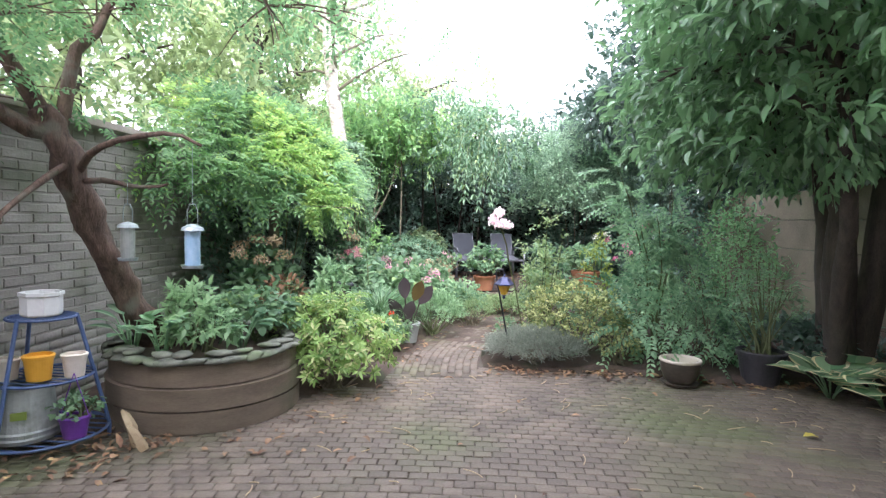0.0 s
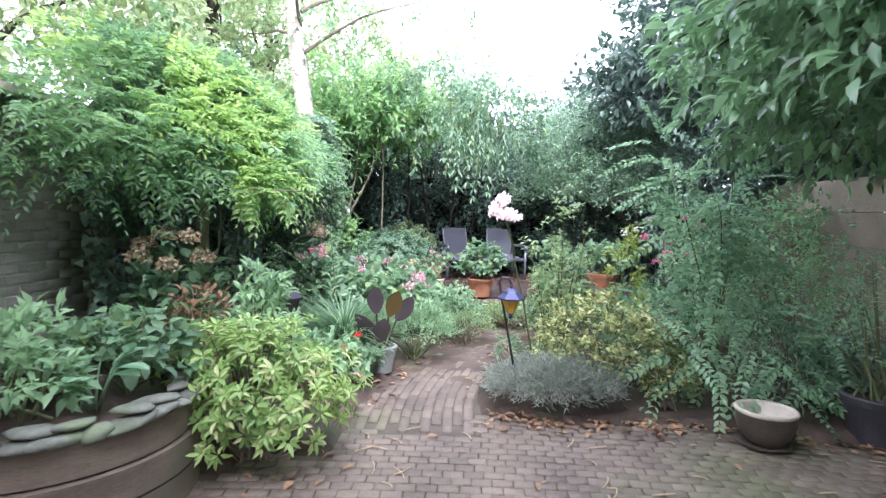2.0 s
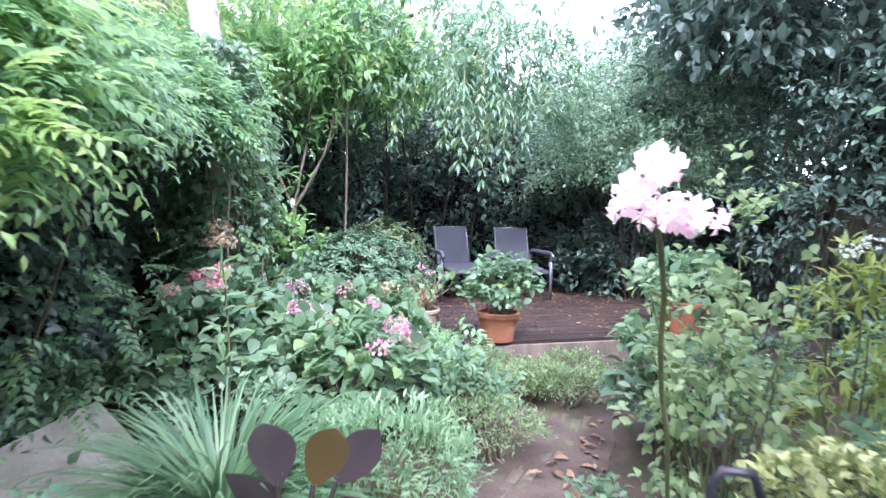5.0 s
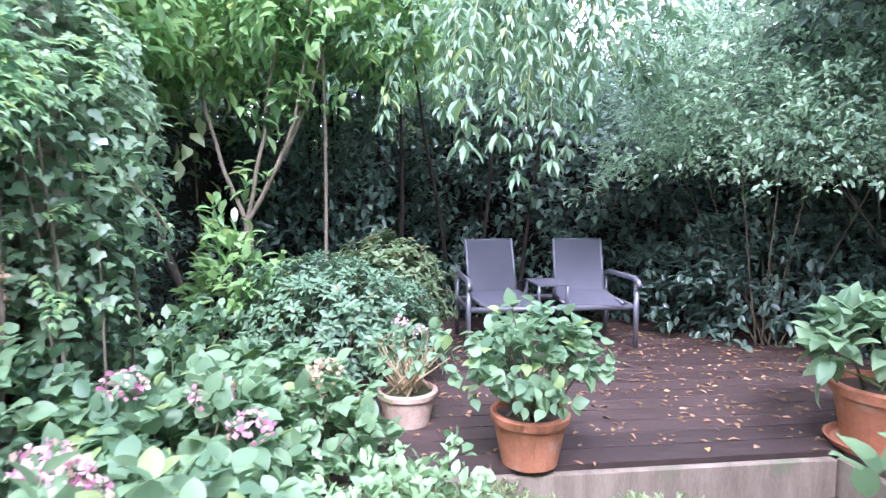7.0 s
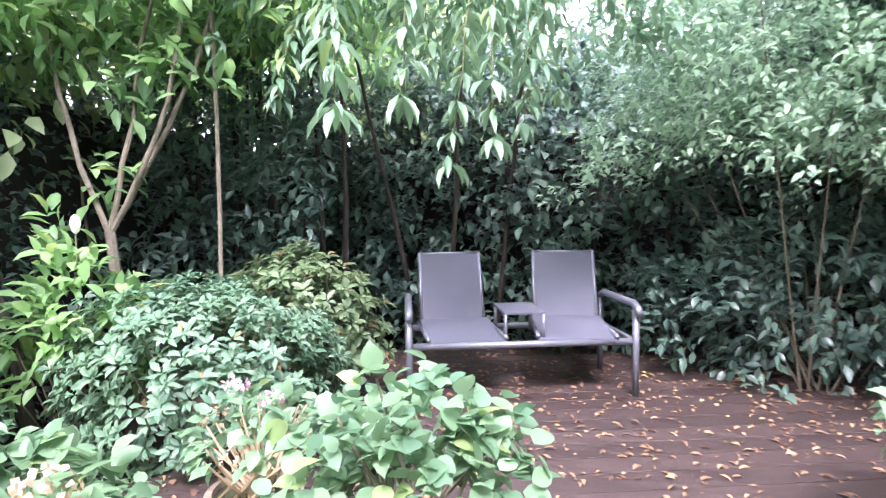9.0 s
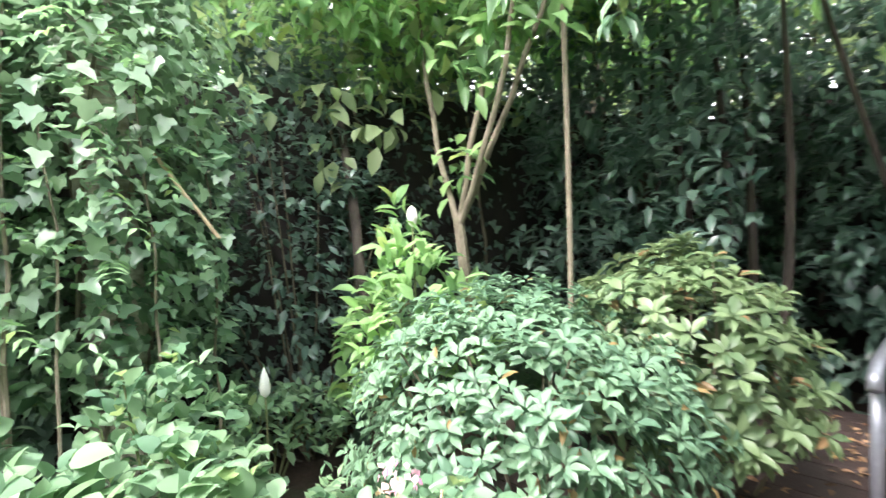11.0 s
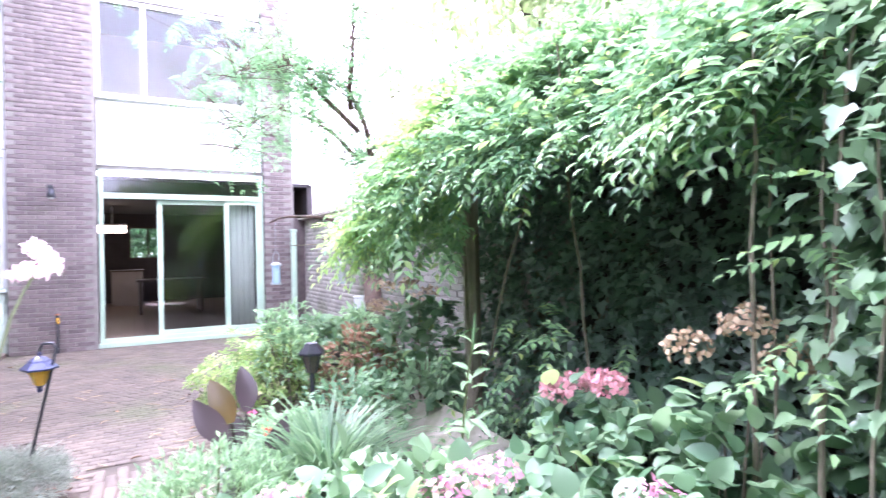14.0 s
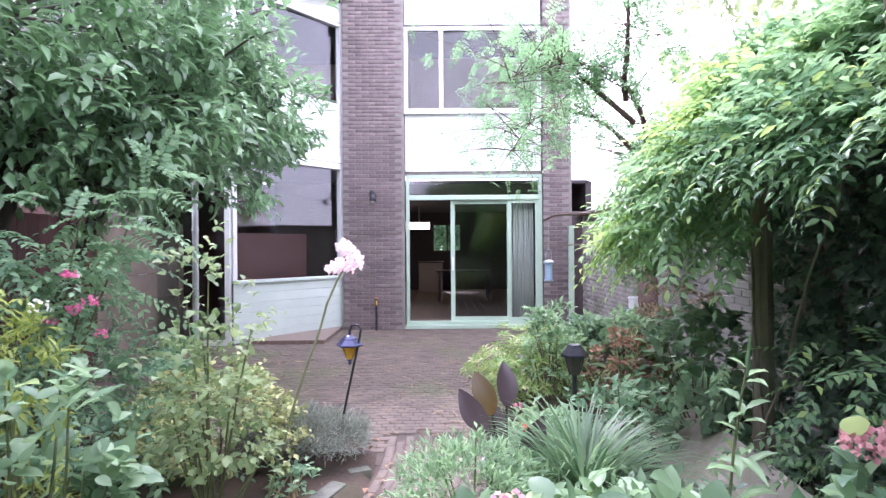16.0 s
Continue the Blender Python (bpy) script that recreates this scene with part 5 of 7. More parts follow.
bush("trailing_plant", "small green trailing plant in the purple pot", (-1.44, 3.66, 0.185), (0.12, 0.12, 0.05), 26, 6, 0.035, 0.026, "hydleaf", OVAL, 0.03, category="pot plant", n_stems=6, stem="greenstem")
pot("yellow_pot", "bright yellow ceramic pot on the stand", (-1.62, 3.64, 0.384), 0.072, 0.135, "yellow", 0.008, False, 0.78)
pot("cream_pot", "cream ceramic pot with faint markings", (-1.49, 3.73, 0.384), 0.062, 0.125, "ivory", 0.008, False, 0.75)
pot("cream_pot", "grey-beige ceramic pot on the stand", (-1.79, 3.62, 0.384), 0.07, 0.11, "cream", 0.008, False, 0.75)
wp = thing("white_planter", "white faceted ceramic planter on the top tier", "flower pot", (-1.68, 3.74, 0.709))
part("body", lathe(bmesh.new(), [(0.001, 0), (0.09, 0), (0.098, 0.01), (0.098, 0.105), (0.106, 0.11), (0.106, 0.128), (0.094, 0.128), (0.09, 0.03), (0.001, 0.03)], 8), "white", wp)
log = thing("driftwood", "short split piece of pale driftwood leaning on the floor", "wood")
part("wood", tube(bmesh.new(), bend((-1.15, 3.74, 0.0), (-1.25, 3.77, 0.19), (0.015, 0, 0.01), 6, 0.012), [0.026, 0.03, 0.027, 0.029, 0.024, 0.02, 0.008], 5, 0.5), "straw", log)
part("wood", tube(bmesh.new(), bend((-1.08, 3.70, 0.0), (-1.19, 3.72, 0.13), (0.01, 0, 0.012), 6, 0.012), [0.022, 0.028, 0.026, 0.024, 0.024, 0.016, 0.006], 5, 0.5), "straw", log)

# ---- bird feeders ----
def feeder(label, at, mat, hang):
    t = thing("bird_feeder", label, "bird feeder", at)
    part("tube", lathe(bmesh.new(), [(0.001, -0.19), (0.038, -0.19), (0.038, 0.0), (0.001, 0.0)], 18), mat, t, smooth=False)
    part("cap", lathe(bmesh.new(), [(0.058, -0.012), (0.05, 0.006), (0.02, 0.02), (0.001, 0.024)], 18), "feedermetal", t)
    part("tray", lathe(bmesh.new(), [(0.001, -0.205), (0.05, -0.205), (0.056, -0.188), (0.05, -0.19), (0.001, -0.195)], 18), "feedermetal", t)
    part("loop", tube(bmesh.new(), [(-0.028, 0, 0.01), (-0.028, 0, 0.09), (-0.015, 0, 0.125), (0.015, 0, 0.125), (0.028, 0, 0.09), (0.028, 0, 0.01)], [0.0025] * 6, 5), "feedermetal", t)
    part("wire", tube(bmesh.new(), [(0, 0, 0.125), (0, 0, hang)], [0.0015, 0.0015], 4), "feedermetal", t)
    return t


feeder("blue and white bird feeder tube hanging from the tree", (-0.79, 3.66, 1.20), "skyblue", 0.42)
feeder("grey mesh bird feeder tube hanging near the wall", (-1.36, 4.0, 1.2), "zinc", 0.30)

# ---- lantern on a crook, black solar lamp ----
lan = thing("garden_lantern", "black shepherd's crook with a small amber lantern", "lantern")
part("crook", tube(bmesh.new(), [(1.00, 5.86, 0.0), (0.845, 5.78, 0.76), (0.835, 5.77, 0.82), (0.85, 5.765, 0.85), (0.895, 5.76, 0.85), (0.91, 5.76, 0.81)], [0.008] * 6, 7), "blackmetal", lan, smooth=True)
LP = (0.91, 5.76, 0.63)
part("glass", lathe(bmesh.new(), [(0.001, 0.0), (0.022, 0.0), (0.058, 0.085), (0.06, 0.09)], 6, LP), "amber", lan, "amber lantern glass")
part("roof", lathe(bmesh.new(), [(0.085, 0.085), (0.088, 0.095), (0.055, 0.125), (0.05, 0.135), (0.03, 0.15), (0.001, 0.16)], 6, LP), "navy", lan, "dark blue lantern roof")
part("finial", lathe(bmesh.new(), [(0.001, 0.155), (0.012, 0.165), (0.008, 0.18), (0.001, 0.19)], 8, LP), "navy", lan)
part("base", lathe(bmesh.new(), [(0.001, -0.04), (0.014, -0.03), (0.012, -0.012), (0.028, 0.0), (0.001, 0.004)], 8, LP), "navy", lan)
blk = thing("solar_lamp", "black garden solar lamp on a post", "lamp")
part("post", tube(bmesh.new(), [(-0.53, 5.86, 0.0), (-0.53, 5.86, 0.56)], [0.018, 0.015], 10), "blackmetal", blk)
part("cage", lathe(bmesh.new(), [(0.03, 0.54), (0.06, 0.66), (0.058, 0.66), (0.028, 0.545)], 6, (-0.53, 5.86, 0)), "glaze", blk)
part("roof", lathe(bmesh.new(), [(0.085, 0.655), (0.085, 0.67), (0.05, 0.715), (0.04, 0.73), (0.001, 0.735)], 6, (-0.53, 5.86, 0)), "blackmetal", blk)
for k in range(6):
    a = math.pi / 3 * k
    part("bar", tube(bmesh.new(), [(-0.53 + 0.031 * math.cos(a), 5.86 + 0.031 * math.sin(a), 0.54), (-0.53 + 0.062 * math.cos(a), 5.86 + 0.062 * math.sin(a), 0.66)], [0.004, 0.004], 5), "blackmetal", blk)

# ---- left bed: kerb slab, pergola, birch ----
kerb = thing("slab_edge", "leaning mossy concrete slab edging the bed", "kerb")
part("slab", box_bm((0, 0, 0), (0.05, 1.6, 0.40), Matrix.Translation((-1.12, 6.5, 0.17)) @ Euler((radians(3), radians(-46), radians(-9))).to_matrix().to_4x4(), 0.008), "slab", kerb)
pergola = thing("pergola", "old grey timber pergola overgrown with wisteria", "pergola")
for (x, y, h) in ((-1.41, 6.42, 1.94), (-1.95, 6.42, 1.94), (-1.95, 8.4, 1.94)):
    part("post", tube(bmesh.new(), [(x, y, -0.02), (x + 0.01, y, h)], [0.055, 0.05], 9, 0.1), "oldwood", pergola)
for x in (-1.40, -1.95):
    part("beam", tube(bmesh.new(), [(x, 6.38, 1.97), (x, 8.5, 1.97)], [0.045, 0.045], 8), "oldwood", pergola)
for i in range(6):
    part("rafter", tube(bmesh.new(), [(-2.04, 6.5 + i * 0.38, 2.04), (-1.34, 6.5 + i * 0.38, 2.04)], [0.03, 0.03], 7), "oldwood", pergola)

wist = thing("wisteria", "dense wisteria with feathered green leaves over the pergola", "climber")
wb = bmesh.new()
for p, q, sag in (((-1.45, 6.42, 0), (-1.3, 6.5, 2.2), (0.06, 0.04, 0)), ((-1.36, 6.40, 0), (-1.35, 7.4, 2.2), (0.05, 0.0, 0)), ((-1.7, 7.2, 0.0), (-1.2, 7.5, 2.2), (0.1, 0.1, 0)), ((-1.1, 8.4, 0.0), (-1.05, 8.5, 2.0), (0.03, 0.02, 0)), ((-1.0, 8.65, 0.0), (-1.15, 8.7, 2.0), (0.06, 0, 0))):
    tube(wb, bend(p, q, sag, 9, 0.03), [0.010 - 0.0006 * i for i in range(10)], 6)
part("vine", wb, "twig", wist)
# canopy: a domed roof of feathered leaves, thick and hanging along its open edges
n = 6600
sx = rng.random(n) ** 0.62
y0 = 5.95 - 0.85 * np.clip((0.80 - sx) / 0.7, 0, 1)
y = y0 + (8.55 - y0) * rng.random(n)
outer = -0.72 - 0.36 * np.clip((y - 6.6) / 1.1, 0, 1) + 0.16 * lump(np.c_[0 * y, y, 0 * y], 1.6, 2)
x = -2.25 + (outer + 2.25) * sx
front = np.clip((y0 + 0.75 - y) / 0.75, 0, 1)
bumps = 0.19 * lump(np.c_[x, y, 0 * x], 1.3) + 0.12 * lump(np.c_[x, y, 0 * x], 3.4)
top = 2.40 - 0.66 * sx ** 2.6 - 0.55 * front ** 1.3 + bumps
skirt = np.maximum(np.clip((sx - 0.72) / 0.28, 0, 1), front)
drop = rng.random(n) ** 1.6
z = top - drop * (0.14 + 0.55 * skirt)
floor_z = 1.34 + 0.38 * np.clip((y - 6.4) / 0.8, 0, 1) + 0.17 * lump(np.c_[x, y, 0 * x], 2.3, 5)
keep = (z > floor_z) & (lump(np.c_[x, y, z], 4.2, 8) > -0.22)
# leaves near the top on the house side get the sunlit colour
paler = (drop < 0.45) & (lump(np.c_[x, y, z], 1.9, 11) > 0.05) & (y < y0 + 0.9)
for mask, mat in ((keep & ~paler, "wisteria"), (keep & paler, "wisterialit")):
    P = np.c_[x, y, z][mask]
    O = np.c_[0.15 + 0.9 * sx, -0.9 * front - 0.05, 0.30 - 0.55 * skirt][mask]
    D = O + rand_dirs(len(P)) * 0.85
    U = np.array([0.2, -0.1, 1.0]) + rand_dirs(len(P)) * 0.42
    LP_, LD, LU, LL, LW = pinnate(P, D, U, rng.uniform(0.20, 0.34, len(P)), 6, 0.064, 0.024, 0.3)
    V, F = leaves(OVAL, LP_, LD, LU, LL, LW)
    array_part("foliage", V, F, mat, wist)
# hanging sprays at the open edge
n = 60
P = np.c_[rng.uniform(-1.25, -0.75, n), rng.uniform(6.0, 6.9, n), rng.uniform(1.30, 1.75, n)]
LP_, LD, LU, LL, LW = pinnate(P, rand_dirs(n) * 0.5 + np.array([0.5, -0.1, -0.3]), np.array([0.2, 0, 1.0]) + rand_dirs(n) * 0.2, rng.uniform(0.2, 0.32, n), 5, 0.08, 0.034, 0.35)
V, F = leaves(SLIM, LP_, LD, LU, LL, LW)
array_part("foliage", V, F, "wisteria", wist)
n = 44
P = np.c_[rng.uniform(-1.45, -1.05, n), rng.uniform(6.7, 7.7, n), rng.uniform(0.35, 1.0, n)]
Q = rng.uniform(-0.9, 1.9, 60)
P = np.concatenate([P, np.c_[-1.34 + 0.36 * np.cos(Q), 8.94 + 0.30 * np.sin(Q) - 0.12, rng.uniform(0.95, 2.25, 60)]])
n = len(P)
LP_, LD, LU, LL, LW = pinnate(P, rand_dirs(n) * 0.6 + np.array([0.7, -0.1, -0.05]), np.array([0.1, 0, 1.0]) + rand_dirs(n) * 0.15, rng.uniform(0.20, 0.32, n), 6, 0.055, 0.024, 0.3)
V, F = leaves(SLIM, LP_, LD, LU, LL, LW)
array_part("foliage", V, F, "wisteria", wist)
part("runner", tube(bmesh.new(), bend((-1.15, 6.0, 1.45), (-0.45, 5.75, 1.35), (0, 0, -0.03), 8, 0.04), [0.004] * 9, 5), "twig", wist, "bare pale runner")
part("runner", tube(bmesh.new(), bend((-1.1, 9.1, 1.5), (-0.98, 9.28, 1.2), (0.02, 0, 0.0), 6, 0.01), [0.007] * 7, 6), "straw", wist, "cut pale shoot")


def ivy_mass(name, label, P, N, L, mat, parent=None, lean=0.0):
    """Ivy leaves lying like scales on a surface, tips down."""
    t = parent or thing(name, label, "ivy")
    D = np.array([0, 0, -0.75]) + N * 0.5 + rand_dirs(len(P)) * 1.0
    U = N * 0.8 + rand_dirs(len(P)) * 0.6 + np.array([0, 0, 0.75 + lean])
    s = rng.uniform(0.5, 1.35, len(P))
    V, F = leaves(IVY, P, D, U, L * s, L * s)
    array_part("foliage", V, F, mat, t)
    return t


birch = thing("birch", "white-barked birch with ivy climbing its trunk", "birch tree")
bt = [(-1.33, 8.95, -0.03), (-1.31, 8.95, 0.6), (-1.33, 8.94, 1.4), (-1.38, 8.93, 2.4), (-1.50, 8.95, 3.2), (-1.68, 9.0, 5.0), (-1.8, 9.1, 7.0)]
part("trunk", tube(bmesh.new(), bt, [0.13, 0.115, 0.105, 0.10, 0.095, 0.08, 0.04], 14, 0.25), "birch", birch, smooth=True)
bl = bmesh.new()
ends = []
for i in range(22):
    a, h = i * 2.4, 3.1 + i * 0.17
    s = Vector((-1.45, 8.95, h))
    e = s + Vector((math.cos(a) * rng.uniform(0.7, 1.7), math.sin(a) * rng.uniform(0.7, 1.6), rng.uniform(0.1, 0.7)))
    tube(bl, bend(s, e, (0, 0, 0.12), 6, 0.06), [0.025 - 0.0035 * k for k in range(7)], 6)
    ends += [s.lerp(e, u) for u in (0.5, 0.75, 1.0)]
part("branchwork", bl, "twig", birch, kind="stuff")
part("limb", tube(bmesh.new(), bend((-1.62, 8.98, 4.15), (-0.45, 8.8, 4.42), (0, 0, 0.06), 8, 0.06), [0.04 - 0.003 * k for k in range(9)], 8), "birch", birch, "bare pale limb")
C = np.repeat(np.array([tuple(e) for e in ends]), 6, 0) + rng.normal(size=(len(ends) * 6, 3)) * np.array([0.25, 0.25, 0.22])
foliage("crown", SLIM, tufts(C, rand_dirs(len(C)), 9, 0.13, 0.7), 0.06, 0.042, "fineleaf", birch)
ivyb = thing("ivy", "glossy ivy wrapped thickly round the birch trunk", "ivy")
for k in range(5):
    a = k * 1.3
    part("vine", tube(bmesh.new(), [(-1.33 + 0.125 * math.cos(a + 0.4 * j), 8.95 + 0.125 * math.sin(a + 0.4 * j), 0.32 * j) for j in range(8)], [0.012 - 0.001 * j for j in range(8)], 6), "twig", ivyb)
n = 5000
a, h = rng.random(n) * 2 * math.pi, 0.62 + 1.75 * rng.random(n) ** 0.8
rr = 0.13 + rng.random(n) ** 0.7 * (0.06 + 0.30 * np.sin(np.clip((h - 0.3) / 2.3, 0, 1) * math.pi)) * (1 + 0.5 * lump(np.c_[np.cos(a), np.sin(a), h * 1.3], 1.7, 3))
N = np.c_[np.cos(a), np.sin(a), 0 * a]
ivy_mass("ivy", "", np.c_[-1.34 + rr * np.cos(a), 8.94 + rr * np.sin(a), h], N, 0.056, "ivylight", ivyb, lean=0.7)
for (px, py, z0, z1) in ((-1.02, 8.62, 0.15, 1.55), (-0.92, 8.78, 0.2, 1.35), (-1.1, 8.45, 0.1, 1.6), (-1.2, 9.25, 0.3, 1.5), (-0.98, 9.05, 0.25, 1.5)):
    part("vine", tube(bmesh.new(), bend((px, py, z0 - 0.15), (px - 0.12, py, z1 + 0.3), (0.04, 0.03, 0), 8, 0.03), [0.007 - 0.0004 * j for j in range(9)], 5), "twig", ivyb, "bare hanging stem")

n = 8200
y, z = 5.75 + 2.95 * rng.random(n) ** 0.9, 2.2 * rng.random(n) ** 0.8
deep = 0.10 + 0.22 * (0.5 + 0.5 * lump(np.c_[0 * y, y, z], 1.3)) + 0.06 * rng.random(n)
ivyw = thing("ivy", "dark glossy ivy covering the side fence", "ivy")
for k in range(9):
    yv = 5.8 + 0.34 * k
    part("vine", tube(bmesh.new(), bend((-2.0, yv, 0), (-1.98, yv + rng.normal() * 0.3, 1.9), (0.03, 0.1, 0), 7, 0.04), [0.014 - 0.001 * j for j in range(8)], 6), "twig", ivyw)
ivy_mass("ivy", "dark glossy ivy covering the side fence", np.c_[-2.04 + deep, y, z], np.tile([1.0, 0, 0], (n, 1)), 0.062, "ivy", ivyw)
# shaded copy of the fence ivy: darker leaves stand in for blocked light
n = 3000
y, z = 12.7 - 3.3 * rng.random(n) ** 1.3, 2.45 * rng.random(n) ** 0.8
deep = 0.06 + 0.5 * np.clip(0.2 + lump(np.c_[0 * y, y, z], 1.7), 0, 1) + 0.06 * rng.random(n)
ivyd = thing("ivy", "ivy on the fence, leaves coloured dark to stand for shade", "ivy")
for k in range(6):
    yv = 10.0 + 0.45 * k
    part("vine", tube(bmesh.new(), bend((-2.0, yv, 0), (-1.98, yv + rng.normal() * 0.3, 1.9), (0.03, 0.1, 0), 7, 0.04), [0.014 - 0.001 * j for j in range(8)], 6), "twig", ivyd)
ivy_mass("ivy", "", np.c_[-2.04 + deep, y, z], np.tile([1.0, 0, 0], (n, 1)), 0.047, "darktree", ivyd)

# ---- old leaning tree by the wall ----
plum = thing("leaning_tree", "old leaning garden tree with flaking brown bark", "tree")
part("trunk", tube(bmesh.new(), *dense([(-1.50, 4.62, 0.0), (-1.52, 4.48, 0.45), (-1.57, 4.32, 0.75), (-1.65, 4.10, 1.20), (-1.70, 3.95, 1.62), (-1.78, 3.88, 1.85)], [0.115, 0.095, 0.085, 0.078, 0.08, 0.062], 9), 26, 0.5), "bark", plum, smooth=True)
limbs = [((-1.74, 3.9, 1.72), (-2.25, 3.3, 2.15), (0, 0, -0.05), 0.055), ((-1.76, 3.9, 1.78), (-1.9, 3.2, 2.5), (0, 0, 0.1), 0.05), ((-1.72, 3.92, 1.7), (-1.35, 4.3, 2.9), (-0.1, 0, 0.05), 0.045),
         ((-1.66, 4.0, 1.5), (-0.75, 3.66, 1.62), (0.05, -0.1, 0.12), 0.024), ((-1.66, 4.0, 1.45), (-1.15, 4.05, 1.42), (0.1, 0, -0.03), 0.018), ((-1.68, 3.95, 1.55), (-1.62, 3.4, 1.20), (0, -0.15, -0.05), 0.022),
         ((-1.5, 4.2, 2.5), (-0.6, 4.2, 3.2), (0, 0, 0.05), 0.028), ((-1.4, 4.25, 2.7), (-1.2, 4.9, 3.5), (0, 0, 0.05), 0.03), ((-1.85, 3.5, 2.3), (-1.0, 3.2, 2.9), (0, 0, 0.1), 0.03), ((-1.2, 4.3, 2.95), (-0.3, 4.6, 2.75), (0, 0, 0.12), 0.016), ((-1.0, 3.3, 2.8), (-0.4, 3.7, 2.35), (0, 0, 0.1), 0.013)]
ends = []
for p, q, sag, r in limbs:
    pts = bend(p, q, sag, 8, 0.05)
    part("limb", tube(bmesh.new(), pts, [r * (1 - 0.085 * i) for i in range(9)], 8, 0.2), "bark", plum, smooth=True)
    if q[2] > 2.0:
        ends += pts[4:]
tw = bmesh.new()
C = []
for e in ends:
    for k in range(7):
        f = e + Vector((rng.normal() * 0.38, rng.normal() * 0.36, rng.normal() * 0.2 + 0.05))
        tube(tw, bend(e, f, (0, 0, 0.03), 3, 0.02), [0.006, 0.005, 0.004, 0.002], 4, cap=False)
        C += [tuple(e.lerp(f, u)) for u in (0.55, 0.8, 1.0)]
part("branchwork", tw, "bark", plum, kind="stuff")
C = np.array(C) + rng.normal(size=(len(C), 3)) * 0.06
P, D, U = tufts(C, rand_dirs(len(C)) * [1, 1, 0.3], 2, 0.06, 0.1)
LP_, LD, LU, LL, LW = pinnate(P, D, U, rng.uniform(0.13, 0.22, len(P)), 5, 0.05, 0.02, 0.15)
V, F = leaves(SLIM, LP_, LD, LU, LL, LW)
array_part("crown", V, F, "fineleaf", plum)

# ---- big evergreen tree on the other side ----
big = thing("evergreen_tree", "large dark multi-stemmed evergreen tree with glossy leaves", "tree")
forks = [((3.55, 5.5, 0), (3.45, 5.45, 1.7), 0.13), ((3.7, 5.55, 0), (3.95, 5.6, 1.9), 0.12), ((3.62, 5.7, 0), (3.6, 6.0, 1.9), 0.10), ((3.45, 5.4, 0.0), (3.05, 4.7, 1.9), 0.07)]
ends = []
for p, q, r in forks:
    part("trunk", tube(bmesh.new(), bend(p, q, (0.05, 0, 0), 6, 0.04), [r * (1 - 0.05 * i) for i in range(7)], 12, 0.3), "darkbark", big, smooth=True)
    for k in range(7):
        a = rng.random() * 6.28
        e = Vector(q) + Vector((math.cos(a) * rng.uniform(0.5, 1.5), math.sin(a) * rng.uniform(0.5, 1.5), rng.uniform(0.0, 2.0)))
        pts = bend(q, e, (0, 0, 0.15), 6, 0.06)
        part("limb", tube(bmesh.new(), pts, [r * 0.45 * (1 - 0.13 * i) for i in range(7)], 7), "darkbark", big, smooth=True)
        ends += pts[3:]
Cs, Os = [], []
for c, r, n in (((3.6, 5.4, 3.2), (1.75, 1.9, 1.5), 760), ((2.7, 4.6, 2.35), (1.05, 1.1, 0.75), 300), ((3.2, 3.5, 2.7), (1.2, 1.0, 0.9), 220), ((4.4, 4.6, 2.3), (1.0, 1.4, 0.8), 300), ((3.6, 6.6, 2.5), (1.1, 0.9, 0.9), 340), ((3.4, 4.6, 4.4), (1.6, 1.6, 1.0), 420), ((2.95, 5.7, 2.15), (0.95, 0.8, 0.62), 260), ((2.3, 3.9, 2.7), (0.8, 0.8, 0.7), 220), ((4.2, 6.6, 2.2), (0.8, 1.0, 0.7), 220)):
    C, O = dome(n, c, r, -0.75, 0.3, 0.5, c[0] + c[1])
    Cs.append(C)
    Os.append(O)
sp = bmesh.new()
for c, r_ in (((3.6, 5.4, 3.0), 1.9), ((2.8, 4.6, 2.4), 1.2), ((3.1, 3.6, 2.7), 1.25)):
    for k in range(24):
        d = rand_dirs(1)[0] * np.array([1, 1, 0.75]) + np.array([-0.1, 0, 0.05])
        tip = np.array(c) + d * r_ * rng.uniform(0.9, 1.3)
        tube(sp, bend(c, tip, (0, 0, 0.12), 5, 0.04), [0.02, 0.017, 0.014, 0.011, 0.008, 0.004], 5, cap=False)
        u = rng.uniform(0.5, 1.0, (11, 1))
        Cs.append(np.array(c) * (1 - u) + tip * u + np.array([0, 0, 0.1]) + rng.normal(size=(11, 3)) * 0.06)
        Os.append(np.tile(d, (11, 1)))
part("branchwork", sp, "darkbark", big, kind="stuff")
C, O = np.concatenate(Cs), np.concatenate(Os)
foliage("crown", OVAL, tufts(C, O * [1, 1, 0.4], 9, 0.12, 0.5), 0.115, 0.047, "bigtree", big)

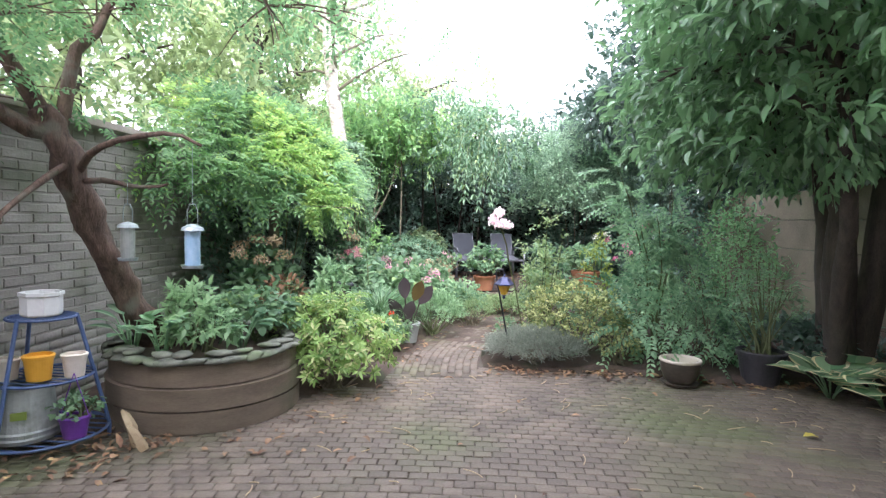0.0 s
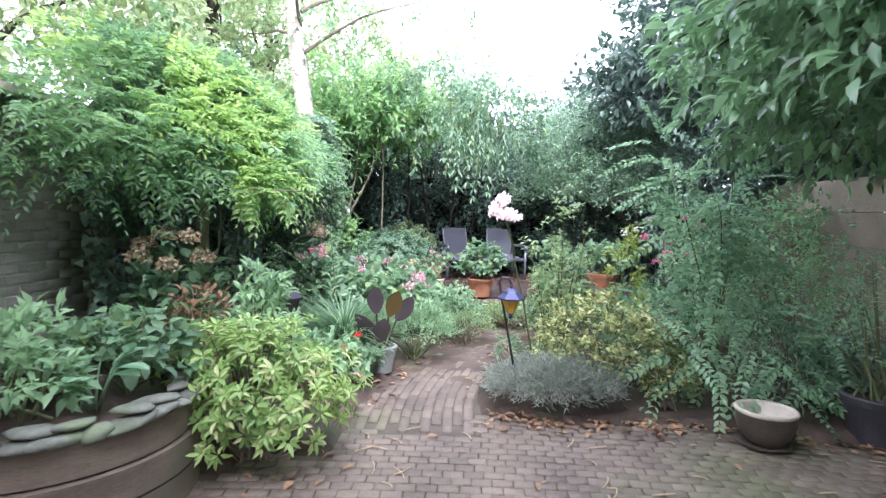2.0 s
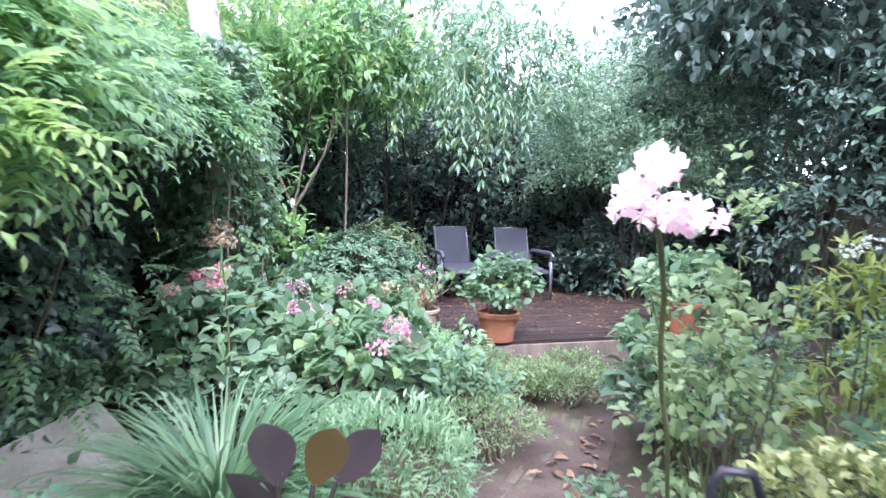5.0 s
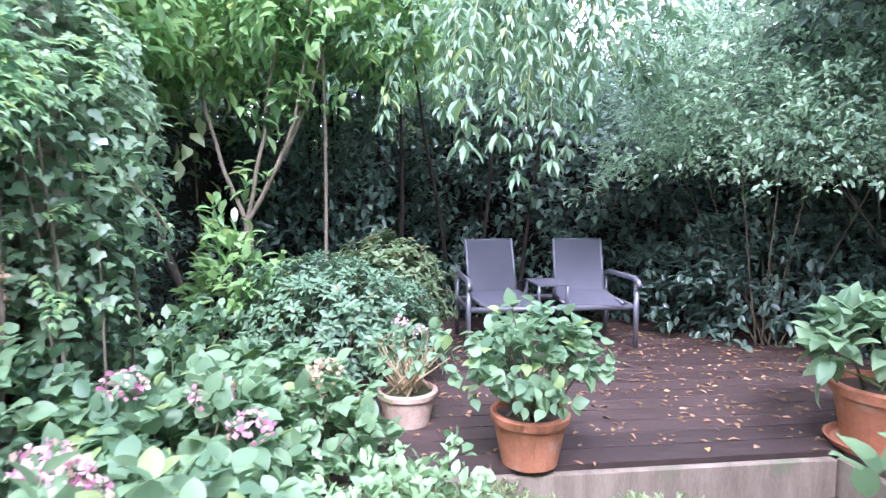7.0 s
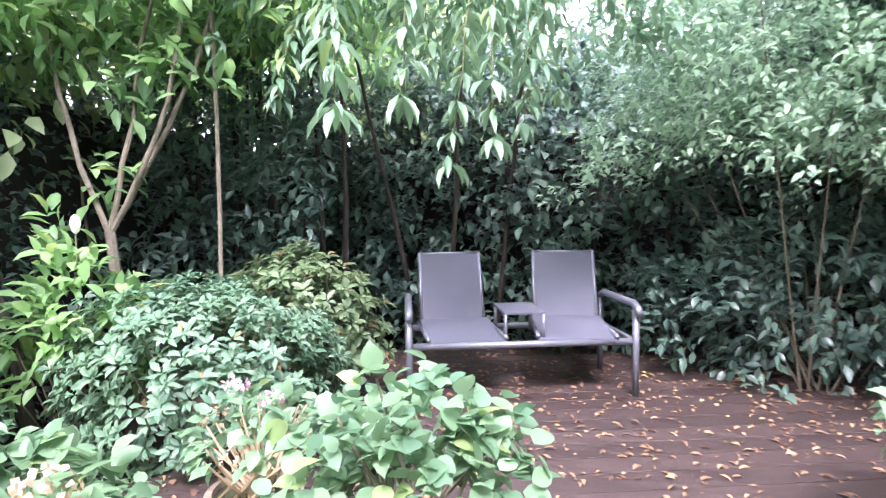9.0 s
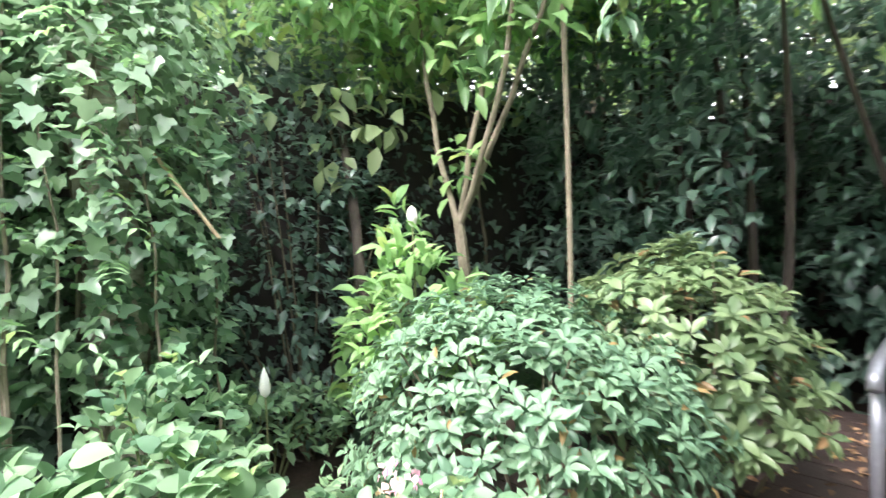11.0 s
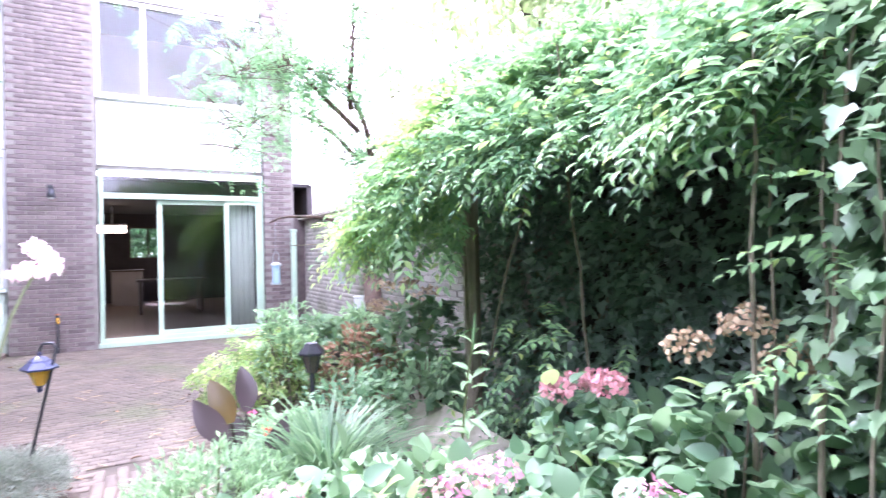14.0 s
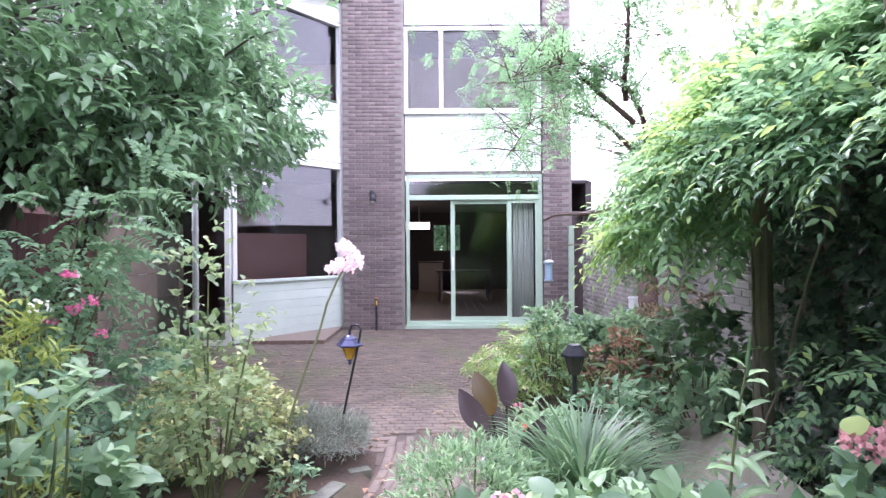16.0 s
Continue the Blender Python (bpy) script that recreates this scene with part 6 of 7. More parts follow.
# ---- hedge and shrubs at the end of the garden ----
def hedge(name, label, x0, x1, y, z1, n, per, L, W, material, thick=0.6, sway=0.35, shape=OVAL, seed=0.0, category="hedge"):
    """An uneven leafy wall that faces the house: a front and a ragged top."""
    t = thing(name, label, category)
    x = rng.uniform(x0, x1, n)
    top = z1 * (1 + 0.14 * lump(np.c_[x, 0 * x + y, 0 * x], 0.9, seed) + 0.08 * lump(np.c_[x, 0 * x, 0 * x + y], 3.0, seed))
    z = top * rng.random(n) ** 0.75
    d = sway * lump(np.c_[x, 0 * x + seed, z], 1.2, seed) + 0.5 * sway * lump(np.c_[x, 0 * x, z], 3.1, seed)
    yy = y + d + thick * rng.random(n) ** 1.6 + 0.5 * np.clip(z / top - 0.75, 0, 1) * thick * 3
    C = np.c_[x, yy, z]
    foliage("foliage", shape, tufts(C, np.tile([0, -0.9, 0.25], (n, 1)), per, 0.12, 0.45), L, W, material, t)
    b = bmesh.new()
    for i in range(14):
        xs = x0 + (x1 - x0) * (i + 0.5) / 14
        tube(b, bend((xs, y + 0.5, 0), (xs + rng.normal() * 0.2, y + 0.5, z1 * 0.9), (0.05, 0, 0), 5, 0.05), [0.03, 0.027, 0.024, 0.02, 0.015, 0.01], 6)
    part("branchwork", b, "darkbark", t, kind="stuff")
    return t


hedge("hedge", "dark dense evergreen hedge closing the garden", -2.0, 4.3, 12.2, 2.6, 2300, 10, 0.10, 0.05, "laurel", 0.7, 0.35, seed=1)
bush("laurel", "large pale green laurel bush overhanging the deck", (2.55, 11.5, 0.12), (1.3, 0.95, 1.25), 2000, 10, 0.056, 0.025, "laurelpale", OVAL, 0.11, 0.1, -0.3, 0.42, 10, seed=3, lift=1.36)
# dark leaf colour here stands in for shade below the pale laurel's overhang
bush("laurel", "dark laurel leaves standing in for shade under the pale laurel", (2.75, 11.7, 0.1), (1.0, 0.5, 0.6), 420, 9, 0.085, 0.04, "laurel", OVAL, 0.1, 0.1, -0.9, 0.35, 10, seed=33)
bush("laurel", "dark green laurel beside the concrete wall", (3.8, 10.2, 0), (0.80, 1.2, 1.5), 720, 9, 0.075, 0.034, "laurel", OVAL, 0.11, 0.3, -0.97, 0.35, 10, seed=9)
weep = thing("weeping_shrub", "tall drooping shrub with long slender pale leaves", "shrub")
ws = bmesh.new()
for (p, q, s) in (((0.0, 12.3, 0), (-0.2, 10.8, 3.2), (-0.1, 0.3, 0)), ((0.2, 12.4, 0), (0.7, 10.9, 3.3), (-0.1, 0.3, 0.2)), ((0.5, 12.4, 0), (1.0, 11.1, 3.0), (0, 0.3, 0.2))):
    tube(ws, bend(p, q, s, 8, 0.06), [0.022 - 0.0018 * k for k in range(9)], 8)
part("branchwork", ws, "darkbark", weep, kind="stuff")
Cs, Os = [], []
for c, r, n in (((0.1, 11.0, 2.85), (1.15, 0.8, 0.8), 330), ((0.9, 10.9, 2.65), (0.85, 0.75, 0.75), 240), ((-0.6, 11.0, 2.7), (0.7, 0.6, 0.7), 120)):
    C, O = dome(n, c, r, -0.7, 0.35, 0.4, c[0])
    Cs.append(C)
    Os.append(O)
C, O = np.concatenate(Cs), np.concatenate(Os)
foliage("foliage", OVAL, tufts(C, O * [1, 1, 0.3], 8, 0.11, 0.6), 0.105, 0.034, "weeping", weep)
# hanging shoots with drooping rings of long leaves
hb = bmesh.new()
Ps, Ds, Us = [], [], []
shoots = [(0.43, 9.55, 1.55, 0.9), (0.66, 10.2, 1.42, 1.1), (0.58, 9.8, 1.62, 1.0), (0.85, 10.1, 1.5, 1.0), (0.30, 9.75, 1.75, 0.8), (0.95, 10.4, 1.6, 0.9)]
shoots += [(rng.uniform(-0.35, 1.25), rng.uniform(9.85, 10.7), rng.uniform(1.7, 2.15), rng.uniform(0.5, 0.9)) for k in range(8)]
for (x, y, z, ln) in shoots:
    pts = bend((x + rng.normal() * 0.12, y + 0.35, z + ln), (x, y, z + 0.08), (0.0, -0.12, 0.06), 10, 0.02)
    tube(hb, pts, [0.007 - 0.0005 * k for k in range(11)], 5)
    for k, q in enumerate(pts[2:]):
        m = 6 if k < 8 else 9
        a = rng.random() * 6.28 + np.arange(m) * 6.283 / m + rng.normal(size=m) * 0.3
        side = np.c_[np.cos(a), np.sin(a), 0 * a]
        Ps.append(np.tile(np.array(q[:]), (m, 1)) + rng.normal(size=(m, 3)) * 0.012)
        Ds.append(side * rng.uniform(0.5, 1.1, (m, 1)) + np.array([0, 0, -0.75]))
        Us.append(side * 0.6 + np.array([0, 0, 0.9]) + rand_dirs(m) * 0.2)
part("branchwork", hb, "greenstem", weep, kind="stuff")
foliage("foliage", OVAL, (np.concatenate(Ps), np.concatenate(Ds), np.concatenate(Us)), 0.108, 0.030, "weeping", weep)

vst = thing("forked_laurel", "young laurel with a forked pair of pale stems", "shrub")
vb = bmesh.new()
for q, s in (((-1.55, 10.35, 3.0), (-0.12, 0, 0)), ((-0.75, 10.5, 3.1), (0.14, 0, -0.1)), ((-0.95, 10.6, 3.1), (0.02, 0, 0)), ((-0.62, 10.75, 3.0), (0.1, 0, 0))):
    tube(vb, bend((-1.17, 10.34, 1.2), q, s, 10, 0.03), [0.016 - 0.0009 * k for k in range(11)], 8)
tube(vb, bend((-1.2, 10.45, 0), (-1.17, 10.34, 1.25), (0.02, 0, 0), 4), [0.035, 0.032, 0.03, 0.028, 0.026], 8)
part("trunk", tube(bmesh.new(), bend((-1.15, 9.9, 0), (-1.98, 10.05, 2.0), (0.08, 0, 0), 8, 0.05), [0.036 - 0.002 * k for k in range(9)], 9, 0.2), "darkbark", vst, "dark leaning trunk", smooth=True)
tube(vb, bend((-0.75, 10.6, 0), (-0.72, 10.6, 2.6), (0.03, 0, 0), 6), [0.012] * 7, 7)
part("branchwork", vb, "twig", vst, kind="stuff")
Cs, Os = [], []
for c, r, k in (((-1.2, 10.75, 2.8), (1.15, 0.9, 0.72), 420), ((-1.75, 11.3, 2.5), (0.7, 1.3, 0.6), 280), ((-0.6, 11.5, 2.7), (0.9, 0.9, 0.6), 240), ((-1.85, 9.9, 2.45), (0.5, 0.6, 0.45), 150)):
    C, O = dome(k, c, r, -0.7, 0.35, 0.7, c[0] + 21)
    Cs.append(C)
    Os.append(O)
# small sprays of leaves along the stems
k = 22
u = rng.random((k, 1))
Cs.append(np.array([[-1.15, 10.36, 1.35]]) * (1 - u) + np.array([[-0.85, 10.5, 2.5]]) * u + rng.normal(size=(k, 3)) * np.array([0.16, 0.08, 0.05]))
Os.append(rand_dirs(k) * [1, 1, 0.3] + np.array([0.4, -0.4, 0.1]))
foliage("foliage", OVAL, tufts(np.concatenate(Cs), np.concatenate(Os), 8, 0.13, 0.4), 0.12, 0.048, "younglaurel", vst)
bush("laurel", "glossy bright green young laurel below the forked stems", (-1.12, 10.08, 0), (0.33, 0.28, 0.62), 70, 8, 0.105, 0.044, "younglaurel", OVAL, 0.07, 0.0, -0.2, 0.3, 14, seed=31)
bush("rhododendron", "low spreading rhododendron with rosettes of leathery leaves", (-0.48, 10.15, 0), (0.66, 0.52, 0.49), 820, 8, 0.050, 0.023, "rhodo", OVAL, 0.045, 0.1, -0.3, 0.22, 24, category="rhododendron", depth=0.35, seed=12, arrange=whorls)
bush("rhododendron", "taller rhododendron with reddish buds behind the deck", (-0.30, 10.75, 0), (0.44, 0.42, 0.55), 380, 8, 0.062, 0.03, "rhodobud", OVAL, 0.045, 0.1, -0.3, 0.22, 20, category="rhododendron", depth=0.35, seed=15, arrange=whorls)
bush("laurel", "pale green laurel rising above the end of the deck", (3.3, 11.5, 1.0), (1.0, 0.8, 0.85), 900, 10, 0.056, 0.025, "laurelpale", OVAL, 0.11, 0.1, -0.5, 0.4, 8, seed=37)
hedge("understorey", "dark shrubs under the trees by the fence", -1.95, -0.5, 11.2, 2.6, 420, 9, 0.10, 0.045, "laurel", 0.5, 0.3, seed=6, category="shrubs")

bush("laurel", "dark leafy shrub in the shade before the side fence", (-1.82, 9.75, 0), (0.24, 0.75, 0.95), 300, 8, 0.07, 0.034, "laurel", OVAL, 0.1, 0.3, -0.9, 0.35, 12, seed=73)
# added mass behind the fence that keeps sky light off this corner
bush("laurel", "evergreen shrubs added behind the side fence to block sky light", (-2.95, 10.6, 0), (0.65, 2.4, 1.55), 900, 9, 0.12, 0.055, "darktree", OVAL, 0.14, 0.3, -0.4, 0.3, 10, seed=71)

# trees beyond the garden
def far_tree(label, at, h, crown, n, mat="fartree", L=0.13, name="tree"):
    t = thing(name, label, "tree")
    tb = bmesh.new()
    part("trunk", tube(tb, [(at[0], at[1], -0.08), (at[0] + 0.1, at[1], h * 0.5), (at[0], at[1] + 0.1, h * 0.9)], [0.16, 0.12, 0.05], 10, 0.2), "darkbark", t, smooth=True)
    lb = bmesh.new()
    Cs, Os = [], []
    for k in range(9):
        a = k * 2.4
        s = Vector((at[0], at[1], h * (0.4 + 0.05 * k)))
        e = s + Vector((math.cos(a) * crown[0] * 0.65, math.sin(a) * crown[1] * 0.65, crown[2] * rng.uniform(-0.2, 0.7)))
        tube(lb, bend(s, e, (0, 0, 0.2), 5, 0.1), [0.06, 0.05, 0.04, 0.03, 0.02, 0.01], 6)
        C, O = dome(n // 9, e, (crown[0] * 0.55, crown[1] * 0.55, crown[2] * 0.45), -0.8, 0.35, 0.7, k + at[0])
        Cs.append(C)
        Os.append(O)
    for k in range(26):
        d = rand_dirs(1)[0] * np.array([1, 1, 0.8])
        u = rng.uniform(0.55, 1.25, (14, 1))
        Cs.append(np.array([at[0], at[1], h * 0.62]) + u * d * np.array(crown) + rng.normal(size=(14, 3)) * 0.09)
        Os.append(np.tile(d, (14, 1)))
    part("branchwork", lb, "darkbark", t, kind="stuff")
    foliage("crown", OVAL, tufts(np.concatenate(Cs), np.concatenate(Os), 8, 0.2, 0.35), L, L * 0.5, mat, t)
    return t


far_tree("light green tree standing behind the garden hedge", (-3.6, 13.5), 6.5, (2.4, 2.0, 2.2), 900)
far_tree("light green tree beyond the side fence", (-5.2, 8.5), 7.0, (2.4, 2.6, 2.4), 900)
far_tree("light green tree close behind the side fence", (-3.2, 10.2), 5.6, (1.5, 1.7, 1.7), 700)
far_tree("dark green tree behind the concrete wall", (5.6, 8.6), 4.2, (1.5, 1.8, 1.6), 1500, "darktree", 0.15)
far_tree("light green tree beyond the side wall", (-3.9, 4.6), 5.2, (1.6, 2.2, 2.0), 1300)
far_tree("light green tree behind the hedge", (-0.9, 14.6), 5.2, (1.7, 1.4, 1.5), 560)
far_tree("dark green tree behind the concrete wall", (4.6, 10.8), 5.6, (2.0, 1.9, 2.1), 2200, "darktree", 0.15)
far_tree("dark green tree beyond the end of the garden", (3.4, 14.5), 4.1, (2.0, 1.4, 1.3), 560, "darktree")
far_tree("dark tree beyond the concrete wall", (6.6, 6.5), 6.0, (2.2, 2.4, 2.2), 700, "darktree")
far_tree("dark green tree behind the hedge", (1.2, 15.0), 3.9, (1.8, 1.3, 1.1), 460, "darktree")

bush("laurel", "dark evergreen shrubs beyond the concrete wall", (5.5, 9.2, 0), (0.9, 2.2, 1.35), 700, 8, 0.11, 0.05, "darktree", OVAL, 0.14, 0.3, -0.5, 0.3, 10, seed=51)
bush("laurel", "dark evergreen shrubs beyond the concrete wall", (5.6, 5.6, 0), (0.9, 2.0, 1.4), 600, 8, 0.11, 0.05, "darktree", OVAL, 0.14, 0.3, -0.5, 0.3, 10, seed=52)
bush("climber", "straggling green climber on the concrete wall", (4.0, 8.4, 0), (0.3, 0.9, 0.85), 240, 8, 0.06, 0.035, "fineleaf", OVAL, 0.1, 0.2, -0.8, 0.4, 12, category="climber", seed=53)

hedge("hedge", "tall dark hedge beyond the garden's end", 0.8, 3.4, 14.2, 2.9, 900, 9, 0.15, 0.08, "darktree", 0.6, 0.3, seed=61)
hedge("hedge", "tall light green hedge beyond the garden's end", -4.6, 0.9, 14.0, 3.9, 1500, 9, 0.15, 0.08, "fartree", 0.6, 0.4, seed=62)
hedge("hedge", "high dark hedge beyond the concrete wall", 3.3, 8.0, 13.2, 4.6, 1500, 9, 0.15, 0.08, "darktree", 0.6, 0.4, seed=63)

# ---- shrubs and flowers of the beds ----
bush("golden_shrub", "bright yellow-green leafy shrub at the terrace edge", (-0.39, 4.95, 0), (0.46, 0.37, 0.34), 360, 9, 0.055, 0.019, "limeleaf", OVAL, 0.045, 0.05, -0.5, 0.34, 40, depth=0.5, seed=2, arrange=whorls)
bush("golden_shrub", "tall lime-green shoots behind the golden shrub", (-0.52, 5.25, 0), (0.20, 0.18, 0.46), 70, 9, 0.07, 0.024, "herb", OVAL, 0.05, 0.0, -0.2, 0.3, 16, seed=4)
bush("euonymus", "mounded euonymus with cream-edged leaves", (1.62, 6.25, 0), (0.50, 0.42, 0.34), 420, 9, 0.035, 0.024, "variegated", OVAL, 0.04, 0.0, -0.4, 0.2, 26, depth=0.35, seed=5)
bush("lavender", "low grey-green lavender bush beside the path", (1.20, 5.86, 0), (0.43, 0.32, 0.15), 700, 13, 0.05, 0.006, "lavender", SLIM, 0.05, -0.5, -0.1, 0.2, 30, depth=0.5, seed=8)
bush("small_shrub", "small shrub with pale-edged leaves at the bed's edge", (1.95, 5.85, 0), (0.17, 0.14, 0.16), 60, 7, 0.03, 0.02, "variegated", OVAL, 0.03, 0.0, -0.3, 0.25, 10)
pea = thing("indigo_shrub", "airy blue-green shrub with feathered leaves", "shrub")
C, O = dome(92, (2.5, 6.3, 0.38), (0.70, 0.55, 0.45), -0.6, 0.3, 0.6, 17)
Ps, Os2 = [C], [O]
pb = bmesh.new()
for (x, y, z) in ((1.95, 6.2, 1.75), (2.15, 6.5, 1.55), (2.6, 6.6, 1.6), (2.3, 6.1, 1.35)):
    pts = bend((2.4, 6.4, 0), (x, y, z), (0.05, 0, 0.15), 12, 0.03)
    tube(pb, pts, [0.010 - 0.0006 * k for k in range(13)], 6)
    Ps.append(np.repeat(np.array([tuple(q) for q in pts[6:]]), 2, 0))
    Os2.append(rand_dirs(14) * [1, 1, 0.4])
stems(pb, (2.45, 6.4, 0), [Vector(c) for c in C[:26]])
part("branchwork", pb, "greenstem", pea, kind="stuff")
P, O = np.concatenate(Ps), np.concatenate(Os2)
P, D, U = tufts(P, O * [1, 1, 0.4], 2, 0.05, 0.0)
LP_, LD, LU, LL, LW = pinnate(P, D, U, rng.uniform(0.34, 0.52, len(P)), 10, 0.056, 0.030, 0.35)
V, F = leaves(OVAL, LP_, LD, LU, LL, LW)
array_part("foliage", V, F, "bluegreen", pea)
flower_heads(pea, "flower_head", [(2.07, 6.75, 1.23), (2.0, 6.7, 1.1), (2.15, 6.6, 1.05), (2.3, 6.55, 0.98), (2.05, 6.55, 0.92)], 0.028, "pinkflower", 34, 0.018)
bush("wispy_shrub", "thin light green shrub against the concrete wall", (3.2, 6.7, 0), (0.5, 0.5, 0.6), 150, 9, 0.05, 0.018, "fineleaf", SLIM, 0.1, 0.1, -0.5, 0.35, 26, depth=0.7)
bush("fine_shrub", "feathery dark green shrub near the bowl", (2.75, 6.0, 0), (0.36, 0.28, 0.28), 130, 10, 0.05, 0.012, "bluegreen", SLIM, 0.08, -0.1, -0.4, 0.3, 20, depth=0.6)
for (x, y, n) in ((3.30, 5.12, 11), (3.55, 4.92, 11), (3.90, 4.9, 9), (3.6, 5.35, 9)):
    rosette("hosta", "large hosta with cream-edged broad green leaves", (x, y, 0.02), n + 3, 0.26, 0.27, "hosta", "hosta", "hostaedge", 0.11)
bush("groundcover", "low leafy groundcover under the tree", (3.5, 6.0, 0), (0.7, 0.5, 0.22), 200, 8, 0.08, 0.045, "laurel", OVAL, 0.08, 0.1, -0.1, 0.3, 12)
ros, C, O = bush("rose_bush", "leggy rose bush with a cluster of pale pink blooms", (1.36, 6.84, 0), (0.29, 0.28, 0.64), 150, 7, 0.046, 0.03, "roseleaf", OVAL, 0.06, 0.1, -0.6, 0.4, 16, "greenstem", "rose", 0.7, 41)
part("cane", tube(bmesh.new(), bend((1.18, 6.75, 0), (0.86, 6.15, 1.26), (0.0, 0, 0.12), 8, 0.02), [0.007] * 9, 6), "greenstem", ros)
flower_heads(ros, "bloom", [(0.86, 6.14, 1.23), (0.92, 6.18, 1.22), (0.90, 6.13, 1.26), (0.95, 6.12, 1.23), (0.83, 6.15, 1.31), (0.86, 6.12, 1.34), (0.82, 6.16, 1.25), (0.81, 6.14, 1.28), (0.87, 6.17, 1.36)], 0.034, "rose", 46, 0.026)
ph, C, O = bush("phlox", "tall yellowing phlox with small pink flowers", (2.0, 7.15, 0), (0.17, 0.16, 0.56), 70, 9, 0.085, 0.02, "yellowleaf", SLIM, 0.05, 0.3, -0.8, 0.25, 12, "greenstem", "phlox", 0.4, 14)
flower_heads(ph, "flower_head", [(1.95, 7.1, 1.12), (2.1, 7.2, 1.15)], 0.035, "whiteflower", 40, 0.016)
ph2, C, O = bush("phlox", "phlox with fading pink flower heads", (2.55, 7.3, 0), (0.3, 0.25, 0.6), 110, 8, 0.08, 0.02, "herb", SLIM, 0.06, 0.1, -0.8, 0.25, 14, "greenstem", "phlox", 0.4, 19)
flower_heads(ph2, "flower_head", [(2.5, 7.2, 1.25), (2.65, 7.3, 1.2), (2.4, 7.25, 1.15), (2.3, 7.05, 0.95)], 0.04, "pinkflower", 44, 0.018)
bush("herb_mound", "soft green mound of herbs beside the path", (0.18, 6.98, 0), (0.36, 0.32, 0.24), 260, 10, 0.05, 0.012, "herb", SLIM, 0.05, -0.6, -0.2, 0.2, 20, "greenstem", "herb", 0.4, 22)
for (x, y) in ((0.66, 8.42), (0.98, 8.58), (0.40, 8.75), (0.62, 8.86), (1.30, 8.85), (1.18, 8.45)):
    bush("heather", "low brownish-green sedum carpet in front of the deck", (x, y, 0), (0.26, 0.2, 0.12), 170, 9, 0.034, 0.012, "roseleaf", SLIM, 0.04, -0.4, -0.1, 0.2, 12, "twig", "groundcover", 0.4)
bush("heather", "low brownish-green heather by the path", (0.62, 7.62, 0), (0.30, 0.22, 0.15), 160, 9, 0.035, 0.01, "roseleaf", SLIM, 0.05, -0.3, -0.2, 0.2, 18, "twig", "heather", 0.4, 23)
gt = thing("grass_tuft", "arching tuft of long narrow green leaves", "grass")
n = 620
a = rng.random(n) * 6.283
el = np.radians(rng.uniform(35, 80, n))
P = np.c_[-0.36 + 0.09 * rng.random(n) * np.cos(a), 6.75 + 0.09 * rng.random(n) * np.sin(a), 0 * a + 0.02]
D = np.c_[np.cos(a) * np.cos(el), np.sin(a) * np.cos(el), np.sin(el)]
for k in range(10):
    s = np.arange(n) % 10 == k
    V, F = leaves(ARCH, P[s], D[s], np.tile([0, 0, 1.0], (s.sum(), 1)) + D[s] * 0.2, rng.uniform(0.42, 0.68, s.sum()), 0.013)
    array_part("tuft", V, F, "grass", gt)

hyd = [("hydrangea with fading pink flower heads", (-0.12, 7.95), (0.50, 0.42, 0.36), 140, [(0.12, 7.85, 0.66), (0.20, 7.78, 0.60), (0.06, 7.72, 0.57), (-0.38, 8.02, 0.68), (-0.46, 8.05, 0.70), (-0.30, 8.0, 0.64)], "hydrangea"),
       ("hydrangea with creamy pink flower heads", (-0.45, 8.55, 0), (0.50, 0.42, 0.40), 150, [(-0.28, 8.52, 0.74), (-0.1, 8.45, 0.66), (-0.6, 8.5, 0.75)], "hydrangea"),
       ("leafy green hydrangea bush near the deck", (-0.25, 9.0, 0), (0.42, 0.34, 0.34), 130, [(-0.05, 8.95, 0.64)], "dryflower"),
       ("hydrangea with dusky red flower heads", (-1.0, 7.95, 0), (0.36, 0.34, 0.40), 100, [(-0.99, 7.93, 0.83), (-0.86, 7.86, 0.80), (-1.06, 7.75, 0.78), (-0.92, 8.06, 0.85)], "sedum"),
       ("hydrangea with dry brown flower heads", (-1.05, 8.42, 0), (0.30, 0.30, 0.46), 80, [(-1.08, 8.43, 1.08), (-1.0, 8.3, 1.0), (-1.15, 8.5, 0.98)], "dryflower"),
       ("tall hydrangea with dry brown flower heads", (-1.32, 5.88, 0), (0.36, 0.34, 0.48), 80, [(-1.3, 5.72, 1.06), (-1.12, 5.68, 1.05), (-1.45, 5.75, 1.0), (-1.05, 5.72, 0.92), (-1.4, 5.6, 0.93), (-1.2, 5.58, 0.88)], "dryflower")]
for label, at, r, n, heads, mat in hyd:
    if mat == "hydrangea":
        r, heads = (r[0], r[1], r[2] * 0.92), [(a, b, c - 0.05) for a, b, c in heads]
    t, C, O = bush("hydrangea", label, (at[0], at[1], 0), r, int(n * 1.45), 5, 0.080, 0.060, "hydleaf", BROAD, 0.06, 0.1, -0.5, 0.25, 20, "twig", "hydrangea", 0.45)
    flower_heads(t, "flower_head", heads, 0.05 if mat == "sedum" else 0.066, mat, 120, 0.019)
bush("leafy_plant", "tall pale green leafy perennial beside the path", (1.54, 7.75, 0), (0.28, 0.28, 0.50), 60, 7, 0.075, 0.05, "hydleaf", BROAD, 0.07, 0.1, -0.6, 0.3, 18, "greenstem", "plant", 0.5, 66)
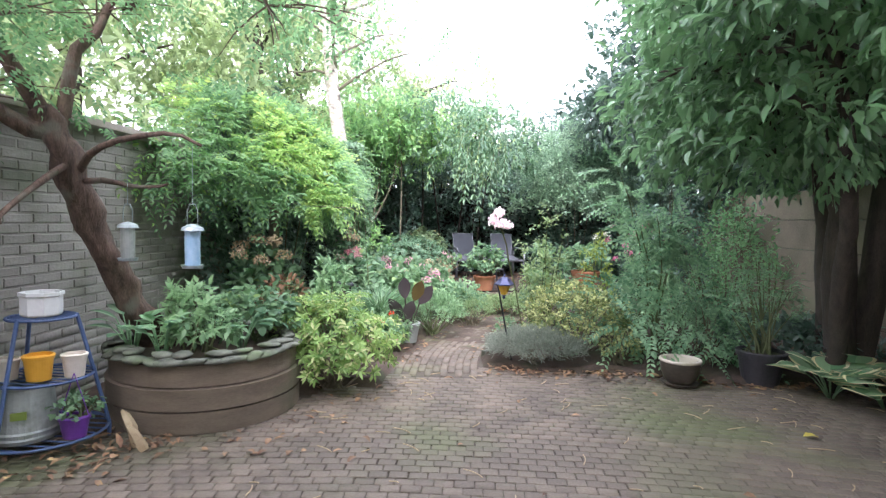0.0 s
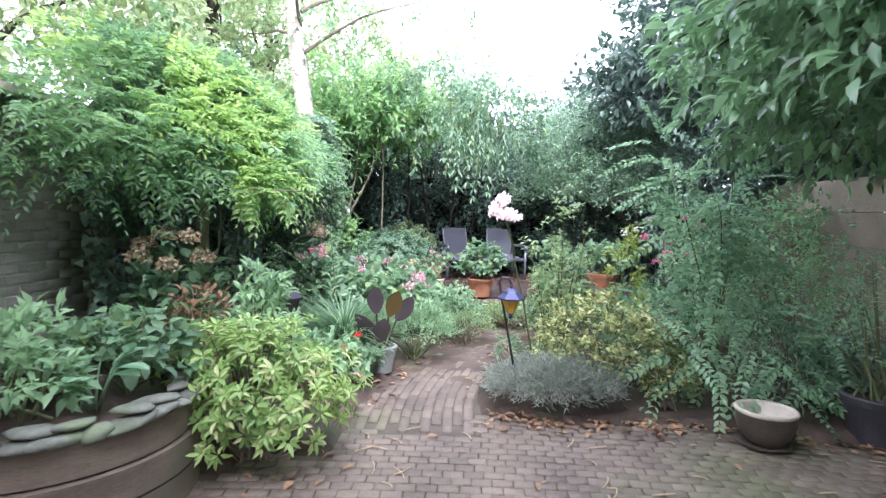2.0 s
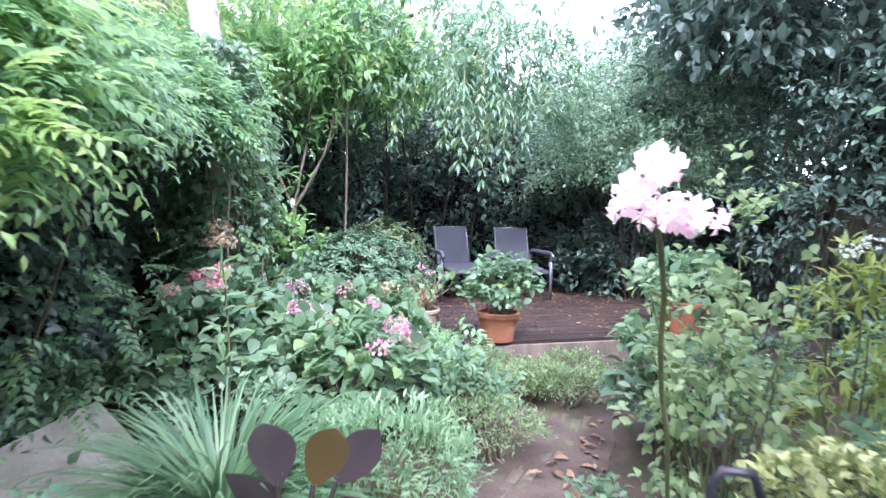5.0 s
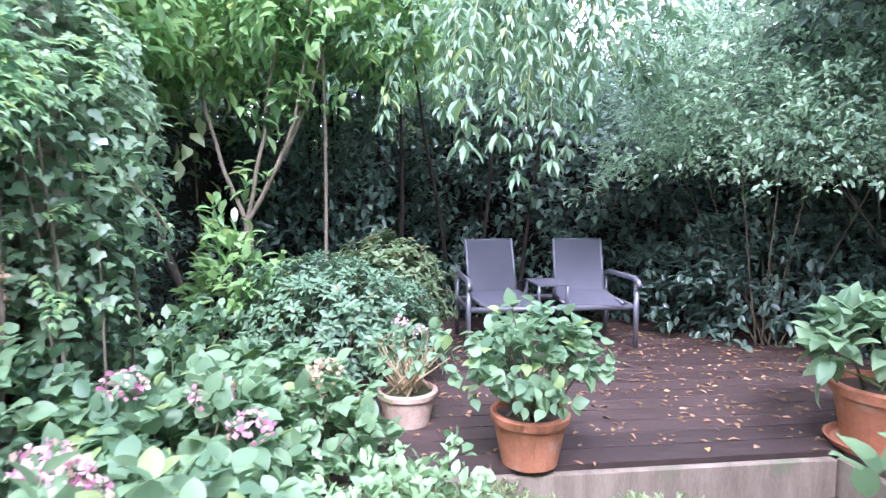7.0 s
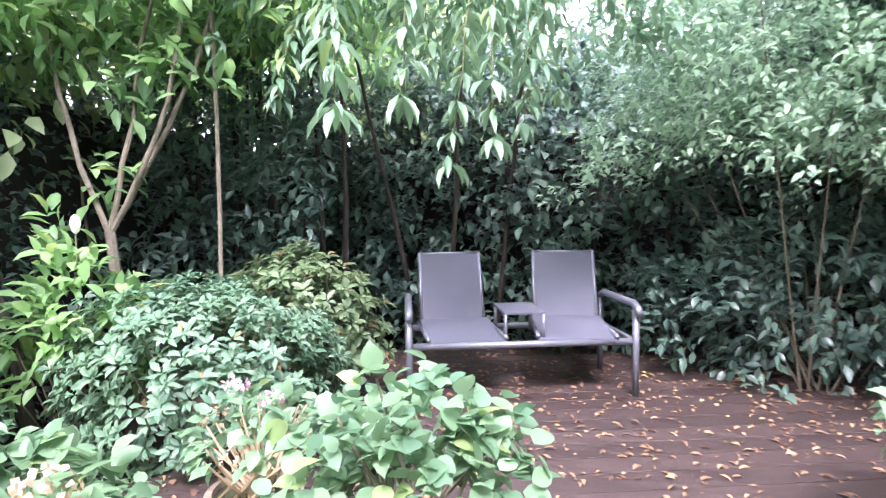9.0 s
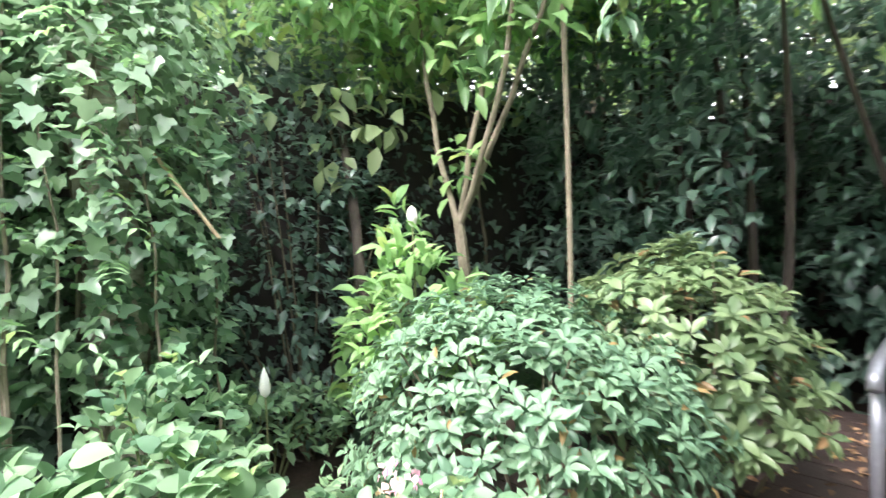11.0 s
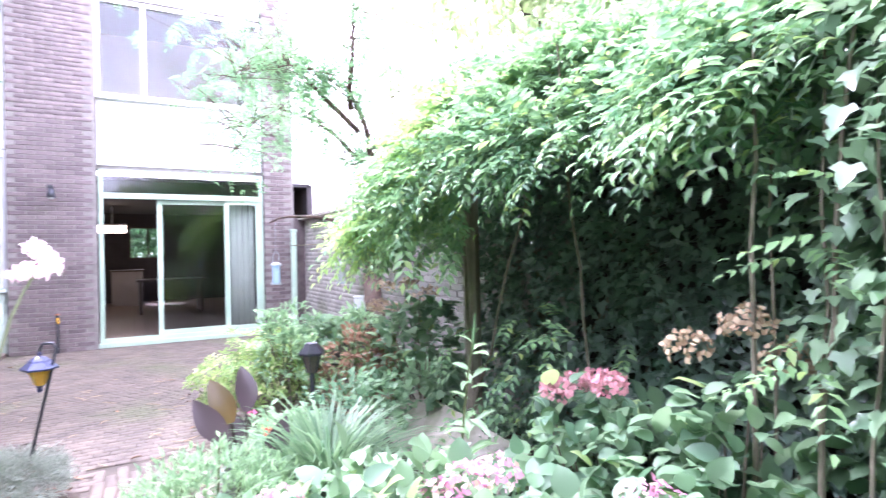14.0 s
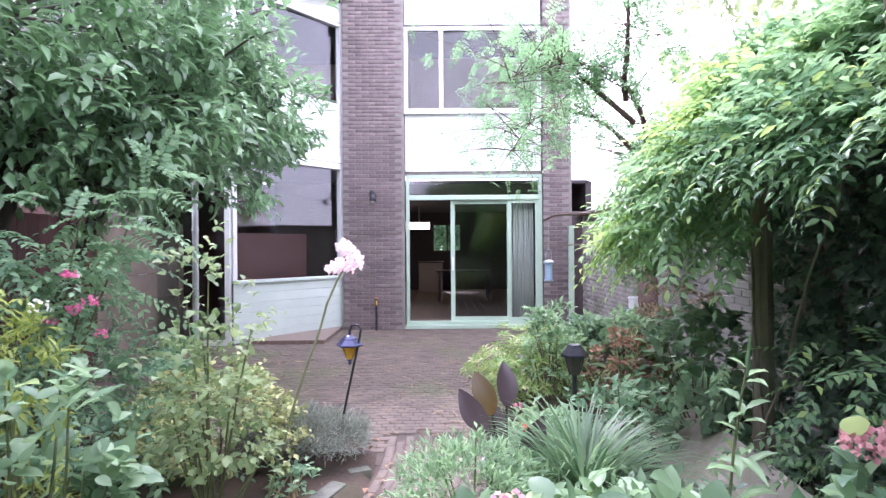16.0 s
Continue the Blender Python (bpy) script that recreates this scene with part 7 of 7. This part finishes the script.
bush("cotoneaster", "tangled dry-stemmed shrub with brown leaves", (-0.98, 5.52, 0), (0.34, 0.28, 0.36), 130, 6, 0.06, 0.03, "dryleaf", OVAL, 0.06, 0.1, -0.4, 0.3, 26, "straw", "shrub", 0.6)
bush("leafy_plant", "green perennials filling the bed by the wall", (-1.55, 5.15, 0), (0.36, 0.34, 0.2), 100, 7, 0.09, 0.045, "bluegreen", OVAL, 0.07, 0.1, -0.4, 0.3, 12, "greenstem", "plant", 0.5)
gz = [(-1.45, 6.9), (-1.6, 7.6), (-0.75, 6.1), (-0.35, 6.1), (-0.55, 7.35), (-1.45, 9.5), (-0.75, 9.75), (0.30, 8.65), (1.6, 7.6), (2.3, 8.4), (3.0, 7.6), (3.4, 8.6), (2.8, 9.1), (0.45, 7.9)]
GZ_LABELS = ("low glossy green groundcover filling the bed", "low broad-leaved groundcover filling the bed", "low blue-green groundcover filling the bed", "low fresh green groundcover filling the bed")
for i, (x, y) in enumerate(gz):
    bush("groundcover", GZ_LABELS[i % 4], (x, y, 0), (0.36, 0.34, 0.17 + 0.05 * (i % 3)), 90, 7, 0.06, 0.034, ("ivylight", "hydleaf", "bluegreen", "herb")[i % 4], OVAL if i % 2 else SLIM, 0.06, 0.0, -0.1, 0.35, 8, "greenstem", "groundcover", 0.6, group="groundcover plants")
def fern(label, at, n, size, mat):
    t = thing("fern", label, "fern")
    a = np.arange(n) * 2.4 + rng.normal(size=n) * 0.2
    P = np.tile(np.array([at[0], at[1], 0.03]), (n, 1)) + np.c_[np.cos(a), np.sin(a), 0 * a] * 0.03
    D = np.c_[np.cos(a), np.sin(a), rng.uniform(0.8, 1.9, n)]
    L = size * rng.uniform(0.75, 1.15, n)
    p, d, u, l, w = pinnate(P, D, np.tile([0, 0, 1.0], (n, 1)) + 0.01, L, 13, 0.075, 0.022, 0.45)
    V, F = leaves(SLIM, p, d, u, l, w)
    array_part("fronds", V, F, mat, t, kind="stuff")
    b = bmesh.new()
    for q, dd, ll in zip(P, unit(D), L):
        pts = [Vector(q + dd * ll * k / 6 - np.array([0, 0, 0.45 * (k / 6) ** 2 * ll])) for k in range(7)]
        tube(b, pts, [0.004 - 0.0005 * k for k in range(7)], 4, cap=False)
    part("branchwork", b, "greenstem", t, kind="stuff")
    return t


for (x, y, n, s) in ((-0.72, 9.30, 18, 0.62), (-0.38, 9.55, 16, 0.5), (-0.95, 8.72, 18, 0.62), (-0.68, 8.92, 20, 0.68), (-0.50, 8.98, 18, 0.62), (-0.80, 8.55, 16, 0.6), (-0.35, 9.22, 16, 0.55), (-1.02, 9.12, 16, 0.6), (-1.6, 8.2, 14, 0.6), (-1.55, 6.2, 12, 0.5)):
    fern("bright green fern with arching fronds in the bed", (x, y), n, s, "herb")
bush("groundcover", "fresh light green leafy plants at the foot of the birch", (-0.72, 9.05, 0), (0.34, 0.24, 0.40), 130, 7, 0.06, 0.04, "hydleaf", OVAL, 0.06, 0.0, -0.1, 0.3, 10, "greenstem", "groundcover", 0.6)
for (x, y, w, l, a) in ((0.93, 6.42, 0.10, 0.26, 1.2), (1.02, 6.72, 0.10, 0.22, 1.35), (1.42, 6.72, 0.16, 0.2, 0.3), (1.18, 6.98, 0.11, 0.24, 0.9), (0.80, 6.12, 0.07, 0.13, 0.5), (1.66, 6.86, 0.12, 0.2, 1.9)):
    edge_stone = thing("edging_stone", "grey weathered flat stone lying in the bed", "stone", group="bed stones")
    m = Matrix.Translation((x, y, 0.025)) @ Euler((rng.normal() * 0.08, rng.normal() * 0.08, a)).to_matrix().to_4x4()
    part("slab", box_bm((0, 0, 0), (l, w, 0.06), m, 0.014), "stone", edge_stone)
for (x, y, rad, mt) in ((1.12, 6.42, 0.15, "bluegreen"), (1.32, 6.95, 0.2, "herb"), (1.0, 7.0, 0.16, "hydleaf"), (1.55, 7.1, 0.24, "bluegreen")):
    bush("groundcover", "sparse low green seedlings among dry stems", (x, y, 0), (rad, rad * 0.9, 0.09), 26, 6, 0.045, 0.022, mt, OVAL, 0.05, 0.0, -0.1, 0.35, 8, "straw", "groundcover", 0.6)
ger = thing("geranium", "small red and pink geranium by the path", "flower")
C, O = dome(40, (-0.12, 6.15, 0.14), (0.18, 0.15, 0.12), -0.1, 0.2, 0.5)
foliage("foliage", OVAL, tufts(C, O, 6, 0.04), 0.05, 0.045, "hydleaf", ger)
flower_heads(ger, "flower_head", [(-0.16, 6.28, 0.34), (-0.2, 6.0, 0.3)], 0.022, "redflower", 26, 0.016)
flower_heads(ger, "flower_head", [(-0.02, 5.55, 0.25), (-0.22, 5.5, 0.24)], 0.022, "pinkflower", 26, 0.016)
wc = thing("closed_umbrella_bloom", "single white pointed flower bud on a stalk", "flower")
part("stalk", tube(bmesh.new(), [(-1.14, 9.43, 0.0), (-1.14, 9.43, 0.60)], [0.005, 0.004], 5), "greenstem", wc)
part("bud", lathe(bmesh.new(), [(0.001, 0.58), (0.018, 0.595), (0.022, 0.62), (0.014, 0.665), (0.001, 0.70)], 10, (-1.14, 9.43, 0)), "whiteflower", wc, smooth=True)

# white oval put in for a leaf's bright glint; bud shape and stalk are added
wc = thing("closed_umbrella_bloom", "white oval standing in for a bright leaf glint", "flower")
part("stalk", tube(bmesh.new(), [(-1.10, 10.07, 0.0), (-1.10, 10.07, 1.23)], [0.005, 0.004], 5), "greenstem", wc)
part("bud", lathe(bmesh.new(), [(0.001, 1.21), (0.016, 1.225), (0.024, 1.26), (0.018, 1.29), (0.001, 1.305)], 10, (-1.10, 10.07, 0)), "whiteflower", wc, smooth=True)
loose = thing("paving_slab", "loose grey concrete slab lying beside the rhododendron", "slab")
part("slab", box_bm((0, 0, 0), (0.30, 0.22, 0.045), Matrix.Translation((-0.28, 10.62, 0.27)) @ Euler((radians(10), radians(-14), radians(50))).to_matrix().to_4x4(), 0.006), "concrete", loose)

spk = thing("mullein", "upright pale green shoot with pointed leaves", "plant")
part("stem", tube(bmesh.new(), bend((-0.66, 7.5, 0), (-0.70, 7.56, 0.98), (0.03, 0, 0), 6), [0.008 - 0.0008 * k for k in range(7)], 6), "greenstem", spk)
hh = np.sort(rng.uniform(0.3, 0.95, 22))
aa = np.arange(22) * 2.4 + rng.normal(size=22) * 0.3
P = np.c_[-0.66 - 0.04 * hh, 7.5 + 0.06 * hh, hh]
V, F = leaves(OVAL, P, np.c_[np.cos(aa), np.sin(aa), rng.uniform(-0.1, 0.9, 22)], np.tile([0, 0, 1.0], (22, 1)) + rand_dirs(22) * 0.4, (0.21 - 0.13 * hh) * rng.uniform(0.7, 1.2, 22), 0.055 - 0.03 * hh)
array_part("foliage", V, F, "herb", spk)
part("flower_spike", tube(bmesh.new(), [(-0.697, 7.555, 0.92), (-0.70, 7.56, 0.98), (-0.705, 7.565, 1.06)], [0.007, 0.008, 0.003], 8, 0.5), "grass", spk, "pale flower spike")

# ---- fallen leaves and twigs ----
lit = tagged(thing("fallen_leaves", "scattered brown and yellow fallen leaves", "leaves", kind="stuff"))
n = 420
u = rng.random(n)
x = 0.8 + 3.2 * u
y = np.array([terrace_edge(a) for a in x]) - 0.03 + np.abs(rng.normal(size=n)) * -0.10 + 0.12 * rng.random(n)
P1 = np.c_[x, y, 0 * x + 0.012]
P2 = np.c_[rng.uniform(-1.3, 0.1, 80), rng.uniform(3.6, 5.1, 80), np.full(80, 0.012)]
P2 = P2[(np.hypot(P2[:, 0] - PC.x, P2[:, 1] - PC.y) > 0.63)]
P3 = np.c_[rng.uniform(-1.9, 4.1, 70), rng.uniform(0.6, 5.3, 70), np.full(70, 0.008)]
q = np.c_[rng.uniform(-1.0, 2.7, 2200), 2.95 * rng.random(2200) ** 0.7]
P4 = np.array([tuple(DECK @ Vector((a, b, 0.174))) for a, b in q])
P5 = np.array([(smooth_path(v)[0] + s * rng.uniform(0.2, 0.36), smooth_path(v)[1], 0.012) for v, s in zip(rng.uniform(0.15, 0.95, 90), rng.choice([-1, 1], 90))])
P6 = np.c_[rng.uniform(0.85, 1.9, 170), rng.uniform(6.05, 7.6, 170), rng.uniform(0.012, 0.03, 170)]
P7 = np.c_[rng.uniform(-1.85, -1.02, 150), rng.uniform(3.30, 3.95, 150), rng.uniform(0.010, 0.022, 150)]
P7 = P7[np.hypot(P7[:, 0] - PC.x, P7[:, 1] - PC.y) > 0.62]
P = np.concatenate([P1, P2, P3, P4, P5, P6, P7])
D = np.c_[rng.normal(size=(len(P), 2)), rng.normal(size=len(P)) * 0.12]
V, F = leaves(OVAL, P, D, np.array([0, 0, 1.0]) + rand_dirs(len(P)) * 0.25, np.where(P[:, 2] > 0.1, 0.72, 1.0) * rng.uniform(0.03, 0.085, len(P)), np.where(P[:, 2] > 0.1, 0.72, 1.0) * rng.uniform(0.016, 0.042, len(P)))
array_part("leaves", V, F, "litter", lit, kind="stuff")
tg = bmesh.new()
for i in range(110):
    x, y = rng.uniform(-0.6, 4.0), rng.uniform(2.5, 5.4)
    a = rng.random() * 6.28
    l = rng.uniform(0.04, 0.14)
    tube(tg, bend((x, y, 0.008), (x + l * math.cos(a), y + l * math.sin(a), 0.01), (0.01, 0, 0.003), 3), [0.003] * 4, 4)
part("twigs", tg, "straw", lit, kind="stuff")
yl = thing("yellow_leaf", "single large yellow fallen leaf on the bricks", "leaf")
V, F = leaves(OVAL, np.array([[2.66, 4.32, 0.012]]), np.array([[1.0, 0.2, 0.05]]), np.array([[0, 0, 1.0]]), 0.11, 0.06)
array_part("blade", V, F, "yellowfall", yl)
